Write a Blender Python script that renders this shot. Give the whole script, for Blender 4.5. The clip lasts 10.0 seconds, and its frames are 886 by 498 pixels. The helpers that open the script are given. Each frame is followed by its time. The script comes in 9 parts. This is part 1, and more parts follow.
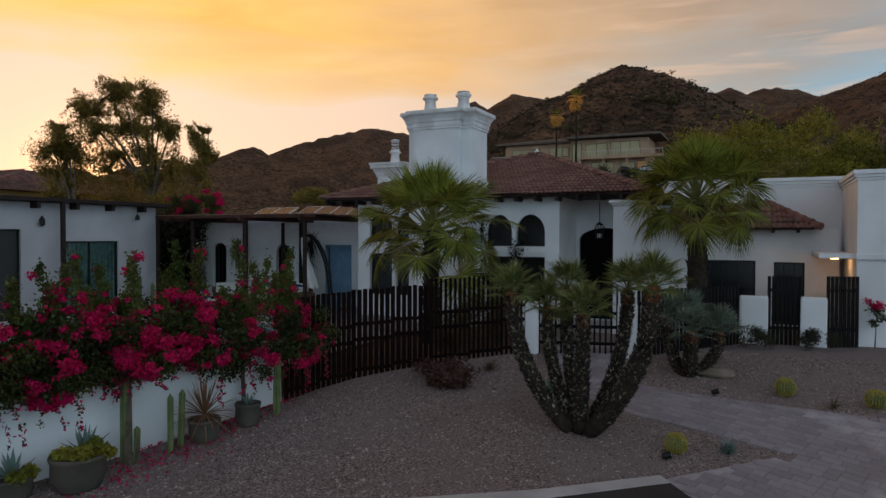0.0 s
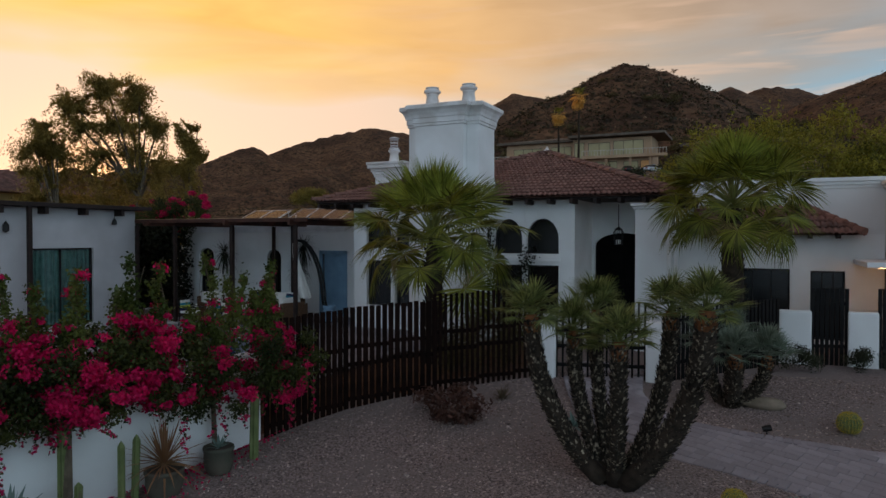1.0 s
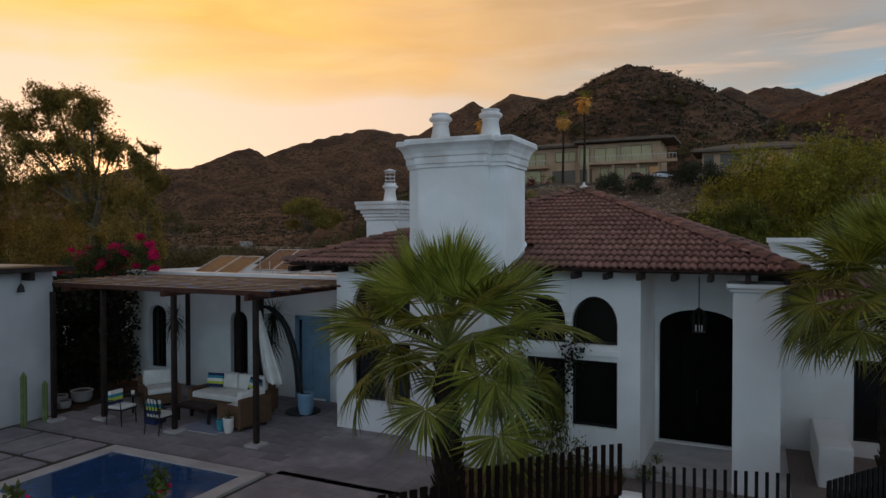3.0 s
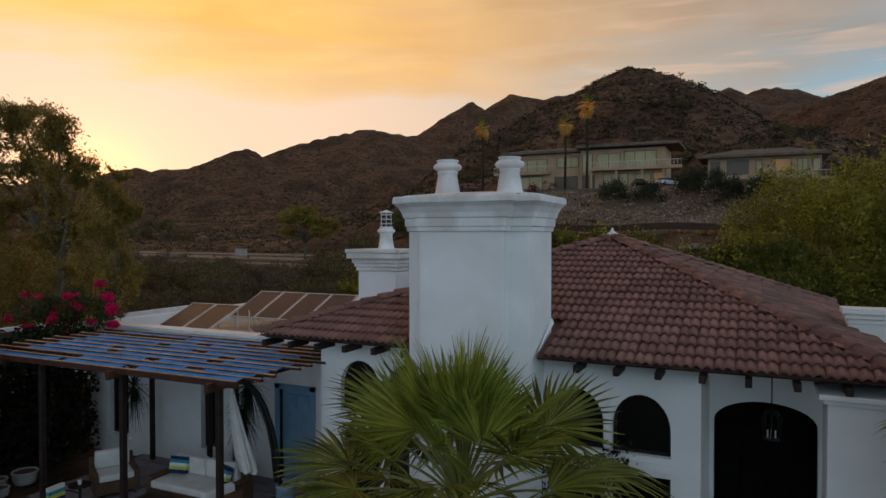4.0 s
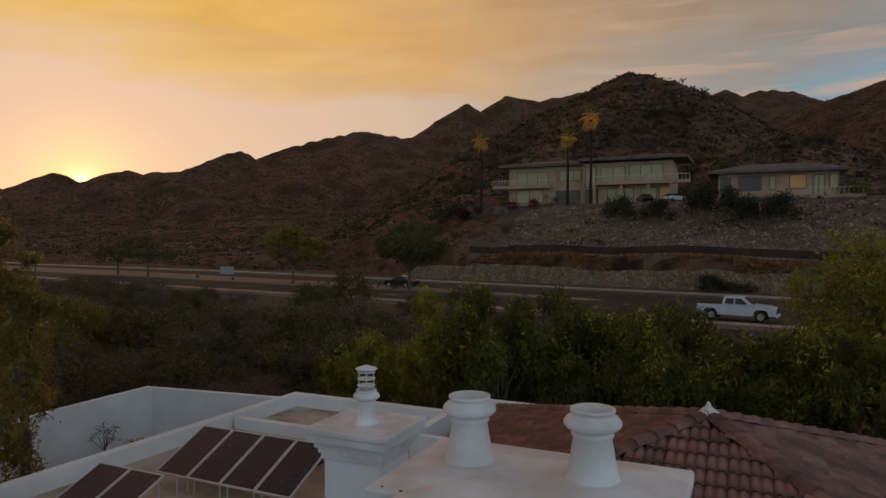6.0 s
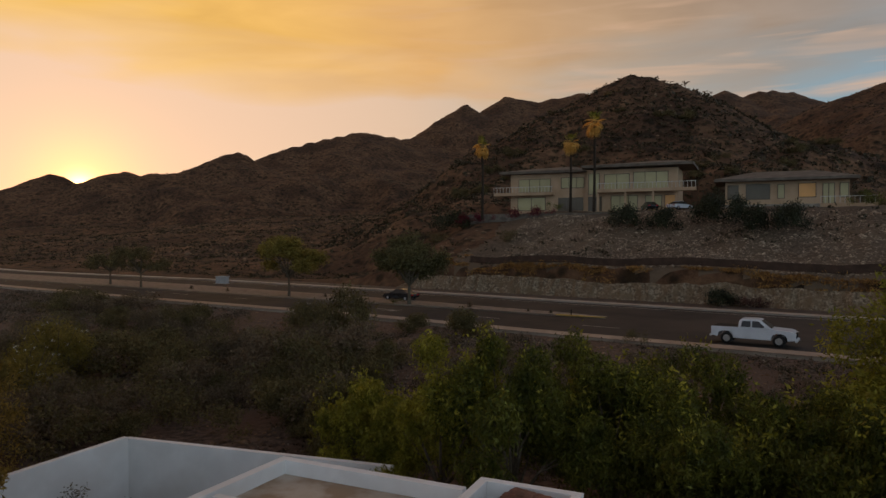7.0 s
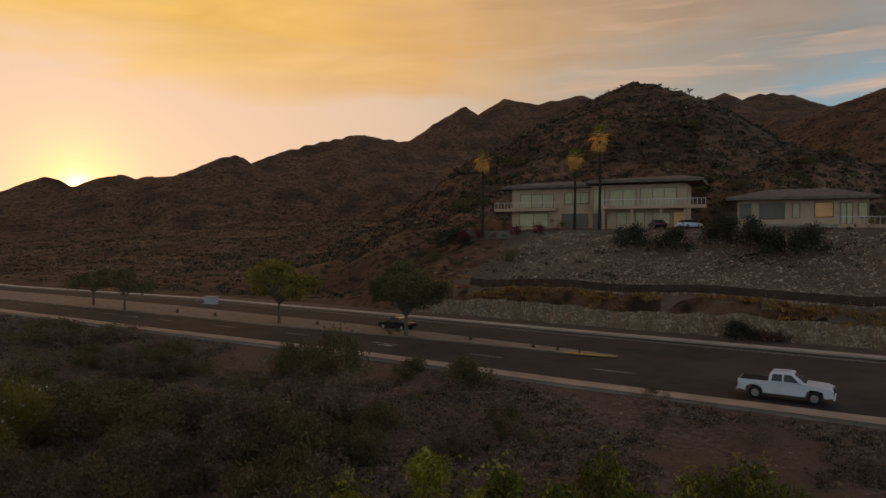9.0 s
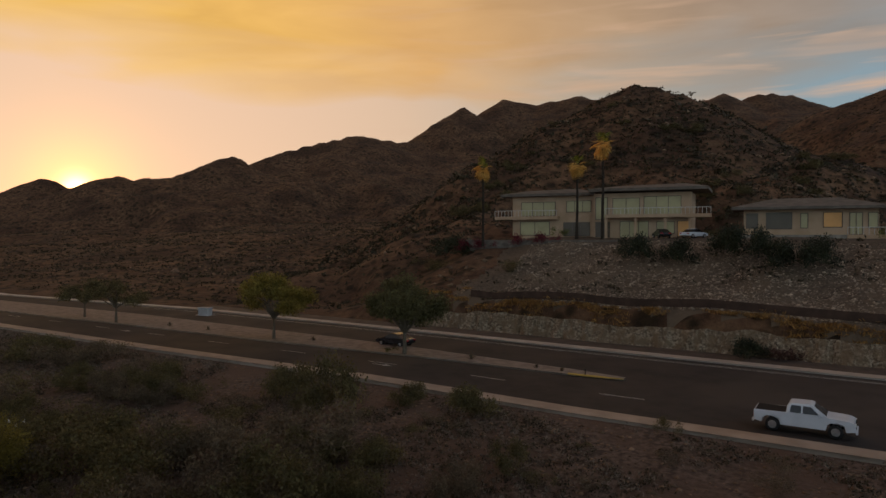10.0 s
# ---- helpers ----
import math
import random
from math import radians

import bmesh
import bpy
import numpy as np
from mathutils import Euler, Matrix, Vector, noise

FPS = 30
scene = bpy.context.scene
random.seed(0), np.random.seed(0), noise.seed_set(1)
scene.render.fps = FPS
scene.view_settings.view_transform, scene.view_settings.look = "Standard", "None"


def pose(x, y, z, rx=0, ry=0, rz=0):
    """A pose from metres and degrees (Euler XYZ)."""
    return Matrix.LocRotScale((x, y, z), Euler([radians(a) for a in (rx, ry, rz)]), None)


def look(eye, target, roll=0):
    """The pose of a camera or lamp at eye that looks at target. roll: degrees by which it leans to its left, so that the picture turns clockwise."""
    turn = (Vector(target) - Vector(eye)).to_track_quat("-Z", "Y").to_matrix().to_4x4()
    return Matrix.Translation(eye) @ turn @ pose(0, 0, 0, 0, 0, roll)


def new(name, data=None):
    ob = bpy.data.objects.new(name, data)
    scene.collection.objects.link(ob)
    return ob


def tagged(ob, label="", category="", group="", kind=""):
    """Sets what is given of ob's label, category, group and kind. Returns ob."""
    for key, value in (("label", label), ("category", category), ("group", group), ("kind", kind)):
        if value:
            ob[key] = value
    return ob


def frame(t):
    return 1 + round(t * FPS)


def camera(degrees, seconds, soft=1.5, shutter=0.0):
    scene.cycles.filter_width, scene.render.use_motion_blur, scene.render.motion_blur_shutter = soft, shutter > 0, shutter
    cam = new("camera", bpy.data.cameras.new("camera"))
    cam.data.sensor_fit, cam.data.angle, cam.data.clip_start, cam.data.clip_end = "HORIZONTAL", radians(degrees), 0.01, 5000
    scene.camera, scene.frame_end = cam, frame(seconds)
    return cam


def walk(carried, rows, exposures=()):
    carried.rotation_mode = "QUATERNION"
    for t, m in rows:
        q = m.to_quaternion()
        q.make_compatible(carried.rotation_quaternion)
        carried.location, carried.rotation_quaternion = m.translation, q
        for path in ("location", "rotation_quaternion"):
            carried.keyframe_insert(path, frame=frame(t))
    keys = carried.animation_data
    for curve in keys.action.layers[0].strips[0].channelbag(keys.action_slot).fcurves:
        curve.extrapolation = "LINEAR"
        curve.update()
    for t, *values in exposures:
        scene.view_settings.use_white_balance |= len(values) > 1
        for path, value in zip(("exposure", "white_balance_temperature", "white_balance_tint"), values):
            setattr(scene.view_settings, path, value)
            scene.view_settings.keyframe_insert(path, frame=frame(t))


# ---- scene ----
cam = camera(66.8, 10.0)
PATH = [
    (0.0, 0.000, 0.000, 2.864, 88.908, -0.151, 25.324),
    (0.5, -0.411, 0.773, 2.893, 88.906, -0.131, 25.339),
    (1.0, -0.932, 1.727, 3.060, 88.892, -0.069, 25.330),
    (1.5, -1.537, 2.808, 3.343, 88.886, -0.015, 25.305),
    (2.0, -2.188, 3.957, 3.722, 88.883, 0.033, 25.232),
    (3.5, -4.298, 7.897, 5.567, 88.882, 0.029, 25.147),
    (4.0, -4.992, 9.167, 6.286, 88.865, -0.004, 25.053),
    (4.5, -5.681, 10.503, 7.030, 88.863, -0.046, 24.948),
    (5.0, -6.350, 11.823, 7.767, 88.850, -0.051, 24.853),
    (5.5, -7.042, 13.198, 8.540, 88.877, -0.042, 24.730),
    (7.0, -9.048, 16.819, 10.779, 88.901, -0.023, 24.543),
    (7.5, -9.621, 17.874, 11.490, 88.923, -0.059, 24.501),
    (8.0, -10.193, 18.995, 12.266, 88.936, -0.058, 24.451),
    (8.5, -10.695, 20.100, 13.025, 88.959, -0.069, 24.429),
    (9.0, -11.165, 21.240, 13.759, 88.946, -0.085, 24.391),
    (9.5, -11.701, 22.382, 14.549, 88.953, -0.073, 24.347),
    (10.0, -12.257, 23.412, 15.325, 88.939, -0.027, 24.287),
]
walk(cam, [(r[0], pose(*r[1:])) for r in PATH],
     [(0.0, 0.02, 7000, 25), (3.5, 0.03, 7000, 24), (4.0, 0.0, 7050, 24), (4.5, -0.12, 7100, 25), (5.0, -0.36, 7150, 25), (5.8, -0.46, 7200, 25), (7.0, -0.30, 7400, 27), (8.0, -0.20, 7400, 26), (10.0, -0.36, 7400, 26)])

# ---------------------------------------------------------------- light
SUN_DIR = Vector((-0.795, 0.602, 0.061)).normalized()


def build_world():
    w = bpy.data.worlds.new("dusk_sky")
    scene.world = w
    w.use_nodes = True
    nt = w.node_tree
    nt.nodes.clear()
    N, L = nt.nodes, nt.links

    def node(kind, **kw):
        n = N.new(kind)
        for k, v in kw.items():
            if k == "op":
                n.operation = v
            elif k == "blend":
                n.blend_type = v
        return n

    def math_(op, a, b=None, clamp=False):
        n = N.new("ShaderNodeMath")
        n.operation, n.use_clamp = op, clamp
        for i, v in enumerate((a, b)):
            if v is None:
                continue
            if isinstance(v, (int, float)):
                n.inputs[i].default_value = v
            else:
                L.new(v, n.inputs[i])
        return n.outputs[0]

    def mixc(f, a, b, blend="MIX"):
        n = N.new("ShaderNodeMixRGB")
        n.blend_type = blend
        for i, v in enumerate((f, a, b)):
            if isinstance(v, (int, float)):
                n.inputs[i].default_value = v
            elif isinstance(v, tuple):
                n.inputs[i].default_value = (*v, 1)
            else:
                L.new(v, n.inputs[i])
        return n.outputs[0]

    def ramp(f, stops):
        n = N.new("ShaderNodeValToRGB")
        L.new(f, n.inputs[0])
        e = n.color_ramp.elements
        while len(e) < len(stops):
            e.new(0.5)
        for el, (p, c) in zip(e, stops):
            el.position, el.color = p, (*c, 1)
        return n.outputs[0]

    co = N.new("ShaderNodeTexCoord").outputs["Generated"]
    dot = N.new("ShaderNodeVectorMath")
    dot.operation = "DOT_PRODUCT"
    L.new(co, dot.inputs[0])
    dot.inputs[1].default_value = SUN_DIR
    d = dot.outputs["Value"]
    sep = N.new("ShaderNodeSeparateXYZ")
    L.new(co, sep.inputs[0])
    z = sep.outputs["Z"]
    half = math_("MULTIPLY_ADD", d, 0.5)
    N[-1].inputs[2].default_value = 0.5
    # clear sky below the clouds, from the far side to the sun's side
    clear = ramp(half, [(0.0, (0.64, 1.10, 1.34)), (0.45, (0.43, 0.66, 0.84)), (0.66, (0.24, 0.40, 0.50)), (0.78, (0.25, 0.41, 0.48)), (0.86, (0.37, 0.46, 0.45)),
                        (0.91, (0.56, 0.53, 0.43)), (0.95, (0.75, 0.62, 0.455)), (0.985, (0.85, 0.675, 0.49)), (1.0, (0.87, 0.69, 0.50))])
    cloudc = ramp(half, [(0.0, (0.56, 0.90, 1.08)), (0.45, (0.40, 0.53, 0.64)), (0.62, (0.33, 0.37, 0.38)), (0.75, (0.32, 0.31, 0.27)), (0.82, (0.43, 0.35, 0.25)),
                         (0.88, (0.57, 0.41, 0.23)), (0.94, (0.79, 0.50, 0.18)), (0.975, (0.90, 0.58, 0.14)), (1.0, (0.97, 0.68, 0.16))])

    def streaks(scale, rot, zs, det, dist):
        mp = N.new("ShaderNodeMapping")
        L.new(co, mp.inputs[0])
        mp.inputs["Rotation"].default_value = (0.05, -0.03, rot)
        mp.inputs["Scale"].default_value = (1.6, 1.6, zs)
        ns = N.new("ShaderNodeTexNoise")
        L.new(mp.outputs[0], ns.inputs["Vector"])
        ns.inputs["Scale"].default_value, ns.inputs["Detail"].default_value, ns.inputs["Roughness"].default_value = scale, det, 0.55
        ns.inputs["Distortion"].default_value = dist
        return ns.outputs["Fac"]

    # a cloud deck whose lower edge lies some thirteen degrees up
    hi = math_("MULTIPLY_ADD", z, 9.0)
    N[-1].inputs[2].default_value = -2.02
    n1 = math_("MULTIPLY_ADD", streaks(1.5, 0.35, 8.0, 3.5, 0.4), 2.0)
    N[-1].inputs[2].default_value = -0.60
    cov = ramp(math_("ADD", n1, hi), [(0.10, (0, 0, 0)), (0.42, (0.55, 0.55, 0.55)), (0.85, (0.96, 0.96, 0.96))])
    shade = ramp(streaks(2.4, 0.9, 8.0, 4.0, 0.6), [(0.30, (0.88, 0.86, 0.84)), (0.50, (0.98, 0.98, 0.98)), (0.72, (1.08, 1.10, 1.14))])
    col = mixc(cov, clear, mixc(1.0, cloudc, shade, "MULTIPLY"))
    # thin peach streaks below the deck, away from the sun
    thin = ramp(streaks(2.6, 0.2, 17.0, 3.0, 0.5), [(0.52, (0, 0, 0)), (0.74, (0.75, 0.75, 0.75))])
    away = ramp(half, [(0.55, (0, 0, 0)), (0.70, (1, 1, 1)), (0.90, (0.8, 0.8, 0.8)), (0.97, (0, 0, 0))])
    col = mixc(math_("MULTIPLY", thin, away), col, (0.70, 0.52, 0.36))
    # the glow round the sun behind the ridge
    g1 = math_("POWER", math_("MAXIMUM", d, 0.0), 220.0)
    col = mixc(1.0, col, mixc(g1, (0, 0, 0), (0.24, 0.10, 0.0)), "ADD")
    g2 = math_("POWER", math_("MAXIMUM", d, 0.0), 600.0)
    col = mixc(1.0, col, mixc(g2, (0, 0, 0), (0.85, 0.30, 0.0)), "ADD")
    g3 = math_("POWER", math_("MAXIMUM", d, 0.0), 8000.0)
    col = mixc(1.0, col, mixc(g3, (0, 0, 0), (4.0, 2.9, 1.3)), "ADD")
    # the dusk sky is darkest overhead
    col = mixc(1.0, col, ramp(z, [(0.33, (1, 1, 1)), (0.70, (0.60, 0.50, 0.50)), (1.0, (0.42, 0.32, 0.32))]), "MULTIPLY")
    sky = N.new("ShaderNodeTexSky")
    sky.sky_type, sky.sun_disc = "NISHITA", False
    sky.sun_elevation, sky.sun_rotation = math.asin(SUN_DIR.z), math.atan2(SUN_DIR.x, SUN_DIR.y)
    bg1, bg2, add, out = N.new("ShaderNodeBackground"), N.new("ShaderNodeBackground"), N.new("ShaderNodeAddShader"), N.new("ShaderNodeOutputWorld")
    L.new(sky.outputs[0], bg1.inputs[0])
    bg1.inputs[1].default_value = 0.008
    L.new(col, bg2.inputs[0])
    bg2.inputs[1].default_value = 1.06
    L.new(bg1.outputs[0], add.inputs[0])
    L.new(bg2.outputs[0], add.inputs[1])
    L.new(add.outputs[0], out.inputs[0])


build_world()
sun_data = bpy.data.lights.new("sun", "SUN")
sun_data.energy, sun_data.angle, sun_data.color = 2.5, radians(0.6), (1.0, 0.52, 0.20)
sun = new("sun", sun_data)
sun.matrix_world = look((0, 0, 60), Vector((0, 0, 60)) - Vector((SUN_DIR.x, SUN_DIR.y, 0.071)))
scene.view_settings.exposure = 0.0

# ---------------------------------------------------------------- materials


def mat(name, c1, c2, scale=2.0, rough=0.85, bump=0.15, bscale=30.0, c3=None, s3=0.3, metal=0.0, spread=(0.35, 0.65), rand=0.0, dist=0.02, island=0.0, spec=0.3):
    m = bpy.data.materials.new(name)
    m.use_nodes = True
    nt = m.node_tree
    N, L = nt.nodes, nt.links
    b = N["Principled BSDF"]
    b.inputs["Roughness"].default_value, b.inputs["Metallic"].default_value = rough, metal
    b.inputs["Specular IOR Level"].default_value = spec
    co = N.new("ShaderNodeTexCoord").outputs["Object"]

    def noise_(s, det=4.0):
        n = N.new("ShaderNodeTexNoise")
        L.new(co, n.inputs["Vector"])
        n.inputs["Scale"].default_value, n.inputs["Detail"].default_value = s, det
        return n.outputs["Fac"]

    def ramp_(f, a, bb, lo, hi_):
        n = N.new("ShaderNodeValToRGB")
        L.new(f, n.inputs[0])
        e = n.color_ramp.elements
        e[0].position, e[0].color, e[1].position, e[1].color = lo, (*a, 1), hi_, (*bb, 1)
        return n.outputs[0]

    col = ramp_(noise_(scale), c1, c2, *spread)
    if c3:
        mx = N.new("ShaderNodeMixRGB")
        L.new(ramp_(noise_(s3), (0, 0, 0), (1, 1, 1), 0.42, 0.62), mx.inputs[0])
        L.new(col, mx.inputs[1])
        mx.inputs[2].default_value = (*c3, 1)
        col = mx.outputs[0]
    if rand or island:
        src = N.new("ShaderNodeObjectInfo").outputs["Random"] if rand else N.new("ShaderNodeNewGeometry").outputs["Random Per Island"]
        v = N.new("ShaderNodeMath")
        v.operation = "MULTIPLY_ADD"
        L.new(src, v.inputs[0])
        k = rand or island
        v.inputs[1].default_value, v.inputs[2].default_value = 2 * k, 1 - k
        hs = N.new("ShaderNodeHueSaturation")
        L.new(v.outputs[0], hs.inputs["Value"])
        L.new(col, hs.inputs["Color"])
        col = hs.outputs[0]
    L.new(col, b.inputs["Base Color"])
    if bump:
        bp = N.new("ShaderNodeBump")
        bp.inputs["Strength"].default_value, bp.inputs["Distance"].default_value = bump, dist
        L.new(noise_(bscale, 6.0), bp.inputs["Height"])
        L.new(bp.outputs[0], b.inputs["Normal"])
    return m


def leaf_mat(name, c1, c2, trans=0.35, rough=0.55, island=0.35, tip=None):
    m = mat(name, c1, c2, scale=1.3, rough=rough, bump=0, island=island, spec=0.25)
    nt = m.node_tree
    N, L = nt.nodes, nt.links
    b, out = N["Principled BSDF"], N["Material Output"]
    t = N.new("ShaderNodeBsdfTranslucent")
    src = b.inputs["Base Color"].links[0].from_socket
    L.new(src, t.inputs[0])
    mx = N.new("ShaderNodeMixShader")
    mx.inputs[0].default_value = trans
    L.new(b.outputs[0], mx.inputs[1])
    L.new(t.outputs[0], mx.inputs[2])
    L.new(mx.outputs[0], out.inputs[0])
    return m


def glass_mat(name, tint, rough=0.04):
    m = mat(name, tint, tuple(c * 0.7 for c in tint), scale=0.7, rough=rough, bump=0.0, spec=0.6)
    return m


def lit_mat(name, col, strength):
    m = mat(name, col, tuple(c * 0.8 for c in col), scale=0.4, rough=0.3, bump=0)
    b = m.node_tree.nodes["Principled BSDF"]
    src = b.inputs["Base Color"].links[0].from_socket
    m.node_tree.links.new(src, b.inputs["Emission Color"])
    b.inputs["Emission Strength"].default_value = strength
    return m


PLASTER = mat("white_plaster", (0.74, 0.74, 0.73), (0.82, 0.82, 0.81), 0.9, 0.9, 0.25, 22, c3=(0.70, 0.69, 0.67), s3=0.5)
# greyer, darker plaster for the guest house walls
PLASTER_L = mat("grey_plaster", (0.44, 0.42, 0.43), (0.53, 0.51, 0.51), 0.7, 0.9, 0.25, 22, c3=(0.40, 0.38, 0.38), s3=0.4)
STAIN = mat("stained_plaster", (0.70, 0.685, 0.67), (0.80, 0.79, 0.78), 2.2, 0.9, 0.3, 18, c3=(0.61, 0.575, 0.545), s3=1.6)
ROOFCOAT = mat("roof_coating", (0.46, 0.40, 0.32), (0.60, 0.54, 0.46), 0.7, 0.85, 0.15, 12, c3=(0.33, 0.235, 0.155), s3=0.7)
TILE = mat("clay_tile", (0.180, 0.082, 0.064), (0.285, 0.140, 0.108), 5.0, 0.8, 0.3, 40, c3=(0.150, 0.082, 0.066), s3=1.2, rand=0.22)
TILE_J = mat("clay_tile_joined", (0.180, 0.082, 0.064), (0.285, 0.140, 0.108), 5.0, 0.8, 0.3, 40, c3=(0.150, 0.082, 0.066), s3=1.2, island=0.22)
DARKWOOD = mat("dark_stained_wood", (0.012, 0.006, 0.005), (0.028, 0.014, 0.010), 6.0, 0.6, 0.3, 60, rand=0.25)
# slat-top tan: the low sun's graze is put into the colour
SUNLITWOOD = mat("sunlit_tan_wood", (0.34, 0.20, 0.12), (0.54, 0.35, 0.22), 3.0, 0.85, 0.3, 40, rand=0.25)
# vine leaf taken down to near-black, the passage's shade put into its colour
VINE = leaf_mat("shade_dark_vine_leaf", (0.005, 0.008, 0.003), (0.015, 0.020, 0.006), 0.12)
REDWOOD = mat("reddish_beam_wood", (0.042, 0.013, 0.008), (0.078, 0.026, 0.015), 5.0, 0.6, 0.3, 50, rand=0.2)
FENCEWOOD = mat("dark_fence_wood", (0.0055, 0.0027, 0.0021), (0.014, 0.0062, 0.0046), 6.0, 0.85, 0.3, 60, rand=0.3, spec=0.06)
GRAVEL_STONE = mat("gravel_stone", (0.18, 0.130, 0.110), (0.39, 0.300, 0.262), 8.0, 0.95, 0.2, 40, island=0.6)
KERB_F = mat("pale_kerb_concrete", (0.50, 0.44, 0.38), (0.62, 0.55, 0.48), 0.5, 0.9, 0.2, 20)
LEAF_W = leaf_mat("dry_grey_weed", (0.12, 0.092, 0.070), (0.21, 0.165, 0.125), 0.2)
LEAF_D = leaf_mat("dark_desert_scrub", (0.026, 0.020, 0.009), (0.064, 0.048, 0.022), 0.15)
RUBBLE = mat("pale_rubble", (0.155, 0.110, 0.078), (0.40, 0.295, 0.21), 0.9, 0.95, 0.5, 5, island=0.45, dist=0.05)
BLACK = mat("black_painted_wood", (0.004, 0.0035, 0.0035), (0.009, 0.008, 0.008), 4.0, 0.65, 0.2, 50, rand=0.3, spec=0.12)
# darker than BLACK: the porch's shade is put into the door colour
SHADEDOOR = mat("porch_shade_door_black", (0.003, 0.003, 0.003), (0.006, 0.005, 0.005), 4.0, 0.8, 0.2, 50, spec=0.05)
BLACKMETAL = mat("black_metal", (0.012, 0.012, 0.012), (0.022, 0.021, 0.02), 5.0, 0.45, 0.1, 60, metal=0.4)
DARKGLASS = glass_mat("dark_window_glass", (0.004, 0.0045, 0.005), 0.22)
UNLIT = mat("unlit_room_black", (0.02, 0.018, 0.016), (0.035, 0.03, 0.028), 1.0, 0.9, 0.1, 10)
BLUEDOOR = mat("blue_painted_wood", (0.15, 0.28, 0.40), (0.20, 0.35, 0.48), 2.0, 0.5, 0.15, 40)
GRAVEL = mat("tan_gravel", (0.075, 0.055, 0.050), (0.340, 0.262, 0.240), 26.0, 0.95, 0.9, 30, c3=(0.205, 0.165, 0.150), s3=0.5, dist=0.03)
PATIO = mat("patio_stone", (0.20, 0.182, 0.192), (0.33, 0.30, 0.312), 1.8, 0.8, 0.2, 14, c3=(0.19, 0.17, 0.18), s3=0.8, rand=0.18)
PAVER = mat("grey_paver", (0.23, 0.21, 0.222), (0.36, 0.33, 0.342), 3.0, 0.85, 0.25, 25, c3=(0.21, 0.185, 0.195), s3=0.9, rand=0.14)
CONCRETE = mat("pale_concrete", (0.36, 0.34, 0.33), (0.46, 0.44, 0.42), 2.0, 0.9, 0.25, 30)
ASPHALT = mat("asphalt", (0.028, 0.022, 0.019), (0.045, 0.036, 0.031), 0.6, 0.9, 0.3, 60, c3=(0.062, 0.049, 0.041), s3=0.12)
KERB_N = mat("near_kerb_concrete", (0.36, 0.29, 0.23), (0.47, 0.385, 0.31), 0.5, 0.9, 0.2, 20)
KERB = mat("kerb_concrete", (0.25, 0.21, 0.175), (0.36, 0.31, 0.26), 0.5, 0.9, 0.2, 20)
PAINTW = mat("road_paint_white", (0.34, 0.32, 0.29), (0.50, 0.47, 0.43), 1.5, 0.8, 0, 1)
PAINTY = mat("road_paint_yellow", (0.42, 0.26, 0.05), (0.52, 0.34, 0.08), 1.5, 0.8, 0, 1)
BARK = mat("palm_bark", (0.018, 0.012, 0.008), (0.044, 0.030, 0.020), 9.0, 0.95, 0.5, 40)
BOOT = mat("palm_leaf_base", (0.022, 0.016, 0.011), (0.36, 0.29, 0.21), 16.0, 0.9, 0.3, 40, island=0.60, spread=(0.50, 0.70))
FIBRE = mat("orange_palm_fibre", (0.10, 0.035, 0.014), (0.22, 0.085, 0.03), 12.0, 0.95, 0.6, 60)
PALM = leaf_mat("palm_leaf", (0.062, 0.086, 0.011), (0.275, 0.262, 0.044), 0.40, 0.38, island=0.55)
# young fronds, brightened further: light on the crown tops put into the leaf
PALM_Y = leaf_mat("sunlit_young_palm_leaf", (0.120, 0.165, 0.022), (0.34, 0.37, 0.070), 0.45, 0.42, island=0.4)
PALM_STALK = leaf_mat("pale_green_stalk", (0.16, 0.17, 0.045), (0.26, 0.25, 0.08), 0.1, 0.5)
PALM_S = leaf_mat("grey_green_palm_leaf", (0.085, 0.115, 0.032), (0.25, 0.27, 0.090), 0.35, 0.5, island=0.5)
PALM_DRY = leaf_mat("dry_palm_leaf", (0.22, 0.16, 0.06), (0.30, 0.22, 0.09), 0.30, 0.7)
PALM_BLUE = leaf_mat("silver_palm_leaf", (0.090, 0.125, 0.085), (0.20, 0.24, 0.18), 0.25, 0.5)
LEAF = leaf_mat("dark_green_leaf", (0.046, 0.056, 0.007), (0.145, 0.142, 0.020), 0.3, island=0.45)
LEAF_Y = leaf_mat("yellow_green_leaf", (0.130, 0.130, 0.014), (0.33, 0.29, 0.038), 0.40, island=0.30)
LEAF_O = leaf_mat("olive_leaf", (0.078, 0.066, 0.026), (0.155, 0.122, 0.050), 0.3)
LEAF_T = leaf_mat("grey_green_leaf", (0.068, 0.064, 0.024), (0.135, 0.118, 0.046), 0.3, island=0.3)
LEAF_YO = leaf_mat("yellow_olive_leaf", (0.150, 0.120, 0.022), (0.270, 0.205, 0.045), 0.4, island=0.3)
LEAF_P = leaf_mat("pepper_leaf", (0.20, 0.155, 0.042), (0.38, 0.28, 0.080), 0.68)
LEAF_B = leaf_mat("bougainvillea_leaf", (0.018, 0.028, 0.006), (0.064, 0.074, 0.017), 0.3, island=0.6)
LEAF_V = leaf_mat("fresh_bougainvillea_leaf", (0.035, 0.060, 0.010), (0.105, 0.130, 0.028), 0.35, island=0.4)
LEAF_F = leaf_mat("golden_dry_frond", (0.50, 0.29, 0.075), (0.72, 0.45, 0.13), 0.5, 0.8)
LEAF_G = leaf_mat("grey_brown_leaf", (0.100, 0.074, 0.046), (0.170, 0.126, 0.078), 0.3)
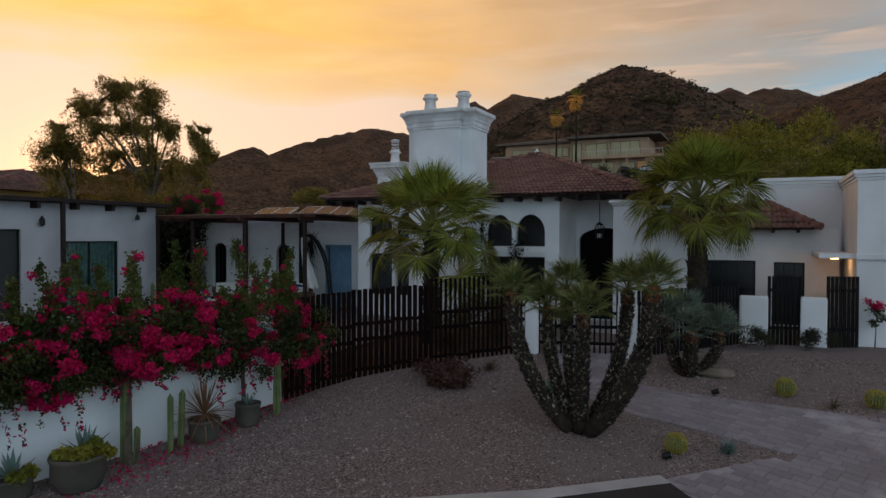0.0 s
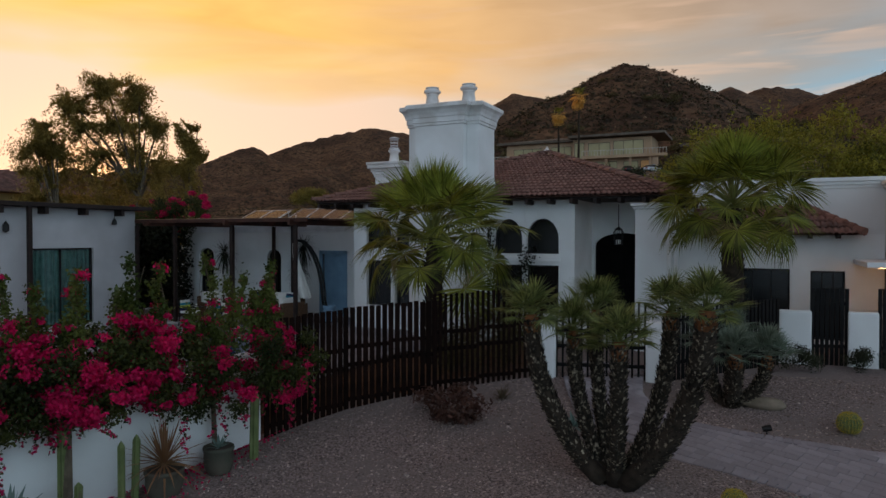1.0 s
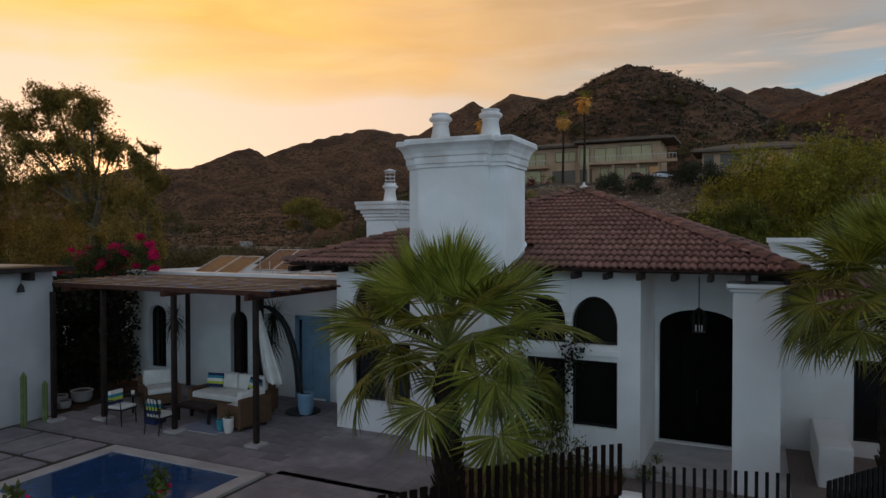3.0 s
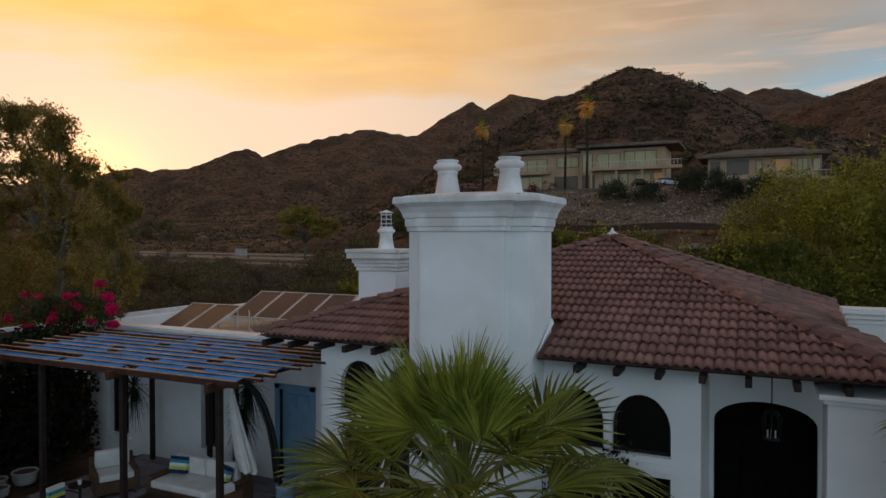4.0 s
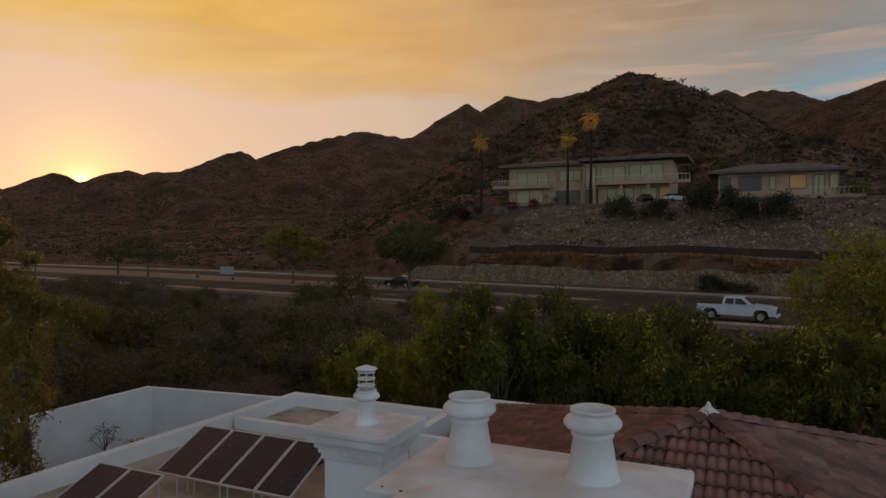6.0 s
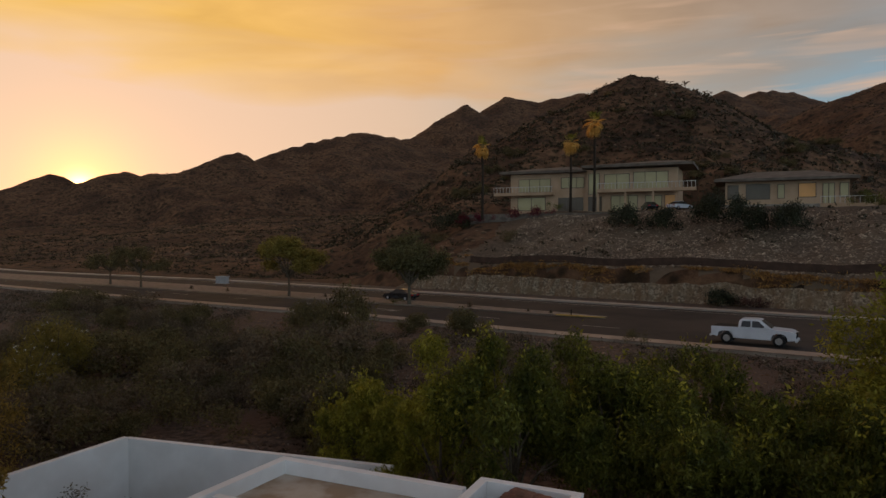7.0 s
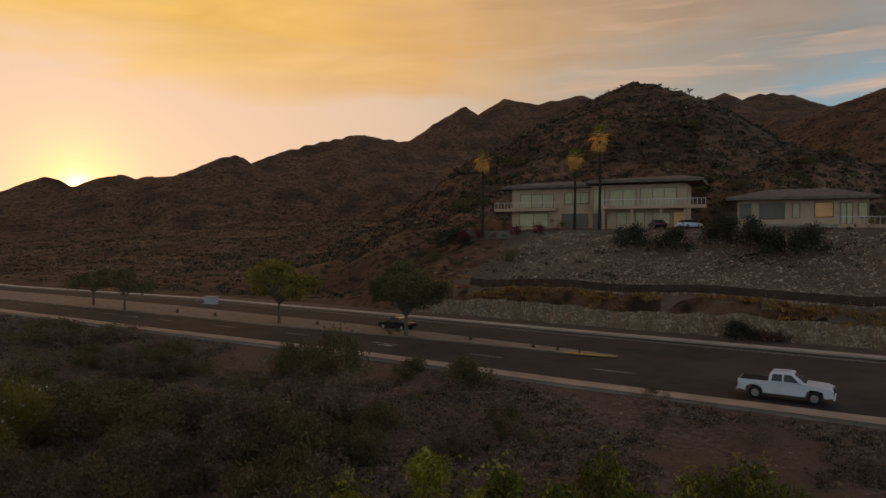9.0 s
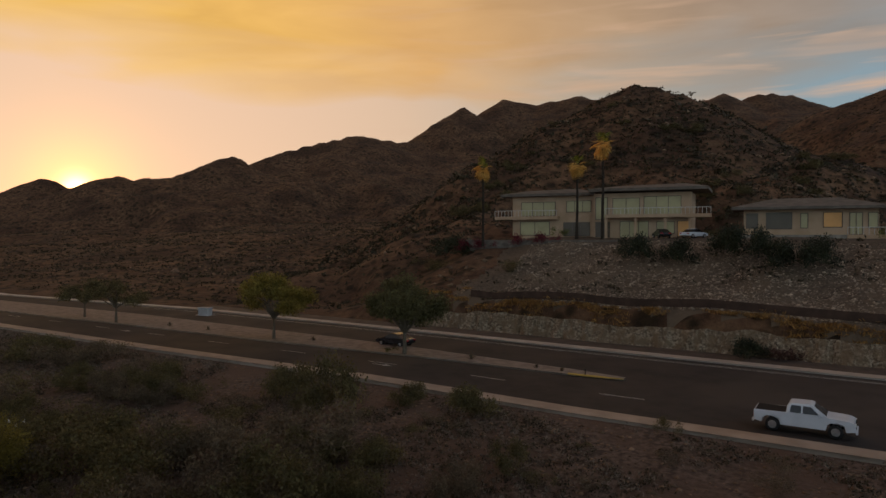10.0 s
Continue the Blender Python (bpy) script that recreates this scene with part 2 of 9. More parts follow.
LEAF_R = leaf_mat("reddish_dry_twig", (0.055, 0.022, 0.016), (0.11, 0.050, 0.034), 0.2)
GRASS_D = leaf_mat("golden_dry_grass", (0.21, 0.105, 0.032), (0.38, 0.200, 0.062), 0.3, 0.8, island=0.45)
BRACT = leaf_mat("magenta_bract", (0.45, 0.004, 0.062), (0.68, 0.012, 0.108), 0.35, 0.6, 0.35)
STEM = mat("woody_stem", (0.085, 0.065, 0.045), (0.15, 0.115, 0.08), 8.0, 0.95, 0.4, 40)
CACTUS = mat("green_cactus", (0.095, 0.125, 0.045), (0.15, 0.18, 0.07), 5.0, 0.7, 0.2, 40)
SPINE = mat("yellow_spines", (0.36, 0.25, 0.03), (0.52, 0.38, 0.06), 20.0, 0.8, 0.3, 60)
SUCCULENT = leaf_mat("blue_green_agave", (0.13, 0.20, 0.17), (0.20, 0.28, 0.24), 0.1, 0.6)
AGAVE_R = leaf_mat("bronze_agave_leaf", (0.20, 0.085, 0.048), (0.34, 0.18, 0.085), 0.2, 0.6)
POT = mat("mossy_clay_pot", (0.070, 0.055, 0.042), (0.13, 0.105, 0.08), 4.0, 0.9, 0.35, 25, c3=(0.06, 0.062, 0.045), s3=2.0)
SOIL = mat("potting_soil", (0.045, 0.035, 0.028), (0.08, 0.062, 0.05), 20, 1.0, 0.5, 50)
CUSHION = mat("cream_cushion", (0.62, 0.60, 0.56), (0.72, 0.70, 0.66), 3.0, 0.95, 0.15, 60)
WICKER = mat("brown_wicker", (0.085, 0.042, 0.022), (0.15, 0.08, 0.045), 30, 0.7, 0.6, 90)
NAVY = mat("navy_fabric", (0.012, 0.018, 0.07), (0.02, 0.03, 0.10), 10, 0.9, 0.2, 80)
RUGBLUE = mat("rug_blue_weave", (0.02, 0.05, 0.17), (0.04, 0.08, 0.24), 10, 0.9, 0.2, 80)
TEAL = mat("teal_fabric", (0.02, 0.20, 0.26), (0.03, 0.27, 0.33), 10, 0.9, 0.2, 80)
LIME = mat("lime_fabric", (0.42, 0.48, 0.06), (0.50, 0.55, 0.09), 10, 0.9, 0.2, 80)
SHADECLOTH = mat("blue_shade_cloth", (0.006, 0.20, 0.56), (0.014, 0.29, 0.70), 3, 0.9, 0.25, 40)
PANEL = mat("solar_cell", (0.013, 0.010, 0.024), (0.022, 0.016, 0.034), 2.0, 0.27, 0.0, 1, spec=0.5)
ALU = mat("aluminium", (0.56, 0.55, 0.55), (0.66, 0.65, 0.65), 4, 0.5, 0.05, 40, metal=0.5)
FLASH = mat("white_metal_flashing", (0.66, 0.66, 0.67), (0.76, 0.76, 0.77), 3, 0.5, 0.05, 30)
STONE = mat("rubble_stone", (0.100, 0.060, 0.036), (0.225, 0.140, 0.086), 0.9, 0.95, 0.7, 5, island=0.35, dist=0.1)
TANWALL = mat("tan_stucco", (0.40, 0.25, 0.15), (0.48, 0.315, 0.20), 0.5, 0.9, 0.2, 8)
OCHRE = mat("ochre_stucco", (0.42, 0.27, 0.10), (0.50, 0.34, 0.14), 0.5, 0.9, 0.2, 8)
ROOFGREY = mat("grey_brown_roofing", (0.105, 0.082, 0.064), (0.16, 0.128, 0.10), 0.8, 0.9, 0.3, 6)
# the next two glow faintly in place of the sky that panes reflect
SKYGLASS = lit_mat("sky_glow_glass", (0.36, 0.32, 0.17), 0.060)
DIMGLASS = lit_mat("dim_window_glass", (0.12, 0.095, 0.065), 0.03)
GREYSLOPE = mat("grey_graded_gravel", (0.060, 0.040, 0.026), (0.140, 0.098, 0.066), 2.2, 0.97, 0.8, 3.0, c3=(0.13, 0.088, 0.056), s3=0.12, dist=0.1)
LITORANGE = lit_mat("lamplit_curtained_glass", (0.60, 0.30, 0.10), 0.065)
LAMPGLOW = lit_mat("warm_lamp_glass", (1.0, 0.62, 0.25), 9.0)
CARWHITE = mat("white_car_paint", (0.55, 0.57, 0.60), (0.62, 0.64, 0.67), 1, 0.25, 0, 1, spec=0.6)
CARBLACK = mat("black_car_paint", (0.012, 0.012, 0.014), (0.02, 0.02, 0.022), 1, 0.2, 0, 1, spec=0.6)
TYRE = mat("tyre_rubber", (0.014, 0.014, 0.014), (0.022, 0.022, 0.022), 20, 0.9, 0.2, 60)
CHROME = mat("wheel_alloy", (0.5, 0.5, 0.5), (0.62, 0.62, 0.62), 6, 0.3, 0, 1, metal=0.9)
REDLENS = mat("red_lamp_lens", (0.35, 0.01, 0.01), (0.45, 0.02, 0.02), 3, 0.2, 0, 1)
POOLBLUE = mat("pool_water", (0.012, 0.045, 0.13), (0.02, 0.07, 0.18), 2, 0.05, 0.1, 6, spec=0.5)
CLEARGLASS = glass_mat("clear_window_glass", (0.9, 0.95, 0.94), 0.02)
CLEARGLASS.node_tree.nodes["Principled BSDF"].inputs["Transmission Weight"].default_value = 1.0
CURTAIN = mat("pale_green_curtain", (0.09, 0.24, 0.22), (0.17, 0.36, 0.33), 5, 0.9, 0.2, 12)
UTILITY = mat("pale_utility_metal", (0.30, 0.29, 0.28), (0.38, 0.37, 0.36), 3, 0.6, 0.05, 20)


def desert_mat():
    m = mat("desert_ground", (0.125, 0.060, 0.030), (0.225, 0.118, 0.062), 0.30, 0.97, 0.8, 0.9, c3=(0.090, 0.044, 0.023), s3=0.04, dist=0.35)
    nt = m.node_tree
    N, L = nt.nodes, nt.links
    b = N["Principled BSDF"]
    col = b.inputs["Base Color"].links[0].from_socket
    co = N.new("ShaderNodeTexCoord").outputs["Object"]

    def speckle(src, lo, hi, dark):
        r = N.new("ShaderNodeValToRGB")
        L.new(src, r.inputs[0])
        e = r.color_ramp.elements
        e[0].position, e[0].color, e[1].position, e[1].color = lo, (*dark, 1), hi, (1, 1, 1, 1)
        mx = N.new("ShaderNodeMixRGB")
        mx.blend_type, mx.inputs[0].default_value = "MULTIPLY", 1.0
        L.new(col, mx.inputs[1])
        L.new(r.outputs[0], mx.inputs[2])
        return mx.outputs[0]

    # broken rock and soil
    vo = N.new("ShaderNodeTexNoise")
    L.new(co, vo.inputs["Vector"])
    vo.inputs["Scale"].default_value, vo.inputs["Detail"].default_value, vo.inputs["Roughness"].default_value = 0.16, 13.0, 0.88
    col = speckle(vo.outputs["Fac"], 0.40, 0.58, (0.34, 0.31, 0.28))
    # low bushes too small to stand alone
    for sc, hi in ((0.42, 0.46), (0.15, 0.36)):
        v3 = N.new("ShaderNodeTexVoronoi")
        L.new(co, v3.inputs["Vector"])
        v3.inputs["Scale"].default_value, v3.inputs["Randomness"].default_value = sc, 1.0
        col = speckle(v3.outputs["Distance"], hi * 0.45, hi, (0.30, 0.32, 0.22))
    L.new(col, b.inputs["Base Color"])
    return m


DESERT = desert_mat()
WASHSOIL = mat("gritty_wash_soil", (0.052, 0.033, 0.024), (0.150, 0.100, 0.074), 2.6, 0.97, 0.9, 5.0, c3=(0.105, 0.062, 0.042), s3=0.22, dist=0.12, spread=(0.38, 0.62))

# ---------------------------------------------------------------- mesh helpers


def link(name, bm, material, parent=None, label="", smooth=False):
    me = bpy.data.meshes.new(name)
    bm.to_mesh(me)
    bm.free()
    if smooth:
        me.polygons.foreach_set("use_smooth", [True] * len(me.polygons))
    if material:
        me.materials.append(material)
    ob = new(name, me)
    if parent:
        ob.parent = parent
    if label:
        ob["label"] = label
    return ob


def part(name, bm, material, parent, label="", smooth=False):
    return link(name, bm, material, parent, label, smooth)


def thing(name, label, category, group="", kind="", at=None):
    ob = new(name)
    if at:
        ob.location = at
    return tagged(ob, label, category, group, kind)


def structure(ob, label=""):
    return tagged(ob, label, kind="structure")


def box(bm, x0, x1, y0, y1, z0, z1, bevel=0.0):
    vs = [bm.verts.new(p) for p in ((x0, y0, z0), (x1, y0, z0), (x1, y1, z0), (x0, y1, z0), (x0, y0, z1), (x1, y0, z1), (x1, y1, z1), (x0, y1, z1))]
    fs = [bm.faces.new([vs[i] for i in f]) for f in ((3, 2, 1, 0), (4, 5, 6, 7), (0, 1, 5, 4), (1, 2, 6, 5), (2, 3, 7, 6), (3, 0, 4, 7))]
    if bevel:
        es = list({e for f in fs for e in f.edges})
        bmesh.ops.bevel(bm, geom=es, offset=bevel, segments=2, profile=0.6, affect="EDGES")
    return bm


def B():
    return bmesh.new()


def boxed(x0, x1, y0, y1, z0, z1, bevel=0.0):
    return box(B(), x0, x1, y0, y1, z0, z1, bevel)


def tube(bm, pts, radii, seg=8, caps=True):
    """A tapered tube along points."""
    pts = [Vector(p) for p in pts]
    rings = []
    up = Vector((0, 0, 1))
    for i, p in enumerate(pts):
        d = (pts[min(i + 1, len(pts) - 1)] - pts[max(i - 1, 0)]).normalized()
        ref = up if abs(d.z) < 0.95 else Vector((1, 0, 0))
        a = d.cross(ref).normalized()
        b = d.cross(a)
        r = radii[i] if isinstance(radii, (list, tuple)) else radii
        rings.append([bm.verts.new(p + (a * math.cos(k / seg * math.tau) + b * math.sin(k / seg * math.tau)) * r) for k in range(seg)])
    for r0, r1 in zip(rings, rings[1:]):
        for k in range(seg):
            bm.faces.new((r0[k], r0[(k + 1) % seg], r1[(k + 1) % seg], r1[k]))
    if caps:
        bm.faces.new(rings[0][::-1])
        bm.faces.new(rings[-1])
    return bm


def lathe(bm, profile, seg=20, at=(0, 0, 0)):
    """A turned shape from (radius, height) pairs."""
    rings = []
    for r, z in profile:
        rings.append([bm.verts.new((at[0] + r * math.cos(k / seg * math.tau), at[1] + r * math.sin(k / seg * math.tau), at[2] + z)) for k in range(seg)])
    for r0, r1 in zip(rings, rings[1:]):
        for k in range(seg):
            bm.faces.new((r0[k], r0[(k + 1) % seg], r1[(k + 1) % seg], r1[k]))
    bm.faces.new(rings[0][::-1])
    bm.faces.new(rings[-1])
    return bm


def prism(bm, outline, z0, z1):
    lo = [bm.verts.new((x, y, z0)) for x, y in outline]
    hi = [bm.verts.new((x, y, z1)) for x, y in outline]
    n = len(outline)
    bm.faces.new(lo[::-1])
    bm.faces.new(hi)
    for i in range(n):
        bm.faces.new((lo[i], lo[(i + 1) % n], hi[(i + 1) % n], hi[i]))
    return bm


def arch_top(op, x):
    """Height of an opening's head at x: op is (x0, x1, z0, spring, rise)."""
    x0, x1, z0, spring, rise = op
    if rise <= 0:
        return spring
    u = max(-1.0, min(1.0, (2 * x - x0 - x1) / (x1 - x0)))
    return spring + rise * math.sqrt(max(0.0, 1 - u * u))


def wall_mesh(x0, x1, z0, z1, thick, openings, m):
    """A wall along x with its face at y = 0 and its back at y = thick, with openings cut through, moved by the matrix m."""
    bm = B()
    cuts = {x0, x1}
    for op in openings:
        n = 14 if op[4] > 0 else 1
        for k in range(n + 1):
            u = -math.cos(math.pi * k / n) if n > 1 else -1 + 2 * k
            cuts.add(round((op[0] + op[1]) / 2 + u * (op[1] - op[0]) / 2, 5))
    cuts = sorted(c for c in cuts if x0 <= c <= x1)

    def face(*ps):
        bm.faces.new([bm.verts.new(m @ Vector(p)) for p in ps])

    for a, b in zip(cuts, cuts[1:]):
        mid = (a + b) / 2
        ops = sorted((o for o in openings if o[0] < mid < o[1]), key=lambda o: o[2])
        lo_a = lo_b = z0
        for o in ops + [None]:
            hi_a, hi_b = (o[2], o[2]) if o else (z1, z1)
            if hi_a - lo_a > 1e-4 or hi_b - lo_b > 1e-4:
                face((a, 0, lo_a), (b, 0, lo_b), (b, 0, hi_b), (a, 0, hi_a))
                face((b, thick, lo_b), (a, thick, lo_a), (a, thick, hi_a), (b, thick, hi_b))
                face((a, 0, hi_a), (b, 0, hi_b), (b, thick, hi_b), (a, thick, hi_a))
                face((b, 0, lo_b), (a, 0, lo_a), (a, thick, lo_a), (b, thick, lo_b))
            if o:
                lo_a, lo_b = arch_top(o, a), arch_top(o, b)
    for o in openings:
        for x in (o[0], o[1]):
            t = o[3]
            face((x, 0, o[2]), (x, thick, o[2]), (x, thick, t), (x, 0, t))
    for x in (x0, x1):
        face((x, 0, z0), (x, thick, z0), (x, thick, z1), (x, 0, z1))
    bmesh.ops.remove_doubles(bm, verts=bm.verts, dist=0.0005)
    bmesh.ops.recalc_face_normals(bm, faces=bm.faces)
    return bm


def pane_mesh(op, y0, y1, m, inset=0.0):
    """A slab that fills an opening, with an arched head where it has one."""
    bm = B()
    x0, x1, z0, spring, rise = op
    x0, x1, z0 = x0 + inset, x1 - inset, z0 + inset
    pts = [(x0, z0), (x1, z0)]
    if rise > 0:
        for k in range(15):
            a = math.pi * k / 14
            pts.append(((x0 + x1) / 2 + math.cos(a) * (x1 - x0) / 2, spring + math.sin(a) * (rise - inset)))
    else:
        pts += [(x1, spring - inset), (x0, spring - inset)]
    f = [bm.verts.new(m @ Vector((x, y0, z))) for x, z in pts]
    b = [bm.verts.new(m @ Vector((x, y1, z))) for x, z in pts]
    bm.faces.new(f)
    bm.faces.new(b[::-1])
    n = len(pts)
    for i in range(n):
        bm.faces.new((f[(i + 1) % n], f[i], b[i], b[(i + 1) % n]))
    return bm


def from_arrays(name, verts, faces, material, parent=None, label=""):
    me = bpy.data.meshes.new(name)
    v = np.asarray(verts, dtype=np.float32)
    f = np.asarray(faces, dtype=np.int32)
    k = f.shape[1]
    me.vertices.add(len(v))
    me.vertices.foreach_set("co", v.ravel())
    me.loops.add(f.size)
    me.loops.foreach_set("vertex_index", f.ravel())
    me.polygons.add(len(f))
    me.polygons.foreach_set("loop_start", np.arange(0, f.size, k, dtype=np.int32))
    me.polygons.foreach_set("loop_total", np.full(len(f), k, dtype=np.int32))
    me.update(calc_edges=True)
    me.validate()
    me.materials.append(material)
    ob = new(name, me)
    if parent:
        ob.parent = parent
    if label:
        ob["label"] = label
    return ob


def leaf_cloud(centres, length, width, droop=0.0, rng=None, flat=0.0):
    """Leaf blades (bent quads) at the given points; returns verts and quad faces."""
    rng = rng or np.random.default_rng(1)
    c = np.asarray(centres, dtype=float)
    n = len(c)
    d = rng.normal(size=(n, 3))
    d[:, 2] = d[:, 2] * (1 - flat) - droop
    d /= np.linalg.norm(d, axis=1, keepdims=True)
    s = rng.normal(size=(n, 3))
    s -= d * (s * d).sum(1, keepdims=True)
    s /= np.linalg.norm(s, axis=1, keepdims=True)
    ln = length * rng.uniform(0.6, 1.3, (n, 1))
    wd = width * rng.uniform(0.6, 1.3, (n, 1))
    v = np.stack([c - d * ln / 2, c + s * wd / 2, c + d * ln / 2, c - s * wd / 2], axis=1).reshape(-1, 3)
    f = np.arange(4 * n).reshape(-1, 4)
    return v, f


# value noise on numpy arrays
_perm = np.random.default_rng(7).random((256, 256))


def vnoise(x, y):
    xi, yi = np.floor(x).astype(int), np.floor(y).astype(int)
    fx, fy = x - xi, y - yi
    fx, fy = fx * fx * (3 - 2 * fx), fy * fy * (3 - 2 * fy)
    g = lambda i, j: _perm[i % 256, j % 256]
    return (g(xi, yi) * (1 - fx) + g(xi + 1, yi) * fx) * (1 - fy) + (g(xi, yi + 1) * (1 - fx) + g(xi + 1, yi + 1) * fx) * fy - 0.5


def fbm(x, y, scale, octaves=4, gain=0.5):
    t, a = 0.0, 1.0
    x, y = np.asarray(x, float) / scale, np.asarray(y, float) / scale
    for k in range(octaves):
        t = t + a * vnoise(x + 17.3 * k, y + 9.1 * k)
        x, y, a = x * 2.03, y * 2.03, a * gain
    return t

# ---------------------------------------------------------------- ground, hills and road
NEAR_KERB = [(-420, 118), (-200, 100), (-108, 84.5), (-74, 79.5), (-44, 75.9), (-24, 71.9), (-4.5, 69.0), (40, 63.0), (160, 50)]
FAR_KERB = [(-420, 160), (-200, 126), (-158, 116.5), (-99, 112), (-48, 102.7), (-31, 99.2), (-0.5, 93.6), (40, 86.5), (160, 70)]
ROAD_Z = 2.6
# crest lines of the hills: points along each, and how steeply the flanks fall
CRESTS = {
    "far_left": (0.42, [(-853, 324, 25), (-758, 367, 38), (-678, 404, 50), (-640, 421, 55), (-602, 438, 70), (-576, 450, 60), (-538, 467, 75), (-519, 476, 65),
                        (-497, 486, 71), (-459, 525, 93), (-458, 548, 88), (-453, 594, 105), (-415, 677, 130), (-384, 713, 125), (-363, 745, 129)]),
    "middle": (0.62, [(-424, 772, 127), (-400, 805, 142), (-377, 816, 164), (-347, 830, 183), (-331, 848, 173), (-311, 880, 199), (-269, 898, 193),
                      (-216, 900, 200), (-185, 892, 191), (-155, 883, 170)]),
    "near": (0.62, [(-56, 229, 53.6), (-51, 235, 59.7), (-44, 235, 61.4), (-37, 236, 60.6), (-31, 235, 58.0), (-23, 238, 53.5), (-16, 247, 47), (0, 248, 41), (15, 249, 36)]),
    "flank": (0.50, [(-56, 229, 53.6), (-61, 221, 48.4), (-69, 212, 39.4), (-77, 197, 29.2), (-83, 180, 20.2), (-87, 163, 14.5), (-92, 146, 10.6)]),
    "right_far": (0.5, [(-97, 976, 185), (-69, 988, 195), (-42, 1001, 208), (-21, 1010, 199), (3, 1021, 208), (41, 1038, 206), (72, 1052, 195), (97, 1041, 180), (144, 1040, 156)]),
    "right": (0.5, [(10, 520, 72), (27, 514, 83), (40, 509, 93), (50, 503, 98), (63, 498, 106), (94, 501, 119), (141, 511, 111), (194, 524, 93)]),
}


def kerb_y(line, x):
    xs, ys = zip(*line)
    return np.interp(x, xs, ys)


def smooth(a, b, v):
    t = np.clip((v - a) / (b - a), 0, 1)
    return t * t * (3 - 2 * t)


def yard_z(x, y):
    """The front yard: a plane that falls towards the street and levels off by the house."""
    z = -1.872 - 0.027 * np.asarray(x, float) + 0.100 * np.asarray(y, float)
    return np.clip(np.minimum(z, -0.10), -1.7, None)


def height(x, y):
    x, y = np.asarray(x, float), np.asarray(y, float)
    yn, yf = kerb_y(NEAR_KERB, x), kerb_y(FAR_KERB, x)
    h = np.where(y < 30, yard_z(x, y), -0.1)
    lot = np.interp(y, [2.6, 4.9, 6.55, 8.0, 9.5, 11.0, 13.6, 16.2, 20.0], [-11.3, -10.55, -10.05, -9.55, -9.15, -8.8, -7.75, -5.4, -5.2])
    h = np.where((x < lot - 0.9) & (y < 30), np.maximum(h, -0.10), h)
    # the wash behind the house climbs to the street
    t = np.clip((y - 37) / np.maximum(yn - 37, 1), 0, 1)
    wash = -0.1 + 2.6 * t + fbm(x, y, 14, 4) * 1.3 * np.sin(np.pi * t)
    h = np.where((y >= 30) & (y < yn), wash, h)
    h = np.where(y >= yn, ROAD_Z - 0.12, h)
    # cutting, ledge and graded slope up to the house pad
    d = y - yf
    cut = smooth(-78, -52, x)
    n1 = fbm(x, y, 5, 3)
    graded = 2.40 + 3.0 * smooth(6.7, 8.1, d) + 1.3 * smooth(6.8, 9.6, d) + 8.5 * smooth(8, 36, d + n1) + n1 * 0.5 * smooth(2, 8, d)
    wild = 2.40 + 0.085 * np.clip(d - 1.8, 0, 230) + fbm(x, y, 25, 4) * 2.0 * smooth(2, 20, d) + fbm(x, y, 90, 3) * 7.0 * smooth(25, 130, d)
    bank = graded * cut + wild * (1 - cut)
    bank = np.minimum(bank, 15.3 + 0.02 * np.clip(y - 150, 0, 600) + (1 - cut) * 30)
    h = np.where(d > 0, bank, h)
    # hills
    for slope, pts in CRESTS.values():
        best = np.full(x.shape, -1e9)
        for (ax, ay, az), (bx, by, bz) in zip(pts, pts[1:]):
            ex, ey = bx - ax, by - ay
            u = np.clip(((x - ax) * ex + (y - ay) * ey) / (ex * ex + ey * ey), 0, 1)
            r = np.hypot(x - ax - u * ex, y - ay - u * ey)
            crest = az + u * (bz - az)
            best = np.maximum(best, crest - slope * r * (1 + 0.25 * fbm(x, y, 60, 3)))
        far = max(p[2] for p in pts) > 70
        rough = fbm(x, y, 70 if far else 22, 5, 0.55)
        top = max(p[2] for p in pts)
        off = np.clip((top - best) / top * 3, 0.06, 1)
        best = best + rough * (11 if far else 5.0) * off + fbm(x, y, 9, 3) * (1.6 if far else 0.9)
        h = np.where(d > 8, np.maximum(h, best), h)
    return h


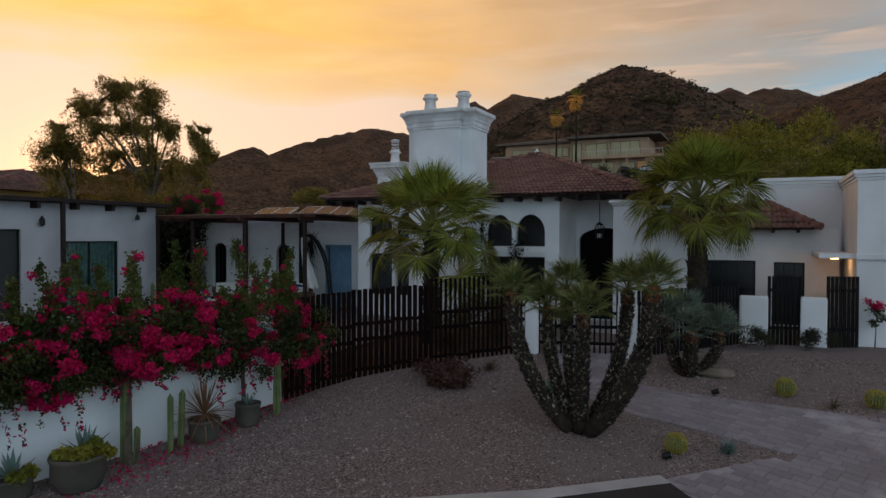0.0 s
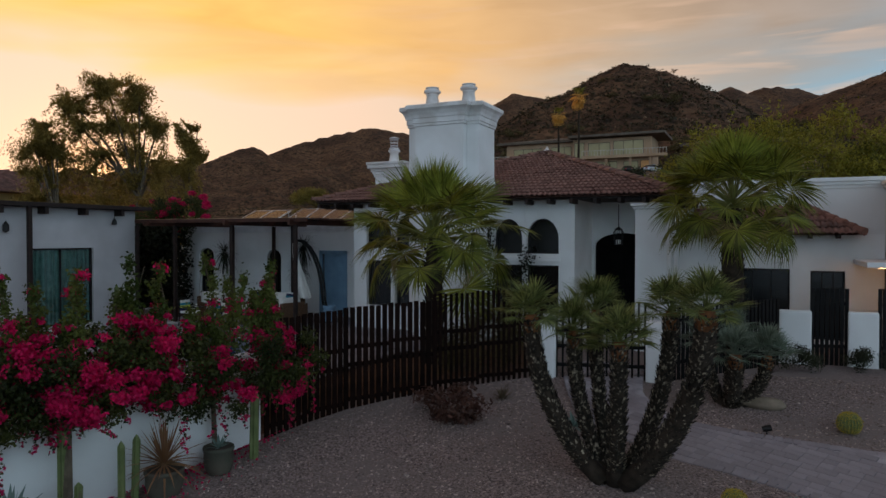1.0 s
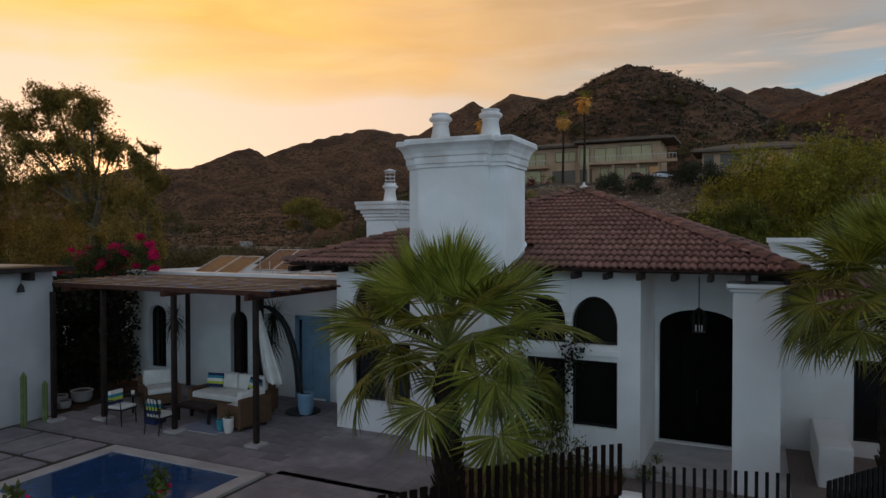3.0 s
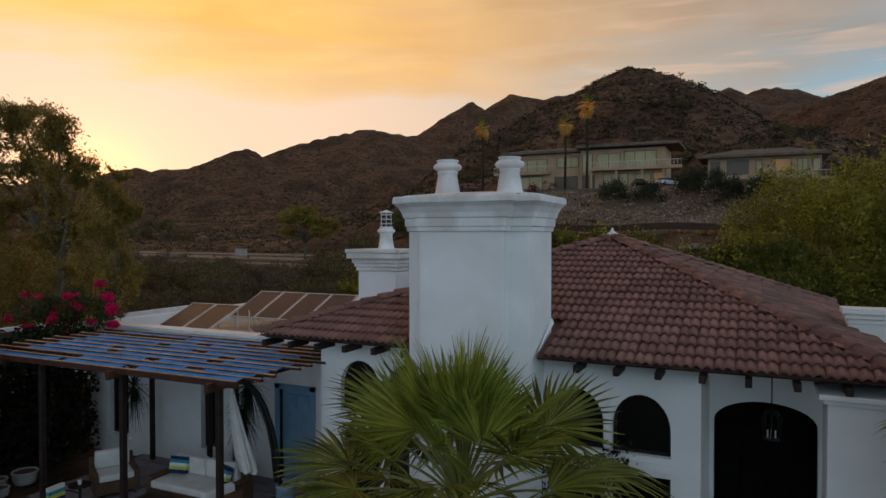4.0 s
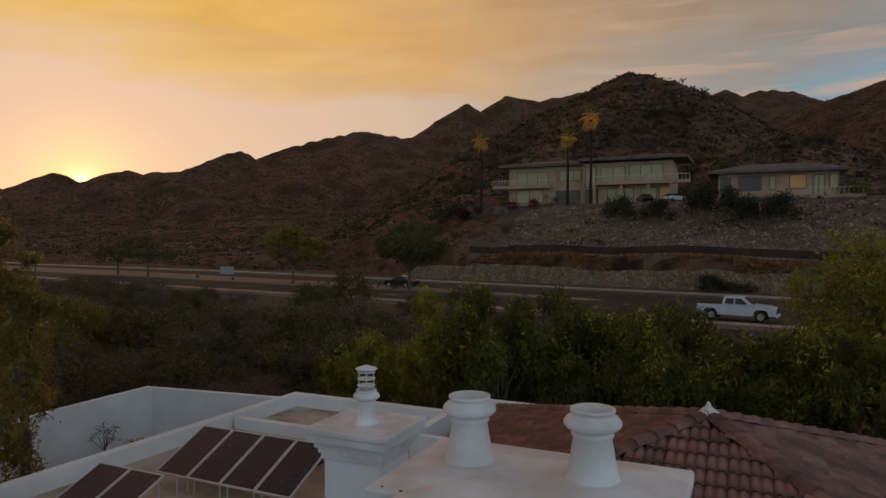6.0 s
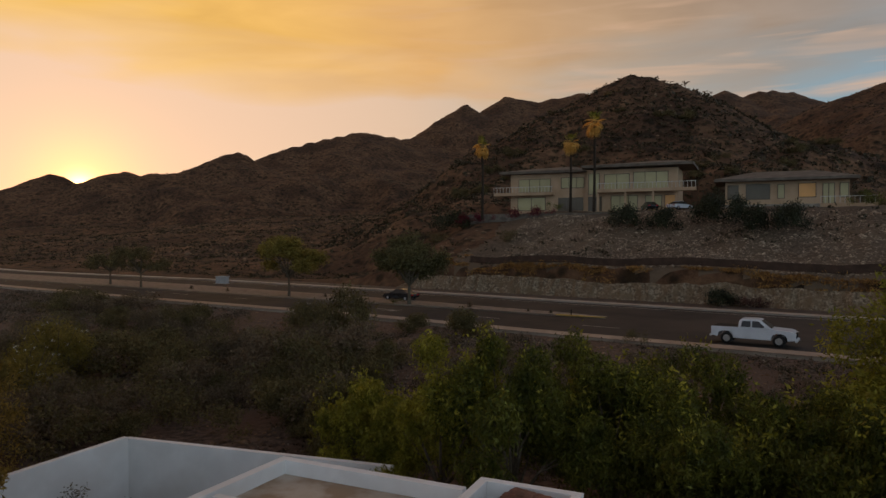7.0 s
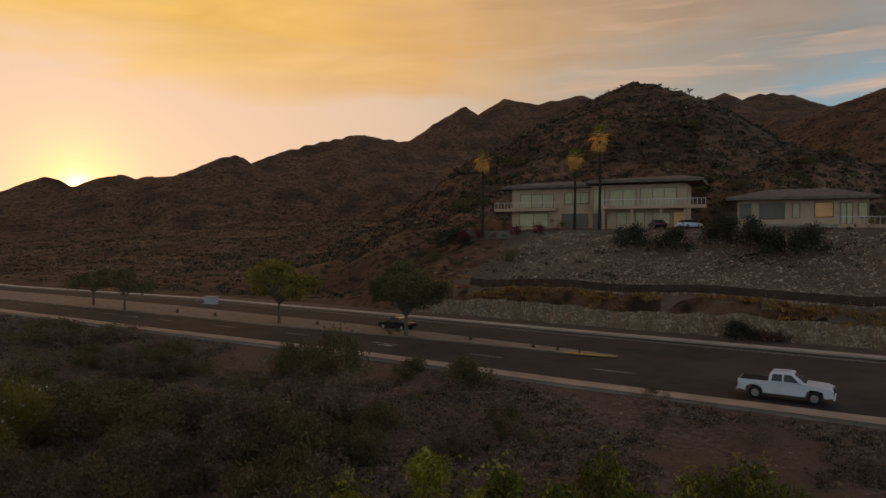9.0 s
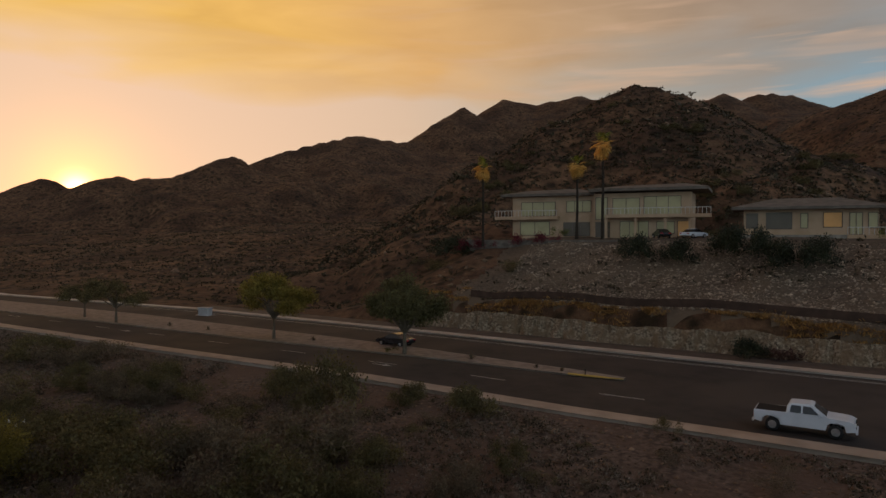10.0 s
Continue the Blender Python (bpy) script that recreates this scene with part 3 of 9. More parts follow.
def build_ground():
    cx, cy = -8.0, 12.0
    mid = math.radians(90 + 25)
    fine = np.arange(-50, 50.01, 0.22)
    coarse = np.concatenate([np.arange(-180, -50, 6.0), np.arange(56, 180, 6.0)])
    ang = np.sort(np.concatenate([fine, coarse]))
    rad = [0.02]
    while rad[-1] < 2600:
        rad.append(rad[-1] + max(0.35, rad[-1] * 0.0125))
    rad = np.array(rad)
    A, R = np.meshgrid(mid - np.radians(ang), rad, indexing="ij")
    X, Y = cx + R * np.cos(A), cy + R * np.sin(A)
    Z = height(X, Y)
    na, nr = X.shape
    v = np.stack([X, Y, Z], -1).reshape(-1, 3)
    i, j = np.meshgrid(np.arange(na), np.arange(nr - 1), indexing="ij")
    i2 = (i + 1) % na
    f = np.stack([i * nr + j, i2 * nr + j, i2 * nr + j + 1, i * nr + j + 1], -1).reshape(-1, 4)[:, ::-1]
    ob = from_arrays("ground", v, f, DESERT)
    ob.data.polygons.foreach_set("use_smooth", [True] * len(ob.data.polygons))
    # the graded slope below the hillside houses is bare grey gravel
    ob.data.materials.append(GREYSLOPE)
    c = v[f].mean(1)
    d = c[:, 1] - kerb_y(FAR_KERB, c[:, 0]) + 3.0 * fbm(c[:, 0], c[:, 1], 6, 3)
    grey = (d > 8.5) & (d < 37) & (c[:, 0] > -50 + 6 * fbm(c[:, 0], c[:, 1], 9, 3)) & (c[:, 0] < 30)
    # the wash between the yard and the street is gritty grey-brown soil
    ob.data.materials.append(WASHSOIL)
    wash = (c[:, 1] > 37 + 1.5 * fbm(c[:, 0], c[:, 1], 6, 3)) & (d < 0) & (np.abs(c[:, 0]) < 200)
    ob.data.polygons.foreach_set("material_index", (grey + 2 * wash).astype(np.int32))
    structure(ob, "brown desert ground rising to rocky scrub-covered hills")


build_ground()


def strip(name, line_a, line_b, z, material, label, thick=0.12, step=2.0, x0=-415, x1=155):
    """A ribbon between two curves y(x), with a thickness."""
    xs = np.arange(x0, x1 + 0.01, step)
    a, b = line_a(xs), line_b(xs)
    n = len(xs)
    v = np.concatenate([np.stack([xs, a, np.full(n, z)], -1), np.stack([xs, b, np.full(n, z)], -1),
                        np.stack([xs, a, np.full(n, z - thick)], -1), np.stack([xs, b, np.full(n, z - thick)], -1)])
    i = np.arange(n - 1)
    f = np.concatenate([np.stack([i, i + 1, n + i + 1, n + i], -1), np.stack([2 * n + i + 1, 2 * n + i, i, i + 1][::-1], -1)[:, ::-1], np.stack([n + i, n + i + 1, 3 * n + i + 1, 3 * n + i], -1)])
    return structure(from_arrays(name, v, f, material), label)


def near_(off):
    return lambda x: kerb_y(NEAR_KERB, x) + off


def far_(off):
    return lambda x: kerb_y(FAR_KERB, x) + off


strip("road", near_(0), far_(0), ROAD_Z, ASPHALT, "dark grey asphalt street with two carriageways")
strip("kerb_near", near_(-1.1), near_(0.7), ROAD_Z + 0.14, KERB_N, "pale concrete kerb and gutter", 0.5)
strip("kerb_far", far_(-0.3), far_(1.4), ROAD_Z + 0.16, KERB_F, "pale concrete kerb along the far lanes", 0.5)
strip("pavement", far_(1.4), far_(5.0), ROAD_Z + 0.18, mat("brown_verge", (0.10, 0.078, 0.062), (0.15, 0.12, 0.095), 0.6, 0.95, 0.3, 8), "brown dusty pavement beside the street", 0.6, x0=-100)


def median_(side):
    def f(x):
        mid_y = 0.52 * kerb_y(NEAR_KERB, x) + 0.48 * kerb_y(FAR_KERB, x)
        w = np.interp(x, [-200, -110, -60, -40, -27, -22], [4.5, 4.5, 3.0, 1.6, 0.9, 0.05])
        return mid_y + side * w + np.interp(x, [-60, -22], [0.5, 0.3])
    return f


strip("median", median_(-1), median_(1), ROAD_Z + 0.14, mat("median_gravel", (0.22, 0.175, 0.145), (0.33, 0.27, 0.225), 1.2, 0.95, 0.5, 6), "raised gravel median with a pale kerb", 0.3, x0=-300, x1=-22, step=1.0)
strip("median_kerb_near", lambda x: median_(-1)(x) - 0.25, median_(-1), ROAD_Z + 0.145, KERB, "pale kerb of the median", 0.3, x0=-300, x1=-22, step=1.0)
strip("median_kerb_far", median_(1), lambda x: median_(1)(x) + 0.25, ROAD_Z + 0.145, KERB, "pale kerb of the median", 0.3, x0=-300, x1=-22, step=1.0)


def road_lines():
    bm = B()

    def dash(line, x, ln, w=0.14):
        y0, y1 = float(line(x)), float(line(x + ln))
        vs = [bm.verts.new(p) for p in ((x, y0, ROAD_Z + 0.008), (x + ln, y1, ROAD_Z + 0.008), (x + ln, y1 + w, ROAD_Z + 0.008), (x, y0 + w, ROAD_Z + 0.008))]
        bm.faces.new(vs)

    lane = lambda x: 0.76 * kerb_y(NEAR_KERB, x) + 0.24 * kerb_y(FAR_KERB, x)
    lane2 = lambda x: 0.24 * kerb_y(NEAR_KERB, x) + 0.76 * kerb_y(FAR_KERB, x)
    for k in range(-9, 6):
        dash(lane, -23 + 12.2 * k, 3.6)
    for x in np.arange(-120, 100, 4.0):
        dash(far_(-1.9), x, 4.05, 0.12)
        if x > -110:
            dash(far_(-2.3), x, 4.05, 0.10)
    for x0, y0 in ((-44.4, 81.4), (-88.0, 88.2)):
        arrow = [(-1.9, -0.07), (-0.5, -0.07), (-0.5, -0.40), (0.5, 0.0), (-0.5, 0.40), (-0.5, 0.07), (-1.9, 0.07)]
        bm.faces.new([bm.verts.new((x0 + a, y0 + b - 0.13 * a, ROAD_Z + 0.008)) for a, b in arrow])
    ob = link("road_marking", bm, PAINTW)
    structure(ob, "worn white lane lines and arrows on the asphalt")
    bm = B()
    pts = [(-27.2, 84.0), (-24.4, 83.75), (-22.0, 83.3), (-24.4, 83.2), (-27.0, 83.45)]
    prism(bm, [(x, y + 0.55) for x, y in pts], ROAD_Z + 0.10, ROAD_Z + 0.17)
    structure(link("median_nose", bm, PAINTY), "yellow painted nose of the median")
    bm = B()
    tube(bm, [(-25.5, 84.2, ROAD_Z + 0.1), (-25.5, 84.2, ROAD_Z + 0.75)], 0.05, 8)
    tagged(link("marker_post", bm, BLACKMETAL), "short dark marker post on the median nose", "post")


road_lines()

# ---------------------------------------------------------------- the white house
FRONT = 20.9          # face of the front wall
EAVE_Y, EAVE_Z = 20.38, 4.20
EL, ER = -14.58, -2.88  # eave ends
APEX = (-8.38, 26.75, 6.22)
I4 = Matrix.Identity(4)


def moved(y):
    return Matrix.Translation((0, y, 0))


house = thing("house", "white plastered single-storey villa with brown clay tile hip roof", "house")


def window(wall_m, op, depth, parent, name="window", bars=True, glass=DARKGLASS, frame_mat=BLACKMETAL, sill=False, mull=1):
    """A glazed opening: a frame, its glass and bars."""
    x0, x1, z0, spring, rise = op
    w = part(name, pane_mesh(op, depth + 0.05, depth + 0.07, wall_m, 0.0), glass, parent, "dark reflective glass")
    bm = B()
    fw = 0.05
    top = spring
    for a, b in ((x0, x0 + fw), (x1 - fw, x1)):
        box(bm, a, b, depth, depth + 0.09, z0, top)
    box(bm, x0, x1, depth, depth + 0.09, z0, z0 + fw)
    if rise <= 0:
        box(bm, x0, x1, depth, depth + 0.09, top - fw, top)
    else:
        n = 14
        for k in range(n):
            pa = []
            for a in (math.pi * k / n, math.pi * (k + 1) / n):
                cx, hw = (x0 + x1) / 2, (x1 - x0) / 2
                pa.append(((cx + math.cos(a) * hw, spring + math.sin(a) * rise), (cx + math.cos(a) * (hw - fw), spring + math.sin(a) * (rise - fw))))
            (o0, i0), (o1, i1) = pa
            vs = []
            for yy in (depth, depth + 0.09):
                vs.append([bm.verts.new((p[0], yy, p[1])) for p in (o0, o1, i1, i0)])
            bm.faces.new(vs[0][::-1])
            for q in range(4):
                bm.faces.new((vs[0][q], vs[0][(q + 1) % 4], vs[1][(q + 1) % 4], vs[1][q]))
    if bars:
        for k in range(1, mull + 1):
            xm = x0 + (x1 - x0) * k / (mull + 1)
            box(bm, xm - 0.015, xm + 0.015, depth + 0.01, depth + 0.08, z0, spring + rise * 0.97)
    bm.transform(wall_m)
    part("window_frame", bm, frame_mat, w, "slim black frame")
    if sill:
        bm = boxed(x0 - 0.08, x1 + 0.08, -0.06, 0.10, z0 - 0.10, z0 - 0.003, 0.012)
        bm.transform(wall_m)
        part("window_sill", bm, PLASTER, w)
    return w


# right front bay with two tall arched windows over square ones
arches_r = [(-8.28, -7.39, 2.54, 2.98, 0.60), (-7.25, -6.27, 2.54, 2.98, 0.60)]
lows_r = [(-8.28, -7.39, 0.76, 2.20, 0), (-7.25, -6.27, 0.76, 2.20, 0)]
wm = moved(FRONT)
wall_r = part("wall", wall_mesh(-9.2, -5.80, -0.3, 4.16, 0.30, arches_r + lows_r, wm), PLASTER, house)
for op in arches_r + lows_r:
    window(wm, op, 0.14, wall_r, bars=False)
# thin raised pilasters between and beside the windows
for x0, x1 in ((-7.385, -7.255),):
    part("pilaster", boxed(x0 + 0.02, x1 - 0.02, FRONT - 0.035, FRONT - 0.002, 0.5, 3.98, 0.008), PLASTER, wall_r)
part("ledge", boxed(-8.6, -6.22, FRONT - 0.05, FRONT - 0.003, 2.30, 2.44, 0.015), PLASTER, wall_r)

# left front bay with the same windows
arches_l = [(-12.83, -11.90, 2.66, 3.17, 0.55), (-11.74, -10.80, 2.66, 3.17, 0.55)]
lows_l = [(-12.83, -11.90, 0.76, 2.25, 0), (-11.74, -10.80, 0.76, 2.25, 0)]
wall_l = part("wall", wall_mesh(-13.32, -10.2, -0.3, 4.16, 0.30, arches_l + lows_l, wm), PLASTER, house)
for op in arches_l + lows_l:
    window(wm, op, 0.14, wall_l, bars=False)
part("pilaster", boxed(-11.87, -11.77, FRONT - 0.035, FRONT - 0.002, 0.5, 3.98, 0.008), PLASTER, wall_l)
# side walls
part("wall", boxed(-13.32, -13.02, FRONT + 0.30, 30.0, -0.3, 4.14), PLASTER, house)
part("wall", boxed(-6.10, -5.80, FRONT + 0.30, 23.1, -0.3, 4.14), PLASTER, house)
# entry porch: back wall with a broad arched doorway
entry_op = (-5.72, -3.95, 0.02, 2.74, 0.42)
wall_e = part("wall", wall_mesh(-6.1, -3.3, -0.3, 4.14, 0.30, [entry_op], moved(23.1)), PLASTER, house)
part("wall", boxed(-3.6, -3.3, 23.4, 31.9, -0.3, 4.05), PLASTER, house)
part("wall", boxed(-13.0, -3.3, 31.9, 32.0, -0.3, 4.0), PLASTER, house)
door = part("door", pane_mesh(entry_op, 0.20, 0.26, moved(23.1), 0.0), SHADEDOOR, wall_e, "black wooden double door with an arched head")
for k in range(4):
    xa = -5.64 + k * 0.435
    part("door_panel", boxed(xa, xa + 0.37, 23.275, 23.297, 0.18, 2.62, 0.01), SHADEDOOR, door)
part("door_handle", tube(B(), [(-4.88, 23.22, 0.95), (-4.88, 23.22, 1.25)], 0.015, 8), BLACKMETAL, door)
# near-black sheet stands in for the unlit rooms behind the windows
part("interior", boxed(-13.0, -6.15, 24.2, 24.4, -0.3, 4.1), UNLIT, house)
part("floor", boxed(-13.0, -3.0, 20.6, 31.5, -0.3, -0.01), CONCRETE, house)


def capped_column(x0, x1, y0, y1, z1, z0=-0.3):
    bm = B()
    box(bm, x0, x1, y0, y1, z0, z1 - 0.16, 0.02)
    box(bm, x0 - 0.06, x1 + 0.06, y0 - 0.06, y1 + 0.06, z1 - 0.157, z1 - 0.09, 0.015)
    box(bm, x0 - 0.12, x1 + 0.12, y0 - 0.12, y1 + 0.12, z1 - 0.087, z1, 0.02)
    return bm


part("column", capped_column(-4.03, -3.20, 20.5, 21.3, 3.96), PLASTER, house)
# dark soffit and rafter tails under the eaves
part("soffit", boxed(EL + 0.12, ER - 0.12, EAVE_Y + 0.1, 31.8, EAVE_Z - 0.075, EAVE_Z - 0.03), DARKWOOD, house)
x = EL + 0.25
while x < ER - 0.2:
    if not -10.95 < x < -8.3:
        bm = boxed(x - 0.05, x + 0.05, EAVE_Y - 0.10, FRONT + 0.0, EAVE_Z - 0.22, EAVE_Z - 0.09, 0.015)
        part("rafter_tail", bm, DARKWOOD, house)
    x += 0.66
y = 21.2
while y < 31.5:
    part("rafter_tail", boxed(EL - 0.10, -13.32, y - 0.05, y + 0.05, EAVE_Z - 0.22, EAVE_Z - 0.09), DARKWOOD, house)
    part("rafter_tail", boxed(-3.6, ER + 0.10, y - 0.05, y + 0.05, EAVE_Z - 0.22, EAVE_Z - 0.09), DARKWOOD, house)
    y += 0.75

# big chimney: a shaft with a raised breast, moulded top and two turned pots


def cross_outline(d):
    """Plan of the chimney, grown by d on all sides."""
    x0, x1, xb0, xb1 = -10.76, -8.46, -10.42, -8.83
    yf, ys, yb = 19.80, 20.05, 21.35
    return [(x0 - d, ys - d), (xb0 - d, ys - d), (xb0 - d, yf - d), (xb1 + d, yf - d), (xb1 + d, ys - d), (x1 + d, ys - d), (x1 + d, yb + d), (x0 - d, yb + d)]


def ring_stack(levels):
    bm = B()
    rings = [[bm.verts.new((x, y, z)) for x, y in cross_outline(d)] for d, z in levels]
    n = 8
    for r0, r1 in zip(rings, rings[1:]):
        for i in range(n):
            bm.faces.new((r0[i], r0[(i + 1) % n], r1[(i + 1) % n], r1[i]))
    bm.faces.new(rings[0][::-1])
    bm.faces.new(rings[-1])
    return bm


chimney = thing("chimney", "tall white plastered chimney with moulded top and two round pots", "chimney")
part("shaft", ring_stack([(0, -0.3), (0, 6.36)]), PLASTER, chimney)
crown = part("crown", ring_stack([(0.01, 6.36), (0.035, 6.37), (0.035, 6.44), (0.06, 6.455), (0.06, 6.59), (0.085, 6.61), (0.10, 6.69), (0.15, 6.79), (0.205, 6.85), (0.225, 6.865), (0.225, 6.955), (0.205, 6.985), (-0.35, 7.06)]), STAIN, chimney, "moulded white crown with grey stains")
rngc = random.Random(17)
bm = B()
for k in range(46):
    # chips and lichen along the front edge of the slab
    px_, py_ = rngc.uniform(-10.9, -8.4), 19.80 - 0.20 + rngc.uniform(0.0, 0.10)
    if not -10.6 < px_ < -8.65:
        py_ += 0.25
    r_ = rngc.uniform(0.008, 0.026)
    lathe(bm, [(r_, 0.0), (r_ * 0.7, 0.006)], 6, (px_, py_, 6.984 + rngc.uniform(0.0, 0.004)))
part("chip", bm, POT, crown, "dark chips along the worn edge")["kind"] = "stuff"


def pot_mesh(x, y, z, s=1.0):
    p = [(0.34, 0), (0.315, 0.03), (0.29, 0.10), (0.222, 0.50), (0.24, 0.515), (0.25, 0.54), (0.235, 0.565), (0.245, 0.585), (0.30, 0.61), (0.335, 0.65), (0.335, 0.69), (0.30, 0.735), (0.245, 0.76), (0.24, 0.79), (0.262, 0.80), (0.262, 0.835), (0.215, 0.835), (0.20, 0.70)]
    return lathe(B(), [(r * s, h * s) for r, h in p], 28, (x, y, z))


for px, py in ((-10.31, 20.75), (-9.07, 20.75)):
    part("chimney_pot", pot_mesh(px, py, 7.04, 0.80), STAIN, crown, "white turned chimney pot", True)
bm = B()
vs = [bm.verts.new(p) for p in ((-8.455, 20.25, 4.10), (-8.405, 20.25, 4.24), (-8.405, 21.36, 4.66), (-8.455, 21.38, 4.76))]
bm.faces.new(vs)
part("flashing", bm, FLASH, chimney, "white flashing where roof and chimney meet")

chimney2 = thing("chimney", "smaller white square chimney with a capped metal flue", "chimney")
part("shaft", boxed(-14.62, -13.5, 24.45, 25.5, 3.0, 5.36), PLASTER, chimney2)
bm = B()
for d, z0, z1 in ((0.05, 5.36, 5.46), (0.09, 5.463, 5.56), (0.14, 5.563, 5.68), (0.24, 5.683, 5.83), (0.27, 5.833, 5.93)):
    box(bm, -14.62 - d, -13.5 + d, 24.45 - d, 25.5 + d, z0, z1, 0.02)
crown2 = part("crown", bm, STAIN, chimney2)
part("chimney_pot", pot_mesh(-14.06, 24.95, 5.93, 0.72), STAIN, crown2, "white turned chimney pot", True)
bm = B()
for zz in (6.60, 6.72, 6.84):
    lathe(bm, [(0.150, 0), (0.165, 0.004), (0.165, 0.018), (0.150, 0.022)], 18, (-14.06, 24.95, zz))
lathe(bm, [(0.20, 0), (0.20, 0.012), (0.16, 0.03), (0.02, 0.075)], 18, (-14.06, 24.95, 6.90))
for k in range(6):
    a = k / 6 * math.tau
    tube(bm, [(-14.06 + 0.15 * math.cos(a), 24.95 + 0.15 * math.sin(a), 6.5), (-14.06 + 0.15 * math.cos(a), 24.95 + 0.15 * math.sin(a), 6.92)], 0.009, 6)
part("flue_cap", bm, FLASH, crown2, "slatted white metal flue cap")

# flat-roofed wing behind the pergola
BACK = 22.95
wing = thing("house_wing", "white flat-roofed wing with a moulded parapet", "house")
win_a = (-22.35, -21.55, 0.45, 2.25, 0.30)
win_b = (-18.75, -18.05, 0.50, 2.20, 0.32)
door_b = (-16.05, -15.10, 0.03, 2.36, 0)
wm2 = moved(BACK)
wall_w = part("wall", wall_mesh(-23.2, -13.33, -0.3, 3.20, 0.30, [win_a, win_b, door_b], wm2), PLASTER, wing)
for op in (win_a, win_b):
    window(wm2, op, 0.16, wall_w, sill=True, bars=True)
bd = part("door", pane_mesh(door_b, 0.10, 0.15, wm2), BLUEDOOR, wall_w, "blue painted panelled door")
for i in range(2):
    for j in range(4):
        xa, za = -15.98 + i * 0.43, 0.15 + j * 0.54
        part("door_panel", boxed(xa, xa + 0.37, BACK + 0.075, BACK + 0.098, za, za + 0.46, 0.012), BLUEDOOR, bd)
for x0, x1, z0, z1 in ((-16.20, -16.05, 0.0, 2.50), (-15.10, -14.95, 0.0, 2.50), (-16.20, -14.95, 2.36, 2.50)):
    part("door_frame", boxed(x0, x1, BACK - 0.03, BACK + 0.12, z0, z1), BLUEDOOR, bd)
bm = B()
for d, z0, z1 in ((0.02, 3.20, 3.30), (0.05, 3.303, 3.42), (0.09, 3.423, 3.60), (0.13, 3.603, 3.70)):
    box(bm, -23.2 - d, -13.2, BACK - d, BACK + 0.32, z0, z1, 0.012)
parapet = part("parapet", bm, FLASH, wing, "white stepped parapet moulding")
bm = prism(B(), [(-23.25, BACK + 0.33), (-22.95, BACK + 0.33), (-22.40, 34.0), (-22.70, 34.0)], -0.3, 3.68)
part("parapet_wall", bm, PLASTER, wing)
part("parapet_wall", boxed(-22.70, -16.3, 34.0, 34.3, -0.3, 3.68, 0.02), PLASTER, wing)
part("parapet_wall", boxed(-22.50, -16.6, 30.9, 31.15, 3.0, 3.60, 0.02), PLASTER, wing)
part("flat_roof", boxed(-22.95, -13.33, BACK + 0.33, 33.99, 3.02, 3.24), ROOFCOAT, wing, "dusty tan coated flat roof")
# raised parapet box further back
for x0, x1, y0, y1, zt in ((-15.4, -15.15, 29.2, 32.9, 4.48), (-15.4, -12.7, 32.9, 33.15, 4.48), (-12.95, -12.7, 29.2, 32.9, 4.48), (-15.15, -12.95, 29.2, 29.4, 4.40)):
    part("parapet_wall", boxed(x0, x1, y0, y1, -0.2, zt, 0.02), PLASTER, wing)
part("flat_roof", boxed(-15.15, -12.95, 29.4, 32.9, 3.4, 3.7), ROOFCOAT, wing)


def tile_mesh(w, ln, thick=0.026, seg=12):
    """One double-roll tile: two humps with narrow pans, lying along +y (upslope), with a thick lower edge."""
    bm = B()
    prof = []
    for k in range(seg + 1):
        u = k / seg
        q = (2 * u) % 1.0
        z = 0.040 * math.sin(math.pi * q / 0.78) ** 0.8 if 0 < q < 0.78 else -0.004
        prof.append((u * w * 0.975, z))
    rows = []
    for y, dz in ((0.0, 0.050), (ln, 0.0)):
        rows.append([bm.verts.new((x - w / 2, y, z + dz)) for x, z in prof])
    low = [bm.verts.new((x - w / 2, 0.004, z + 0.050 - thick)) for x, z in prof]
    back = [bm.verts.new((x - w / 2, 0.12, z + 0.038 - thick)) for x, z in prof]
    for i in range(seg):
        bm.faces.new((rows[0][i], rows[0][i + 1], rows[1][i + 1], rows[1][i]))
        bm.faces.new((low[i], low[i + 1], rows[0][i + 1], rows[0][i]))
        bm.faces.new((back[i], back[i + 1], low[i + 1], low[i]))
    me = bpy.data.meshes.new("roof_tile")
    bm.to_mesh(me)
    bm.free()
    me.polygons.foreach_set("use_smooth", [i % 3 == 0 for i in range(len(me.polygons))])
    return me


TILE_W, TILE_L, TILE_STEP = 0.305, 0.430, 0.372


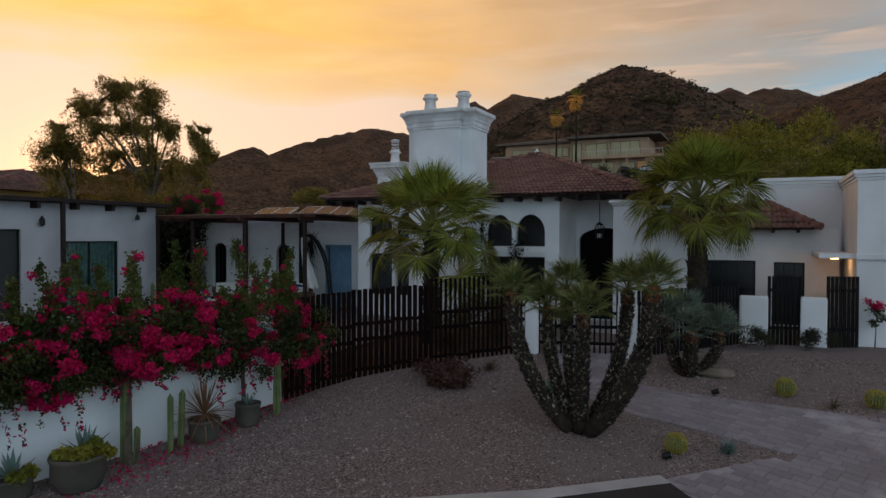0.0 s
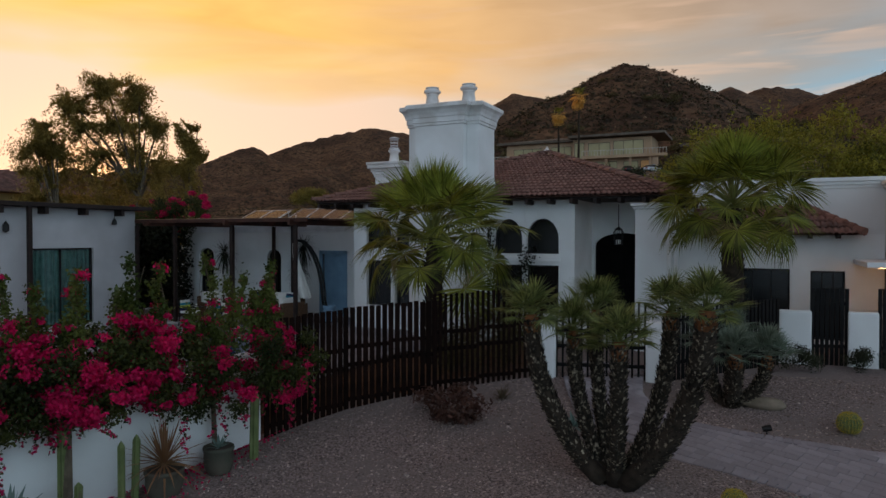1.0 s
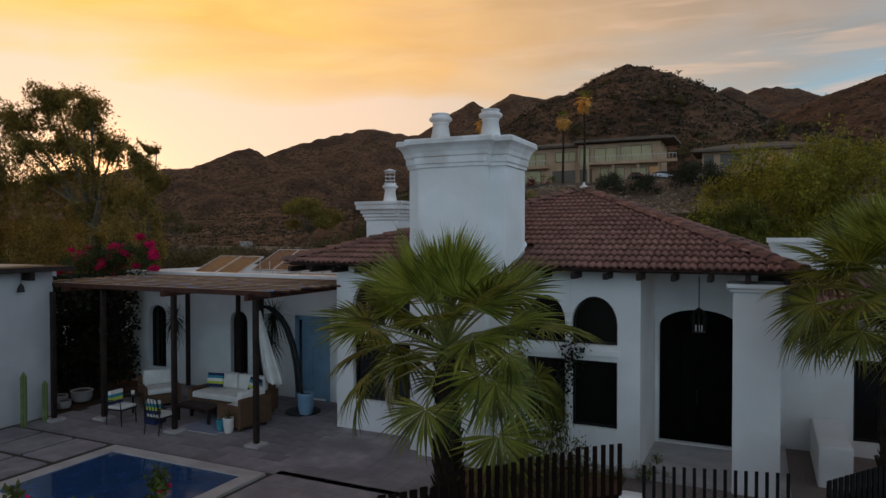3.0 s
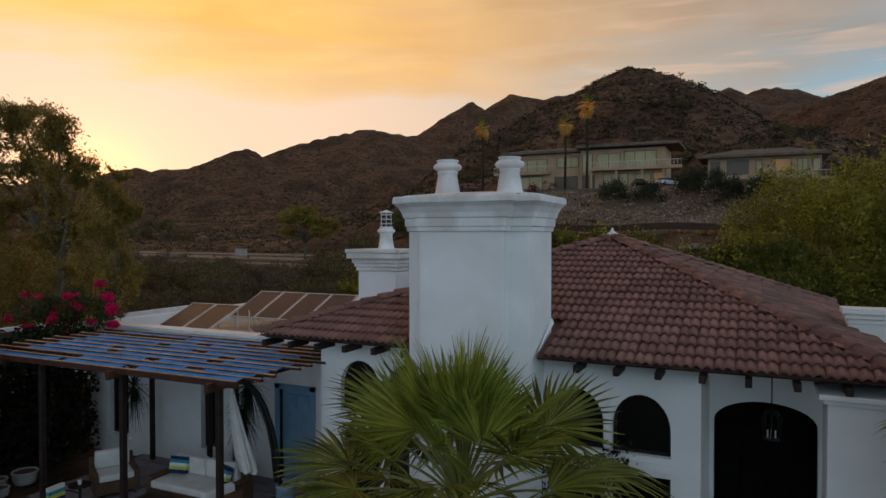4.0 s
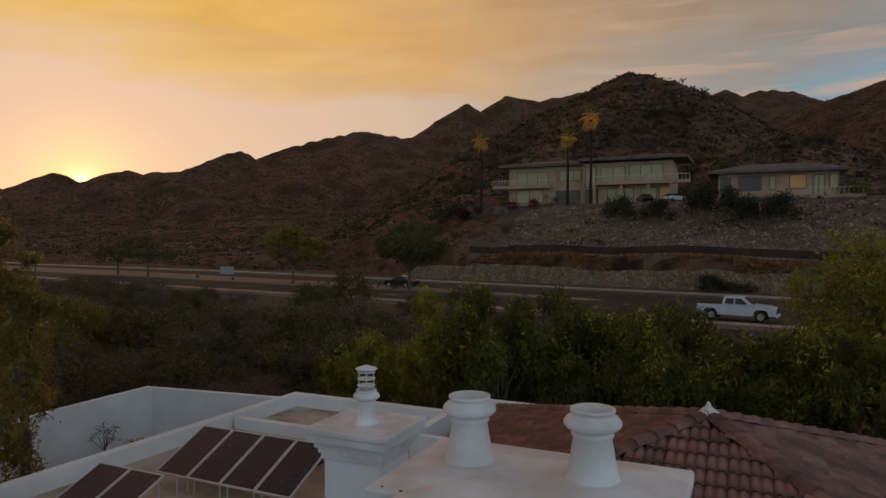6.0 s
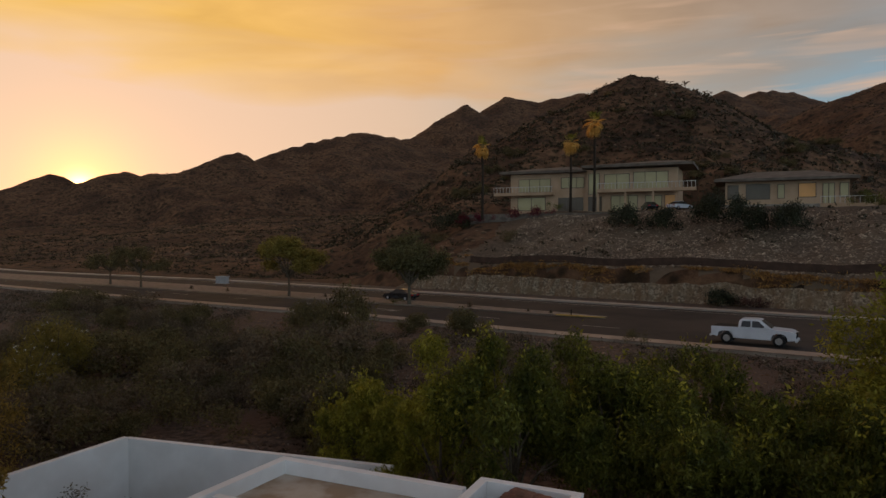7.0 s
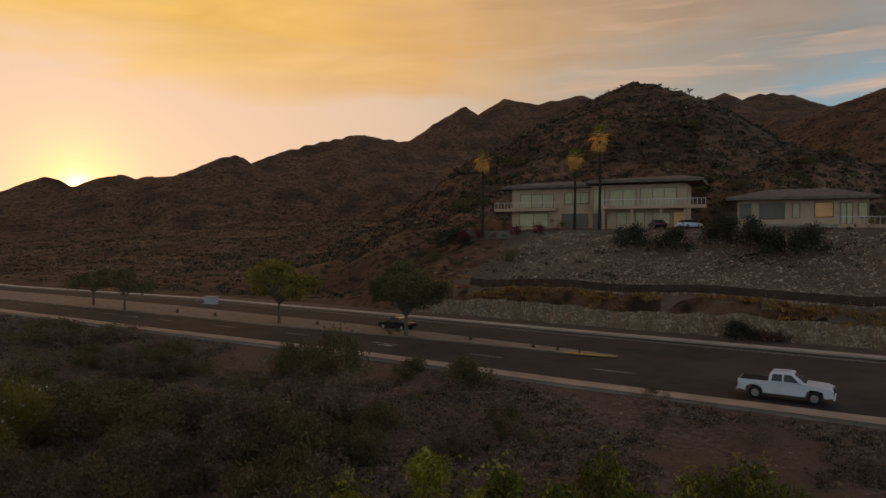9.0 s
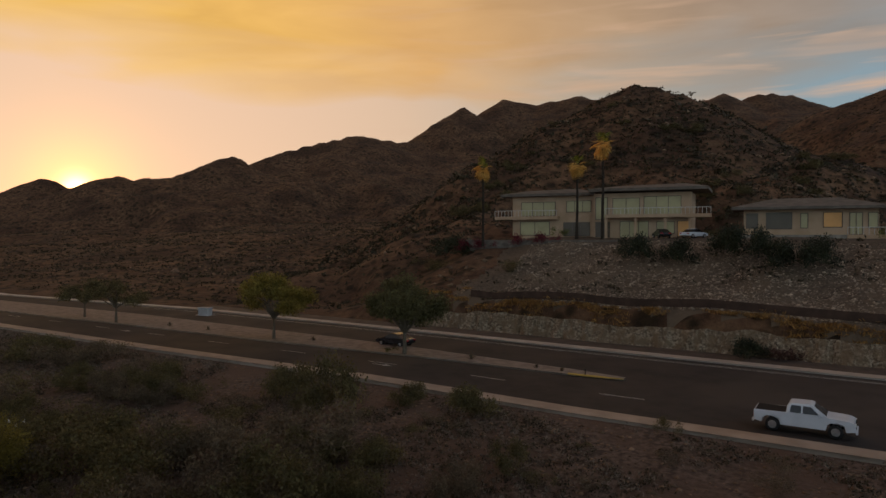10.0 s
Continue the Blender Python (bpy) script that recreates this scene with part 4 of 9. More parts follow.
def slope_tiles(corner, along, length, inset_l, inset_r, run, rise, parent, as_parts, skip=None):
    """Tiles on one hip slope: eave from corner along a unit direction; the slope climbs to the left of it."""
    up2 = Vector((-along.y, along.x, 0))
    sl = math.hypot(run, rise)
    upv = (up2 * run + Vector((0, 0, rise))) / sl
    nv = along.cross(upv).normalized()
    rot = Matrix((along, upv, nv)).transposed().to_4x4()
    me = tile_mesh(TILE_W, TILE_L)
    me.materials.append(TILE)
    rng = random.Random(11)
    verts, faces = [], []
    base_v = np.array([v.co for v in me.vertices])
    base_f = np.array([list(p.vertices) for p in me.polygons])
    r = 0
    while r * TILE_STEP < sl:
        s = r * TILE_STEP
        f = s / sl
        a, b = inset_l * f, length - inset_r * f
        n0, n1 = math.ceil((a + TILE_W * 0.3) / TILE_W), math.floor((b - TILE_W * 0.3) / TILE_W)
        for c in range(n0, n1 + 1):
            p = corner + along * (c * TILE_W) + upv * (s - 0.07) + nv * (0.012 + rng.uniform(-0.004, 0.007))
            if skip and skip(p):
                continue
            m = Matrix.Translation(p) @ rot @ Matrix.Rotation(rng.uniform(-0.014, 0.014), 4, "Z")
            if as_parts:
                ob = new("roof_tile", me)
                ob.parent = parent
                ob.matrix_basis = m
            else:
                mm = np.array(m)
                faces.append(base_f + len(verts) * len(base_v))
                verts.append(base_v @ mm[:3, :3].T + mm[:3, 3])
        r += 1
    if verts:
        ob = from_arrays("roof_tiles", np.concatenate(verts), np.concatenate(faces), TILE_J, parent, "brown clay barrel tiles in rows")
        ob["kind"] = "stuff"


def in_chimney(p):
    return -10.95 < p.x < -8.32 and p.y < 21.4


def build_roof():
    ax, ay, az = APEX
    yb = 2 * ay - EAVE_Y
    bm = B()
    c = [Vector((EL, EAVE_Y, EAVE_Z)), Vector((ER, EAVE_Y, EAVE_Z)), Vector((ER, yb, EAVE_Z)), Vector((EL, yb, EAVE_Z)), Vector(APEX)]
    for z in (-0.03,):
        vs = [bm.verts.new(p + Vector((0, 0, z))) for p in c]
        for i in range(4):
            bm.faces.new((vs[i], vs[(i + 1) % 4], vs[4]))
        bm.faces.new(vs[3::-1])
    roof = part("roof", bm, TILE_J, house, "brown clay tile hip roof")
    run, rise = ay - EAVE_Y, az - EAVE_Z
    slope_tiles(c[0], Vector((1, 0, 0)), ER - EL, ax - EL, ER - ax, run, rise, roof, True, in_chimney)
    slope_tiles(c[1], Vector((0, 1, 0)), 2 * run, run, run, ER - ax, rise, roof, False)
    slope_tiles(c[3], Vector((0, -1, 0)), 2 * run, run, run, ax - EL, rise, roof, False)
    # ridge caps along the hips
    for q in (c[0], c[1], c[2], c[3]):
        d = (c[4] - q)
        n = int(d.length / 0.40)
        u = d.normalized()
        rng = random.Random(5)
        s = u.cross(Vector((0, 0, 1))).normalized()
        w = s.cross(u).normalized()
        for k in range(n + 1):
            bmc = B()
            p0 = q + u * (k * 0.40 - 0.05)
            p1 = p0 + u * 0.46
            rings = []
            for p, rr, lift in ((p0, 0.165, 0.075), (p1, 0.135, 0.040)):
                rings.append([bmc.verts.new(p + s * math.cos(t * math.pi / 4) * rr + w * (math.sin(t * math.pi / 4) * rr * 0.62 + lift)) for t in range(5)])
            for i in range(4):
                bmc.faces.new((rings[0][i + 1], rings[0][i], rings[1][i], rings[1][i + 1]))
            bmc.faces.new(rings[0])
            part("ridge_tile", bmc, TILE, roof)
    part("finial", lathe(B(), [(0.20, 0), (0.17, 0.05), (0.05, 0.14), (0.02, 0.22)], 12, (ax, ay, az + 0.05)), STAIN, roof, "pale mortar cap at the peak")


build_roof()

# ---------------------------------------------------------------- right wing of the house
wing_r = thing("house_wing", "white plastered wing with parapet and small tiled lean-to roof", "house")
ops_r = [(-1.65, -0.15, 0.25, 2.10, 0), (0.38, 1.26, 0.05, 2.06, 0)]
wall_rw = part("wall", wall_mesh(-3.3, 2.2, -0.3, 3.12, 0.30, ops_r, moved(24.0)), PLASTER, wing_r)
for op in ops_r:
    window(moved(24.0), op, 0.15, wall_rw, mull=2)
part("parapet_wall", boxed(-3.3, 14.0, 25.0, 25.3, -0.3, 4.72), PLASTER, wing_r)
bm = B()
for d, z0, z1 in ((0.03, 4.50, 4.60), (0.07, 4.603, 4.70), (0.12, 4.703, 4.82)):
    box(bm, -3.3 - d, 14.0, 25.0 - d, 25.3 + d, z0, z1, 0.012)
part("parapet", bm, PLASTER, wing_r, "white stepped parapet moulding")
part("lean_to_deck", boxed(-2.6, 1.5, 23.65, 25.0, 3.10, 3.16), DARKWOOD, wing_r)
slope_tiles(Vector((-2.9, 23.45, 3.14)), Vector((1, 0, 0)), 4.55, 0, 1.5, 1.55, 0.86, wing_r, False)
bm = B()
vs = [bm.verts.new(p) for p in ((-2.9, 23.47, 3.12), (1.62, 23.47, 3.12), (1.62, 25.0, 3.12), (-2.9, 25.0, 3.12), (-2.9, 25.0, 3.96), (0.15, 25.0, 3.96))]
for f_ in ((0, 3, 2, 1), (0, 1, 5, 4), (1, 2, 5), (2, 3, 4, 5), (3, 0, 4)):
    bm.faces.new([vs[i] for i in f_])
part("roof_deck", bm, TILE_J, wing_r)
for k in range(7):
    p0, p1 = Vector((1.66, 23.43, 3.16)).lerp(Vector((0.15, 25.0, 4.02)), k / 7), Vector((1.66, 23.43, 3.16)).lerp(Vector((0.15, 25.0, 4.02)), (k + 1.15) / 7)
    part("ridge_tile", tube(B(), [p0 + Vector((0, 0, 0.03)), p1], [0.12, 0.10], 8), TILE, wing_r)
x = -2.5
while x < 1.5:
    part("rafter_tail", boxed(x, x + 0.09, 23.42, 24.0, 3.0, 3.10), DARKWOOD, wing_r)
    x += 0.7
# forward block at the far end
part("wall", boxed(2.35, 14.0, 21.2, 25.0, -0.3, 4.55), PLASTER, wing_r)
bm = B()
for d, z0, z1 in ((0.03, 4.40, 4.48), (0.07, 4.483, 4.56), (0.12, 4.563, 4.68)):
    box(bm, 2.35 - d, 14.0, 21.2 - d, 24.98, z0, z1, 0.012)
part("parapet", bm, PLASTER, wing_r)
bm = B()
box(bm, 1.45, 2.34, 21.3, 23.99, 2.28, 2.42, 0.02)
box(bm, 2.32, 14.0, 21.12, 21.198, 2.26, 2.42, 0.015)
part("ledge", bm, PLASTER, wing_r, "moulded white ledge over the gate")
lamp = thing("wall_lamp", "small lit porch lamp under a white ledge", "lamp")
part("lamp_glass", lathe(B(), [(0.10, 0), (0.11, 0.02), (0.09, 0.05)], 12, (1.95, 22.6, 2.225)), LAMPGLOW, lamp)
bl = bpy.data.lights.new("porch_lamp_light", "POINT")
bl.energy, bl.color, bl.shadow_soft_size = 4.0, (1.0, 0.55, 0.2), 0.08
bo = new("porch_lamp_light", bl)
bo.location = (1.95, 22.6, 2.12)
# lantern over the entry
lantern = thing("lantern", "black iron cage lantern hanging in the entry porch", "lamp")
bm = B()
tube(bm, [(-4.74, 21.9, 4.0), (-4.74, 21.9, 3.32)], 0.012, 6)
lathe(bm, [(0.02, 0.34), (0.10, 0.30), (0.13, 0.26)], 10, (-4.74, 21.9, 2.98))
for k in range(8):
    a = k / 8 * math.tau
    cx, cy = math.cos(a), math.sin(a)
    bar = tube(B(), [(-4.74 + 0.03 * cx, 21.9 + 0.03 * cy, 3.32), (-4.74 + 0.15 * cx, 21.9 + 0.15 * cy, 3.18), (-4.74 + 0.12 * cx, 21.9 + 0.12 * cy, 2.80)], 0.011, 5)
    part("bar", bar, BLACKMETAL, lantern)
part("ring", lathe(B(), [(0.13, 0), (0.13, 0.02)], 10, (-4.74, 21.9, 2.80)), BLACKMETAL, lantern)
part("cap", bm, BLACKMETAL, lantern)
for k in range(4):
    a = k / 4 * math.tau
    part("candle", tube(B(), [(-4.74 + 0.06 * math.cos(a), 21.9 + 0.06 * math.sin(a), 2.83), (-4.74 + 0.06 * math.cos(a), 21.9 + 0.06 * math.sin(a), 2.96)], 0.014, 6), CUSHION, lantern)

# stub walls and black gates


def stub_wall(x0, x1, y0, y1, z1, label="low white plastered wall with rounded edges"):
    ob = link("garden_wall", boxed(x0, x1, y0, y1, -0.6, z1, 0.05), PLASTER)
    structure(ob, label)


stub_wall(-0.52, 0.20, 20.20, 20.45, 1.25)
stub_wall(0.98, 1.62, 20.45, 20.70, 1.25)
stub_wall(-5.38, -5.05, 16.20, 16.50, 1.18)
stub_wall(-3.18, -2.72, 16.75, 17.05, 1.20)
stub_wall(-2.5, -1.9, 21.6, 23.9, 0.75)


def slat_panel(name, p0, p1, z0, z1, pitch, width, label, category, rails=(0.25, 0.8), mat_=BLACK, jitter=0.0, zb=None):
    """A panel of upright slats between two plan points, with rails behind."""
    a, b = Vector((*p0, 0)), Vector((*p1, 0))
    d = (b - a)
    n = max(2, int(d.length / pitch))
    u = d.normalized()
    th = thing(name, label, category)
    ang = math.atan2(u.y, u.x)
    rng = random.Random(int(a.x * 100))
    me = bpy.data.meshes.new("slat")
    bm2 = boxed(-width / 2, width / 2, -0.012, 0.012, 0, 1, 0.004)
    bm2.to_mesh(me)
    bm2.free()
    me.materials.append(mat_)
    for k in range(n + 1):
        p = a + u * (d.length * k / n)
        f = k / n
        lo = z0 if zb is None else z0 + (zb - z0) * f
        ob = new("slat", me)
        ob.parent = th
        ob.matrix_basis = Matrix.Translation((p.x, p.y, lo)) @ Matrix.Rotation(ang, 4, "Z") @ Matrix.Diagonal((1, 1, z1 - lo + rng.uniform(-jitter, jitter), 1))
    for r in rails:
        zc = z0 + (z1 - z0) * r
        bm2 = boxed(0, d.length, 0.014, 0.055, zc - 0.04, zc + 0.04)
        bm2.transform(Matrix.Translation(a) @ Matrix.Rotation(ang, 4, "Z"))
        part("rail", bm2, mat_, th)
    return th


slat_panel("gate", (0.22, 20.35), (0.96, 20.55), -0.08, 1.80, 0.10, 0.085, "black slatted wooden garden gate", "gate")
slat_panel("gate", (1.64, 20.55), (2.33, 20.85), -0.08, 1.82, 0.10, 0.09, "tall black slatted wooden side gate", "gate")
slat_panel("gate", (-5.04, 16.35), (-3.20, 16.85), -0.12, 1.62, 0.135, 0.045, "black entry gate of thin upright bars", "gate", (0.18, 0.42, 0.62))
slat_panel("fence", (-2.70, 17.0), (-0.55, 19.9), -0.12, 1.55, 0.13, 0.09, "black slatted garden fence panel", "fence")
# long curved fence of dark slats
FENCE = [(-8.78, 11.05), (-8.60, 11.9), (-8.28, 12.8), (-7.75, 13.65), (-7.12, 14.40), (-6.45, 15.15), (-5.85, 15.80), (-5.36, 16.25)]
for k, (p0, p1) in enumerate(zip(FENCE, FENCE[1:])):
    zt = 1.55 + 0.30 * (k + 0.5) / 7 + (0.10 if k >= 4 else 0.0)
    zb0 = float(yard_z(*p0)) - 0.05
    slat_panel("fence", p0, p1, zb0, zt, 0.118 if k >= 4 else 0.128, 0.066 if k >= 4 else 0.104, "dark brown upright timber slat fence panel curving along the gravel", "fence", (0.12, 0.45, 0.62), FENCEWOOD, 0.015, float(yard_z(*p1)) - 0.05)

# white front wall below the bougainvillea
WALL = [(-11.3, 2.6), (-10.55, 4.9), (-10.05, 6.55), (-9.55, 8.0), (-9.15, 9.5), (-8.80, 10.95)]


def front_wall():
    bm = B()
    lo, hi = [], []
    for i, (x, y) in enumerate(WALL):
        a, b = Vector(WALL[max(i - 1, 0)]), Vector(WALL[min(i + 1, len(WALL) - 1)])
        n = Vector((-(b - a).y, (b - a).x)).normalized() * 0.14
        zt = 0.88 - 0.22 * smooth(9.0, 11.0, y)
        ring = []
        for s, z in ((-1, -1.4), (-1, zt - 0.05), (-0.75, zt), (0.75, zt), (1, zt - 0.05), (1, -1.4)):
            ring.append(bm.verts.new((x - 0.14 + n.x * s, y + n.y * s, z)))
        lo.append(ring)
    for r0, r1 in zip(lo, lo[1:]):
        for k in range(5):
            bm.faces.new((r0[k + 1], r0[k], r1[k], r1[k + 1]))
    bm.faces.new(lo[0])
    bm.faces.new(lo[-1][::-1])
    bmesh.ops.recalc_face_normals(bm, faces=bm.faces)
    structure(link("wall_front", bm, PLASTER), "white plastered garden wall under the bougainvillea")


front_wall()

# ---------------------------------------------------------------- yard surfaces


def gravel_sheet():
    xs, ys = np.arange(-11.0, 14.01, 0.5), np.arange(-14.0, 24.01, 0.5)
    X, Y = np.meshgrid(xs, ys, indexing="ij")
    Z = yard_z(X, Y) + 0.03 + fbm(X, Y, 2.5, 3) * 0.05
    n, m = X.shape
    i, j = np.meshgrid(np.arange(n - 1), np.arange(m - 1), indexing="ij")
    f = np.stack([i * m + j, (i + 1) * m + j, (i + 1) * m + j + 1, i * m + j + 1], -1).reshape(-1, 4)
    cxy = np.stack([X, Y], -1).reshape(-1, 2)[f].mean(1)
    fx = np.interp(cxy[:, 1], [p[1] for p in WALL] + [p[1] for p in FENCE] + [24], [p[0] for p in WALL] + [p[0] for p in FENCE] + [-5.2])
    f = f[cxy[:, 0] > fx - 0.5]
    ob = from_arrays("gravel_yard", np.stack([X, Y, Z], -1).reshape(-1, 3), f, GRAVEL)
    ob.data.polygons.foreach_set("use_smooth", [True] * len(ob.data.polygons))
    structure(ob, "tan decomposed gravel of the front yard")


gravel_sheet()


PATH_LO = [(-4.85, 16.3), (-4.45, 15.2), (-3.75, 13.9), (-2.3, 12.95), (-1.3, 12.65), (0.44, 12.08)]
PATH_HI = [(-3.25, 16.9), (-3.1, 15.9), (-2.7, 15.1), (-2.1, 14.62), (-0.4, 14.42), (2.1, 14.4), (6.0, 14.6)]


def on_path(x, y):
    if y > 16.6:
        return -4.95 < x < -3.2 and y < 18.5
    pts = PATH_LO + [(-1.3, 10.38), (-0.2, 9.0), (1.0, 4.0), (9.0, 4.0), (9.0, 14.8)] + PATH_HI[::-1]
    c = False
    for (x0, y0), (x1, y1) in zip(pts, pts[1:] + pts[:1]):
        if (y0 > y) != (y1 > y) and x < (x1 - x0) * (y - y0) / (y1 - y0) + x0:
            c = not c
    return c


def path_area():
    """Grey pavers: the path to the gate and the forecourt."""
    path = thing("garden_path", "grey paved garden path leading to the gate", "path", kind="structure")
    me = []
    for w, h in ((0.197, 0.197), (0.297, 0.197), (0.118, 0.197)):
        m = bpy.data.meshes.new("paver")
        b2 = B()
        rings = [[b2.verts.new((sx * (w / 2 - i), sy * (h / 2 - i), z)) for sx, sy in ((-1, -1), (1, -1), (1, 1), (-1, 1))] for i, z in ((0, -0.05), (0, -0.006), (0.006, 0.0))]
        for r0, r1 in zip(rings, rings[1:]):
            for i in range(4):
                b2.faces.new((r0[i], r0[(i + 1) % 4], r1[(i + 1) % 4], r1[i]))
        b2.faces.new(rings[-1])
        b2.to_mesh(m)
        b2.free()
        m.materials.append(PAVER)
        me.append(m)
    rng = random.Random(4)
    a = radians(-20)
    ca, sa = math.cos(a), math.sin(a)
    tilt = Matrix.Rotation(math.atan(0.10), 4, "X") @ Matrix.Rotation(math.atan(0.027), 4, "Y")
    cand = []
    for r in range(-60, 90):
        u = -12.0
        while u < 18:
            k = rng.random() < 0.45
            w = 0.3 if k else 0.2
            cu, cv = u + w / 2, r * 0.20
            x, y = cu * ca - cv * sa, 12 + cu * sa + cv * ca
            u += w
            if all(on_path(x + dx, y + dy) for dx, dy in ((0.17, 0), (-0.17, 0), (0, 0.17), (0, -0.17))):
                cand.append((math.hypot(x + 1.5, y - 12), x, y, int(k), a))
    # a soldier course follows both edges
    for line, side_ in ((PATH_LO, 1), (PATH_HI, -1)):
        q = [Vector(p) for p in line]
        for i in range(len(q) - 1):
            p0, p1, p2, p3 = q[max(i - 1, 0)], q[i], q[i + 1], q[min(i + 2, len(q) - 1)]
            n_ = max(1, round((p2 - p1).length / 0.121))
            for j in range(n_):
                u = (j + 0.5) / n_
                c = 0.5 * (2 * p1 + (p2 - p0) * u + (2 * p0 - 5 * p1 + 4 * p2 - p3) * u * u + (3 * p1 - p0 - 3 * p2 + p3) * u ** 3)
                d = (p2 - p1).normalized()
                nn = Vector((-d.y, d.x)) * side_ * 0.09
                cand.append((math.hypot(c.x + 1.5, c.y - 12), c.x + nn.x, c.y + nn.y, 2, math.atan2(d.y, d.x)))
    cand.sort()
    vs, fs = [], []
    for n, (dd, x, y, k, turn_) in enumerate(cand):
        z = float(yard_z(x, y)) + 0.062 + rng.uniform(-0.004, 0.004) + (0.006 if k == 2 else 0.0)
        flat = tilt if z < -0.12 else Matrix.Identity(4)
        m4 = Matrix.Translation((x, y, z)) @ flat @ Matrix.Rotation(turn_, 4, "Z")
        if n < 300:
            ob = new("paver", me[k])
            ob.parent = path
            ob.matrix_basis = m4
        else:
            bv = np.array([v.co for v in me[k].vertices])
            mm = np.array(m4)
            vs.append(bv @ mm[:3, :3].T + mm[:3, 3])
            fs.append([list(p.vertices) for p in me[k].polygons])
    # the farther pavers, joined
    bm = B()
    for v, f in zip(vs, fs):
        b = [bm.verts.new(p) for p in v]
        for q in f:
            bm.faces.new([b[i] for i in q])
    ob = part("pavers", bm, PAVER, path)
    ob["kind"] = "stuff"
    # the sand bed below the joints
    pts = PATH_LO + [(-1.3, 10.38), (-0.2, 9.0), (1.0, 4.0), (9.0, 4.0), (9.0, 14.8)] + PATH_HI[::-1]
    bm = B()
    hi = [bm.verts.new((x, y, float(yard_z(x, y)) + 0.045)) for x, y in pts]
    lo = [bm.verts.new((x, y, float(yard_z(x, y)) - 0.10)) for x, y in pts]
    bm.faces.new(hi)
    for i in range(len(pts)):
        bm.faces.new((lo[i], lo[(i + 1) % len(pts)], hi[(i + 1) % len(pts)], hi[i]))
    bmesh.ops.triangulate(bm, faces=bm.faces)
    bmesh.ops.recalc_face_normals(bm, faces=bm.faces)
    part("bed", bm, PAVER, path)


path_area()


def kerb_and_drive():
    # pale kerb and a darker drive in the near corner
    bm = B()
    pts = [(-5.2, 7.85), (-2.85, 9.28), (-1.33, 10.42), (-1.16, 10.24), (-2.70, 9.06), (-5.0, 7.62)]
    lo = [bm.verts.new((x, y, float(yard_z(x, y)) - 0.1)) for x, y in pts]
    hi = [bm.verts.new((x, y, float(yard_z(x, y)) + 0.095)) for x, y in pts]
    bm.faces.new(hi)
    for i in range(6):
        bm.faces.new((lo[i], lo[(i + 1) % 6], hi[(i + 1) % 6], hi[i]))
    bmesh.ops.recalc_face_normals(bm, faces=bm.faces)
    structure(link("kerb_drive", bm, CONCRETE), "pale concrete edging of the driveway")
    bm = B()
    pts = [(-5.0, 7.62), (-2.70, 9.06), (-1.16, 10.24), (-0.80, 9.85), (-0.2, 8.4), (0.4, 4.0), (-2.0, 0.0), (-5.5, 2.0)]
    lo = [bm.verts.new((x, y, float(yard_z(x, y)) - 0.1)) for x, y in pts]
    hi = [bm.verts.new((x, y, float(yard_z(x, y)) + 0.085)) for x, y in pts]
    bm.faces.new(hi)
    for i in range(8):
        bm.faces.new((lo[i], lo[(i + 1) % 8], hi[(i + 1) % 8], hi[i]))
    bmesh.ops.recalc_face_normals(bm, faces=bm.faces)
    structure(link("drive", bm, ASPHALT), "dark asphalt driveway")


kerb_and_drive()


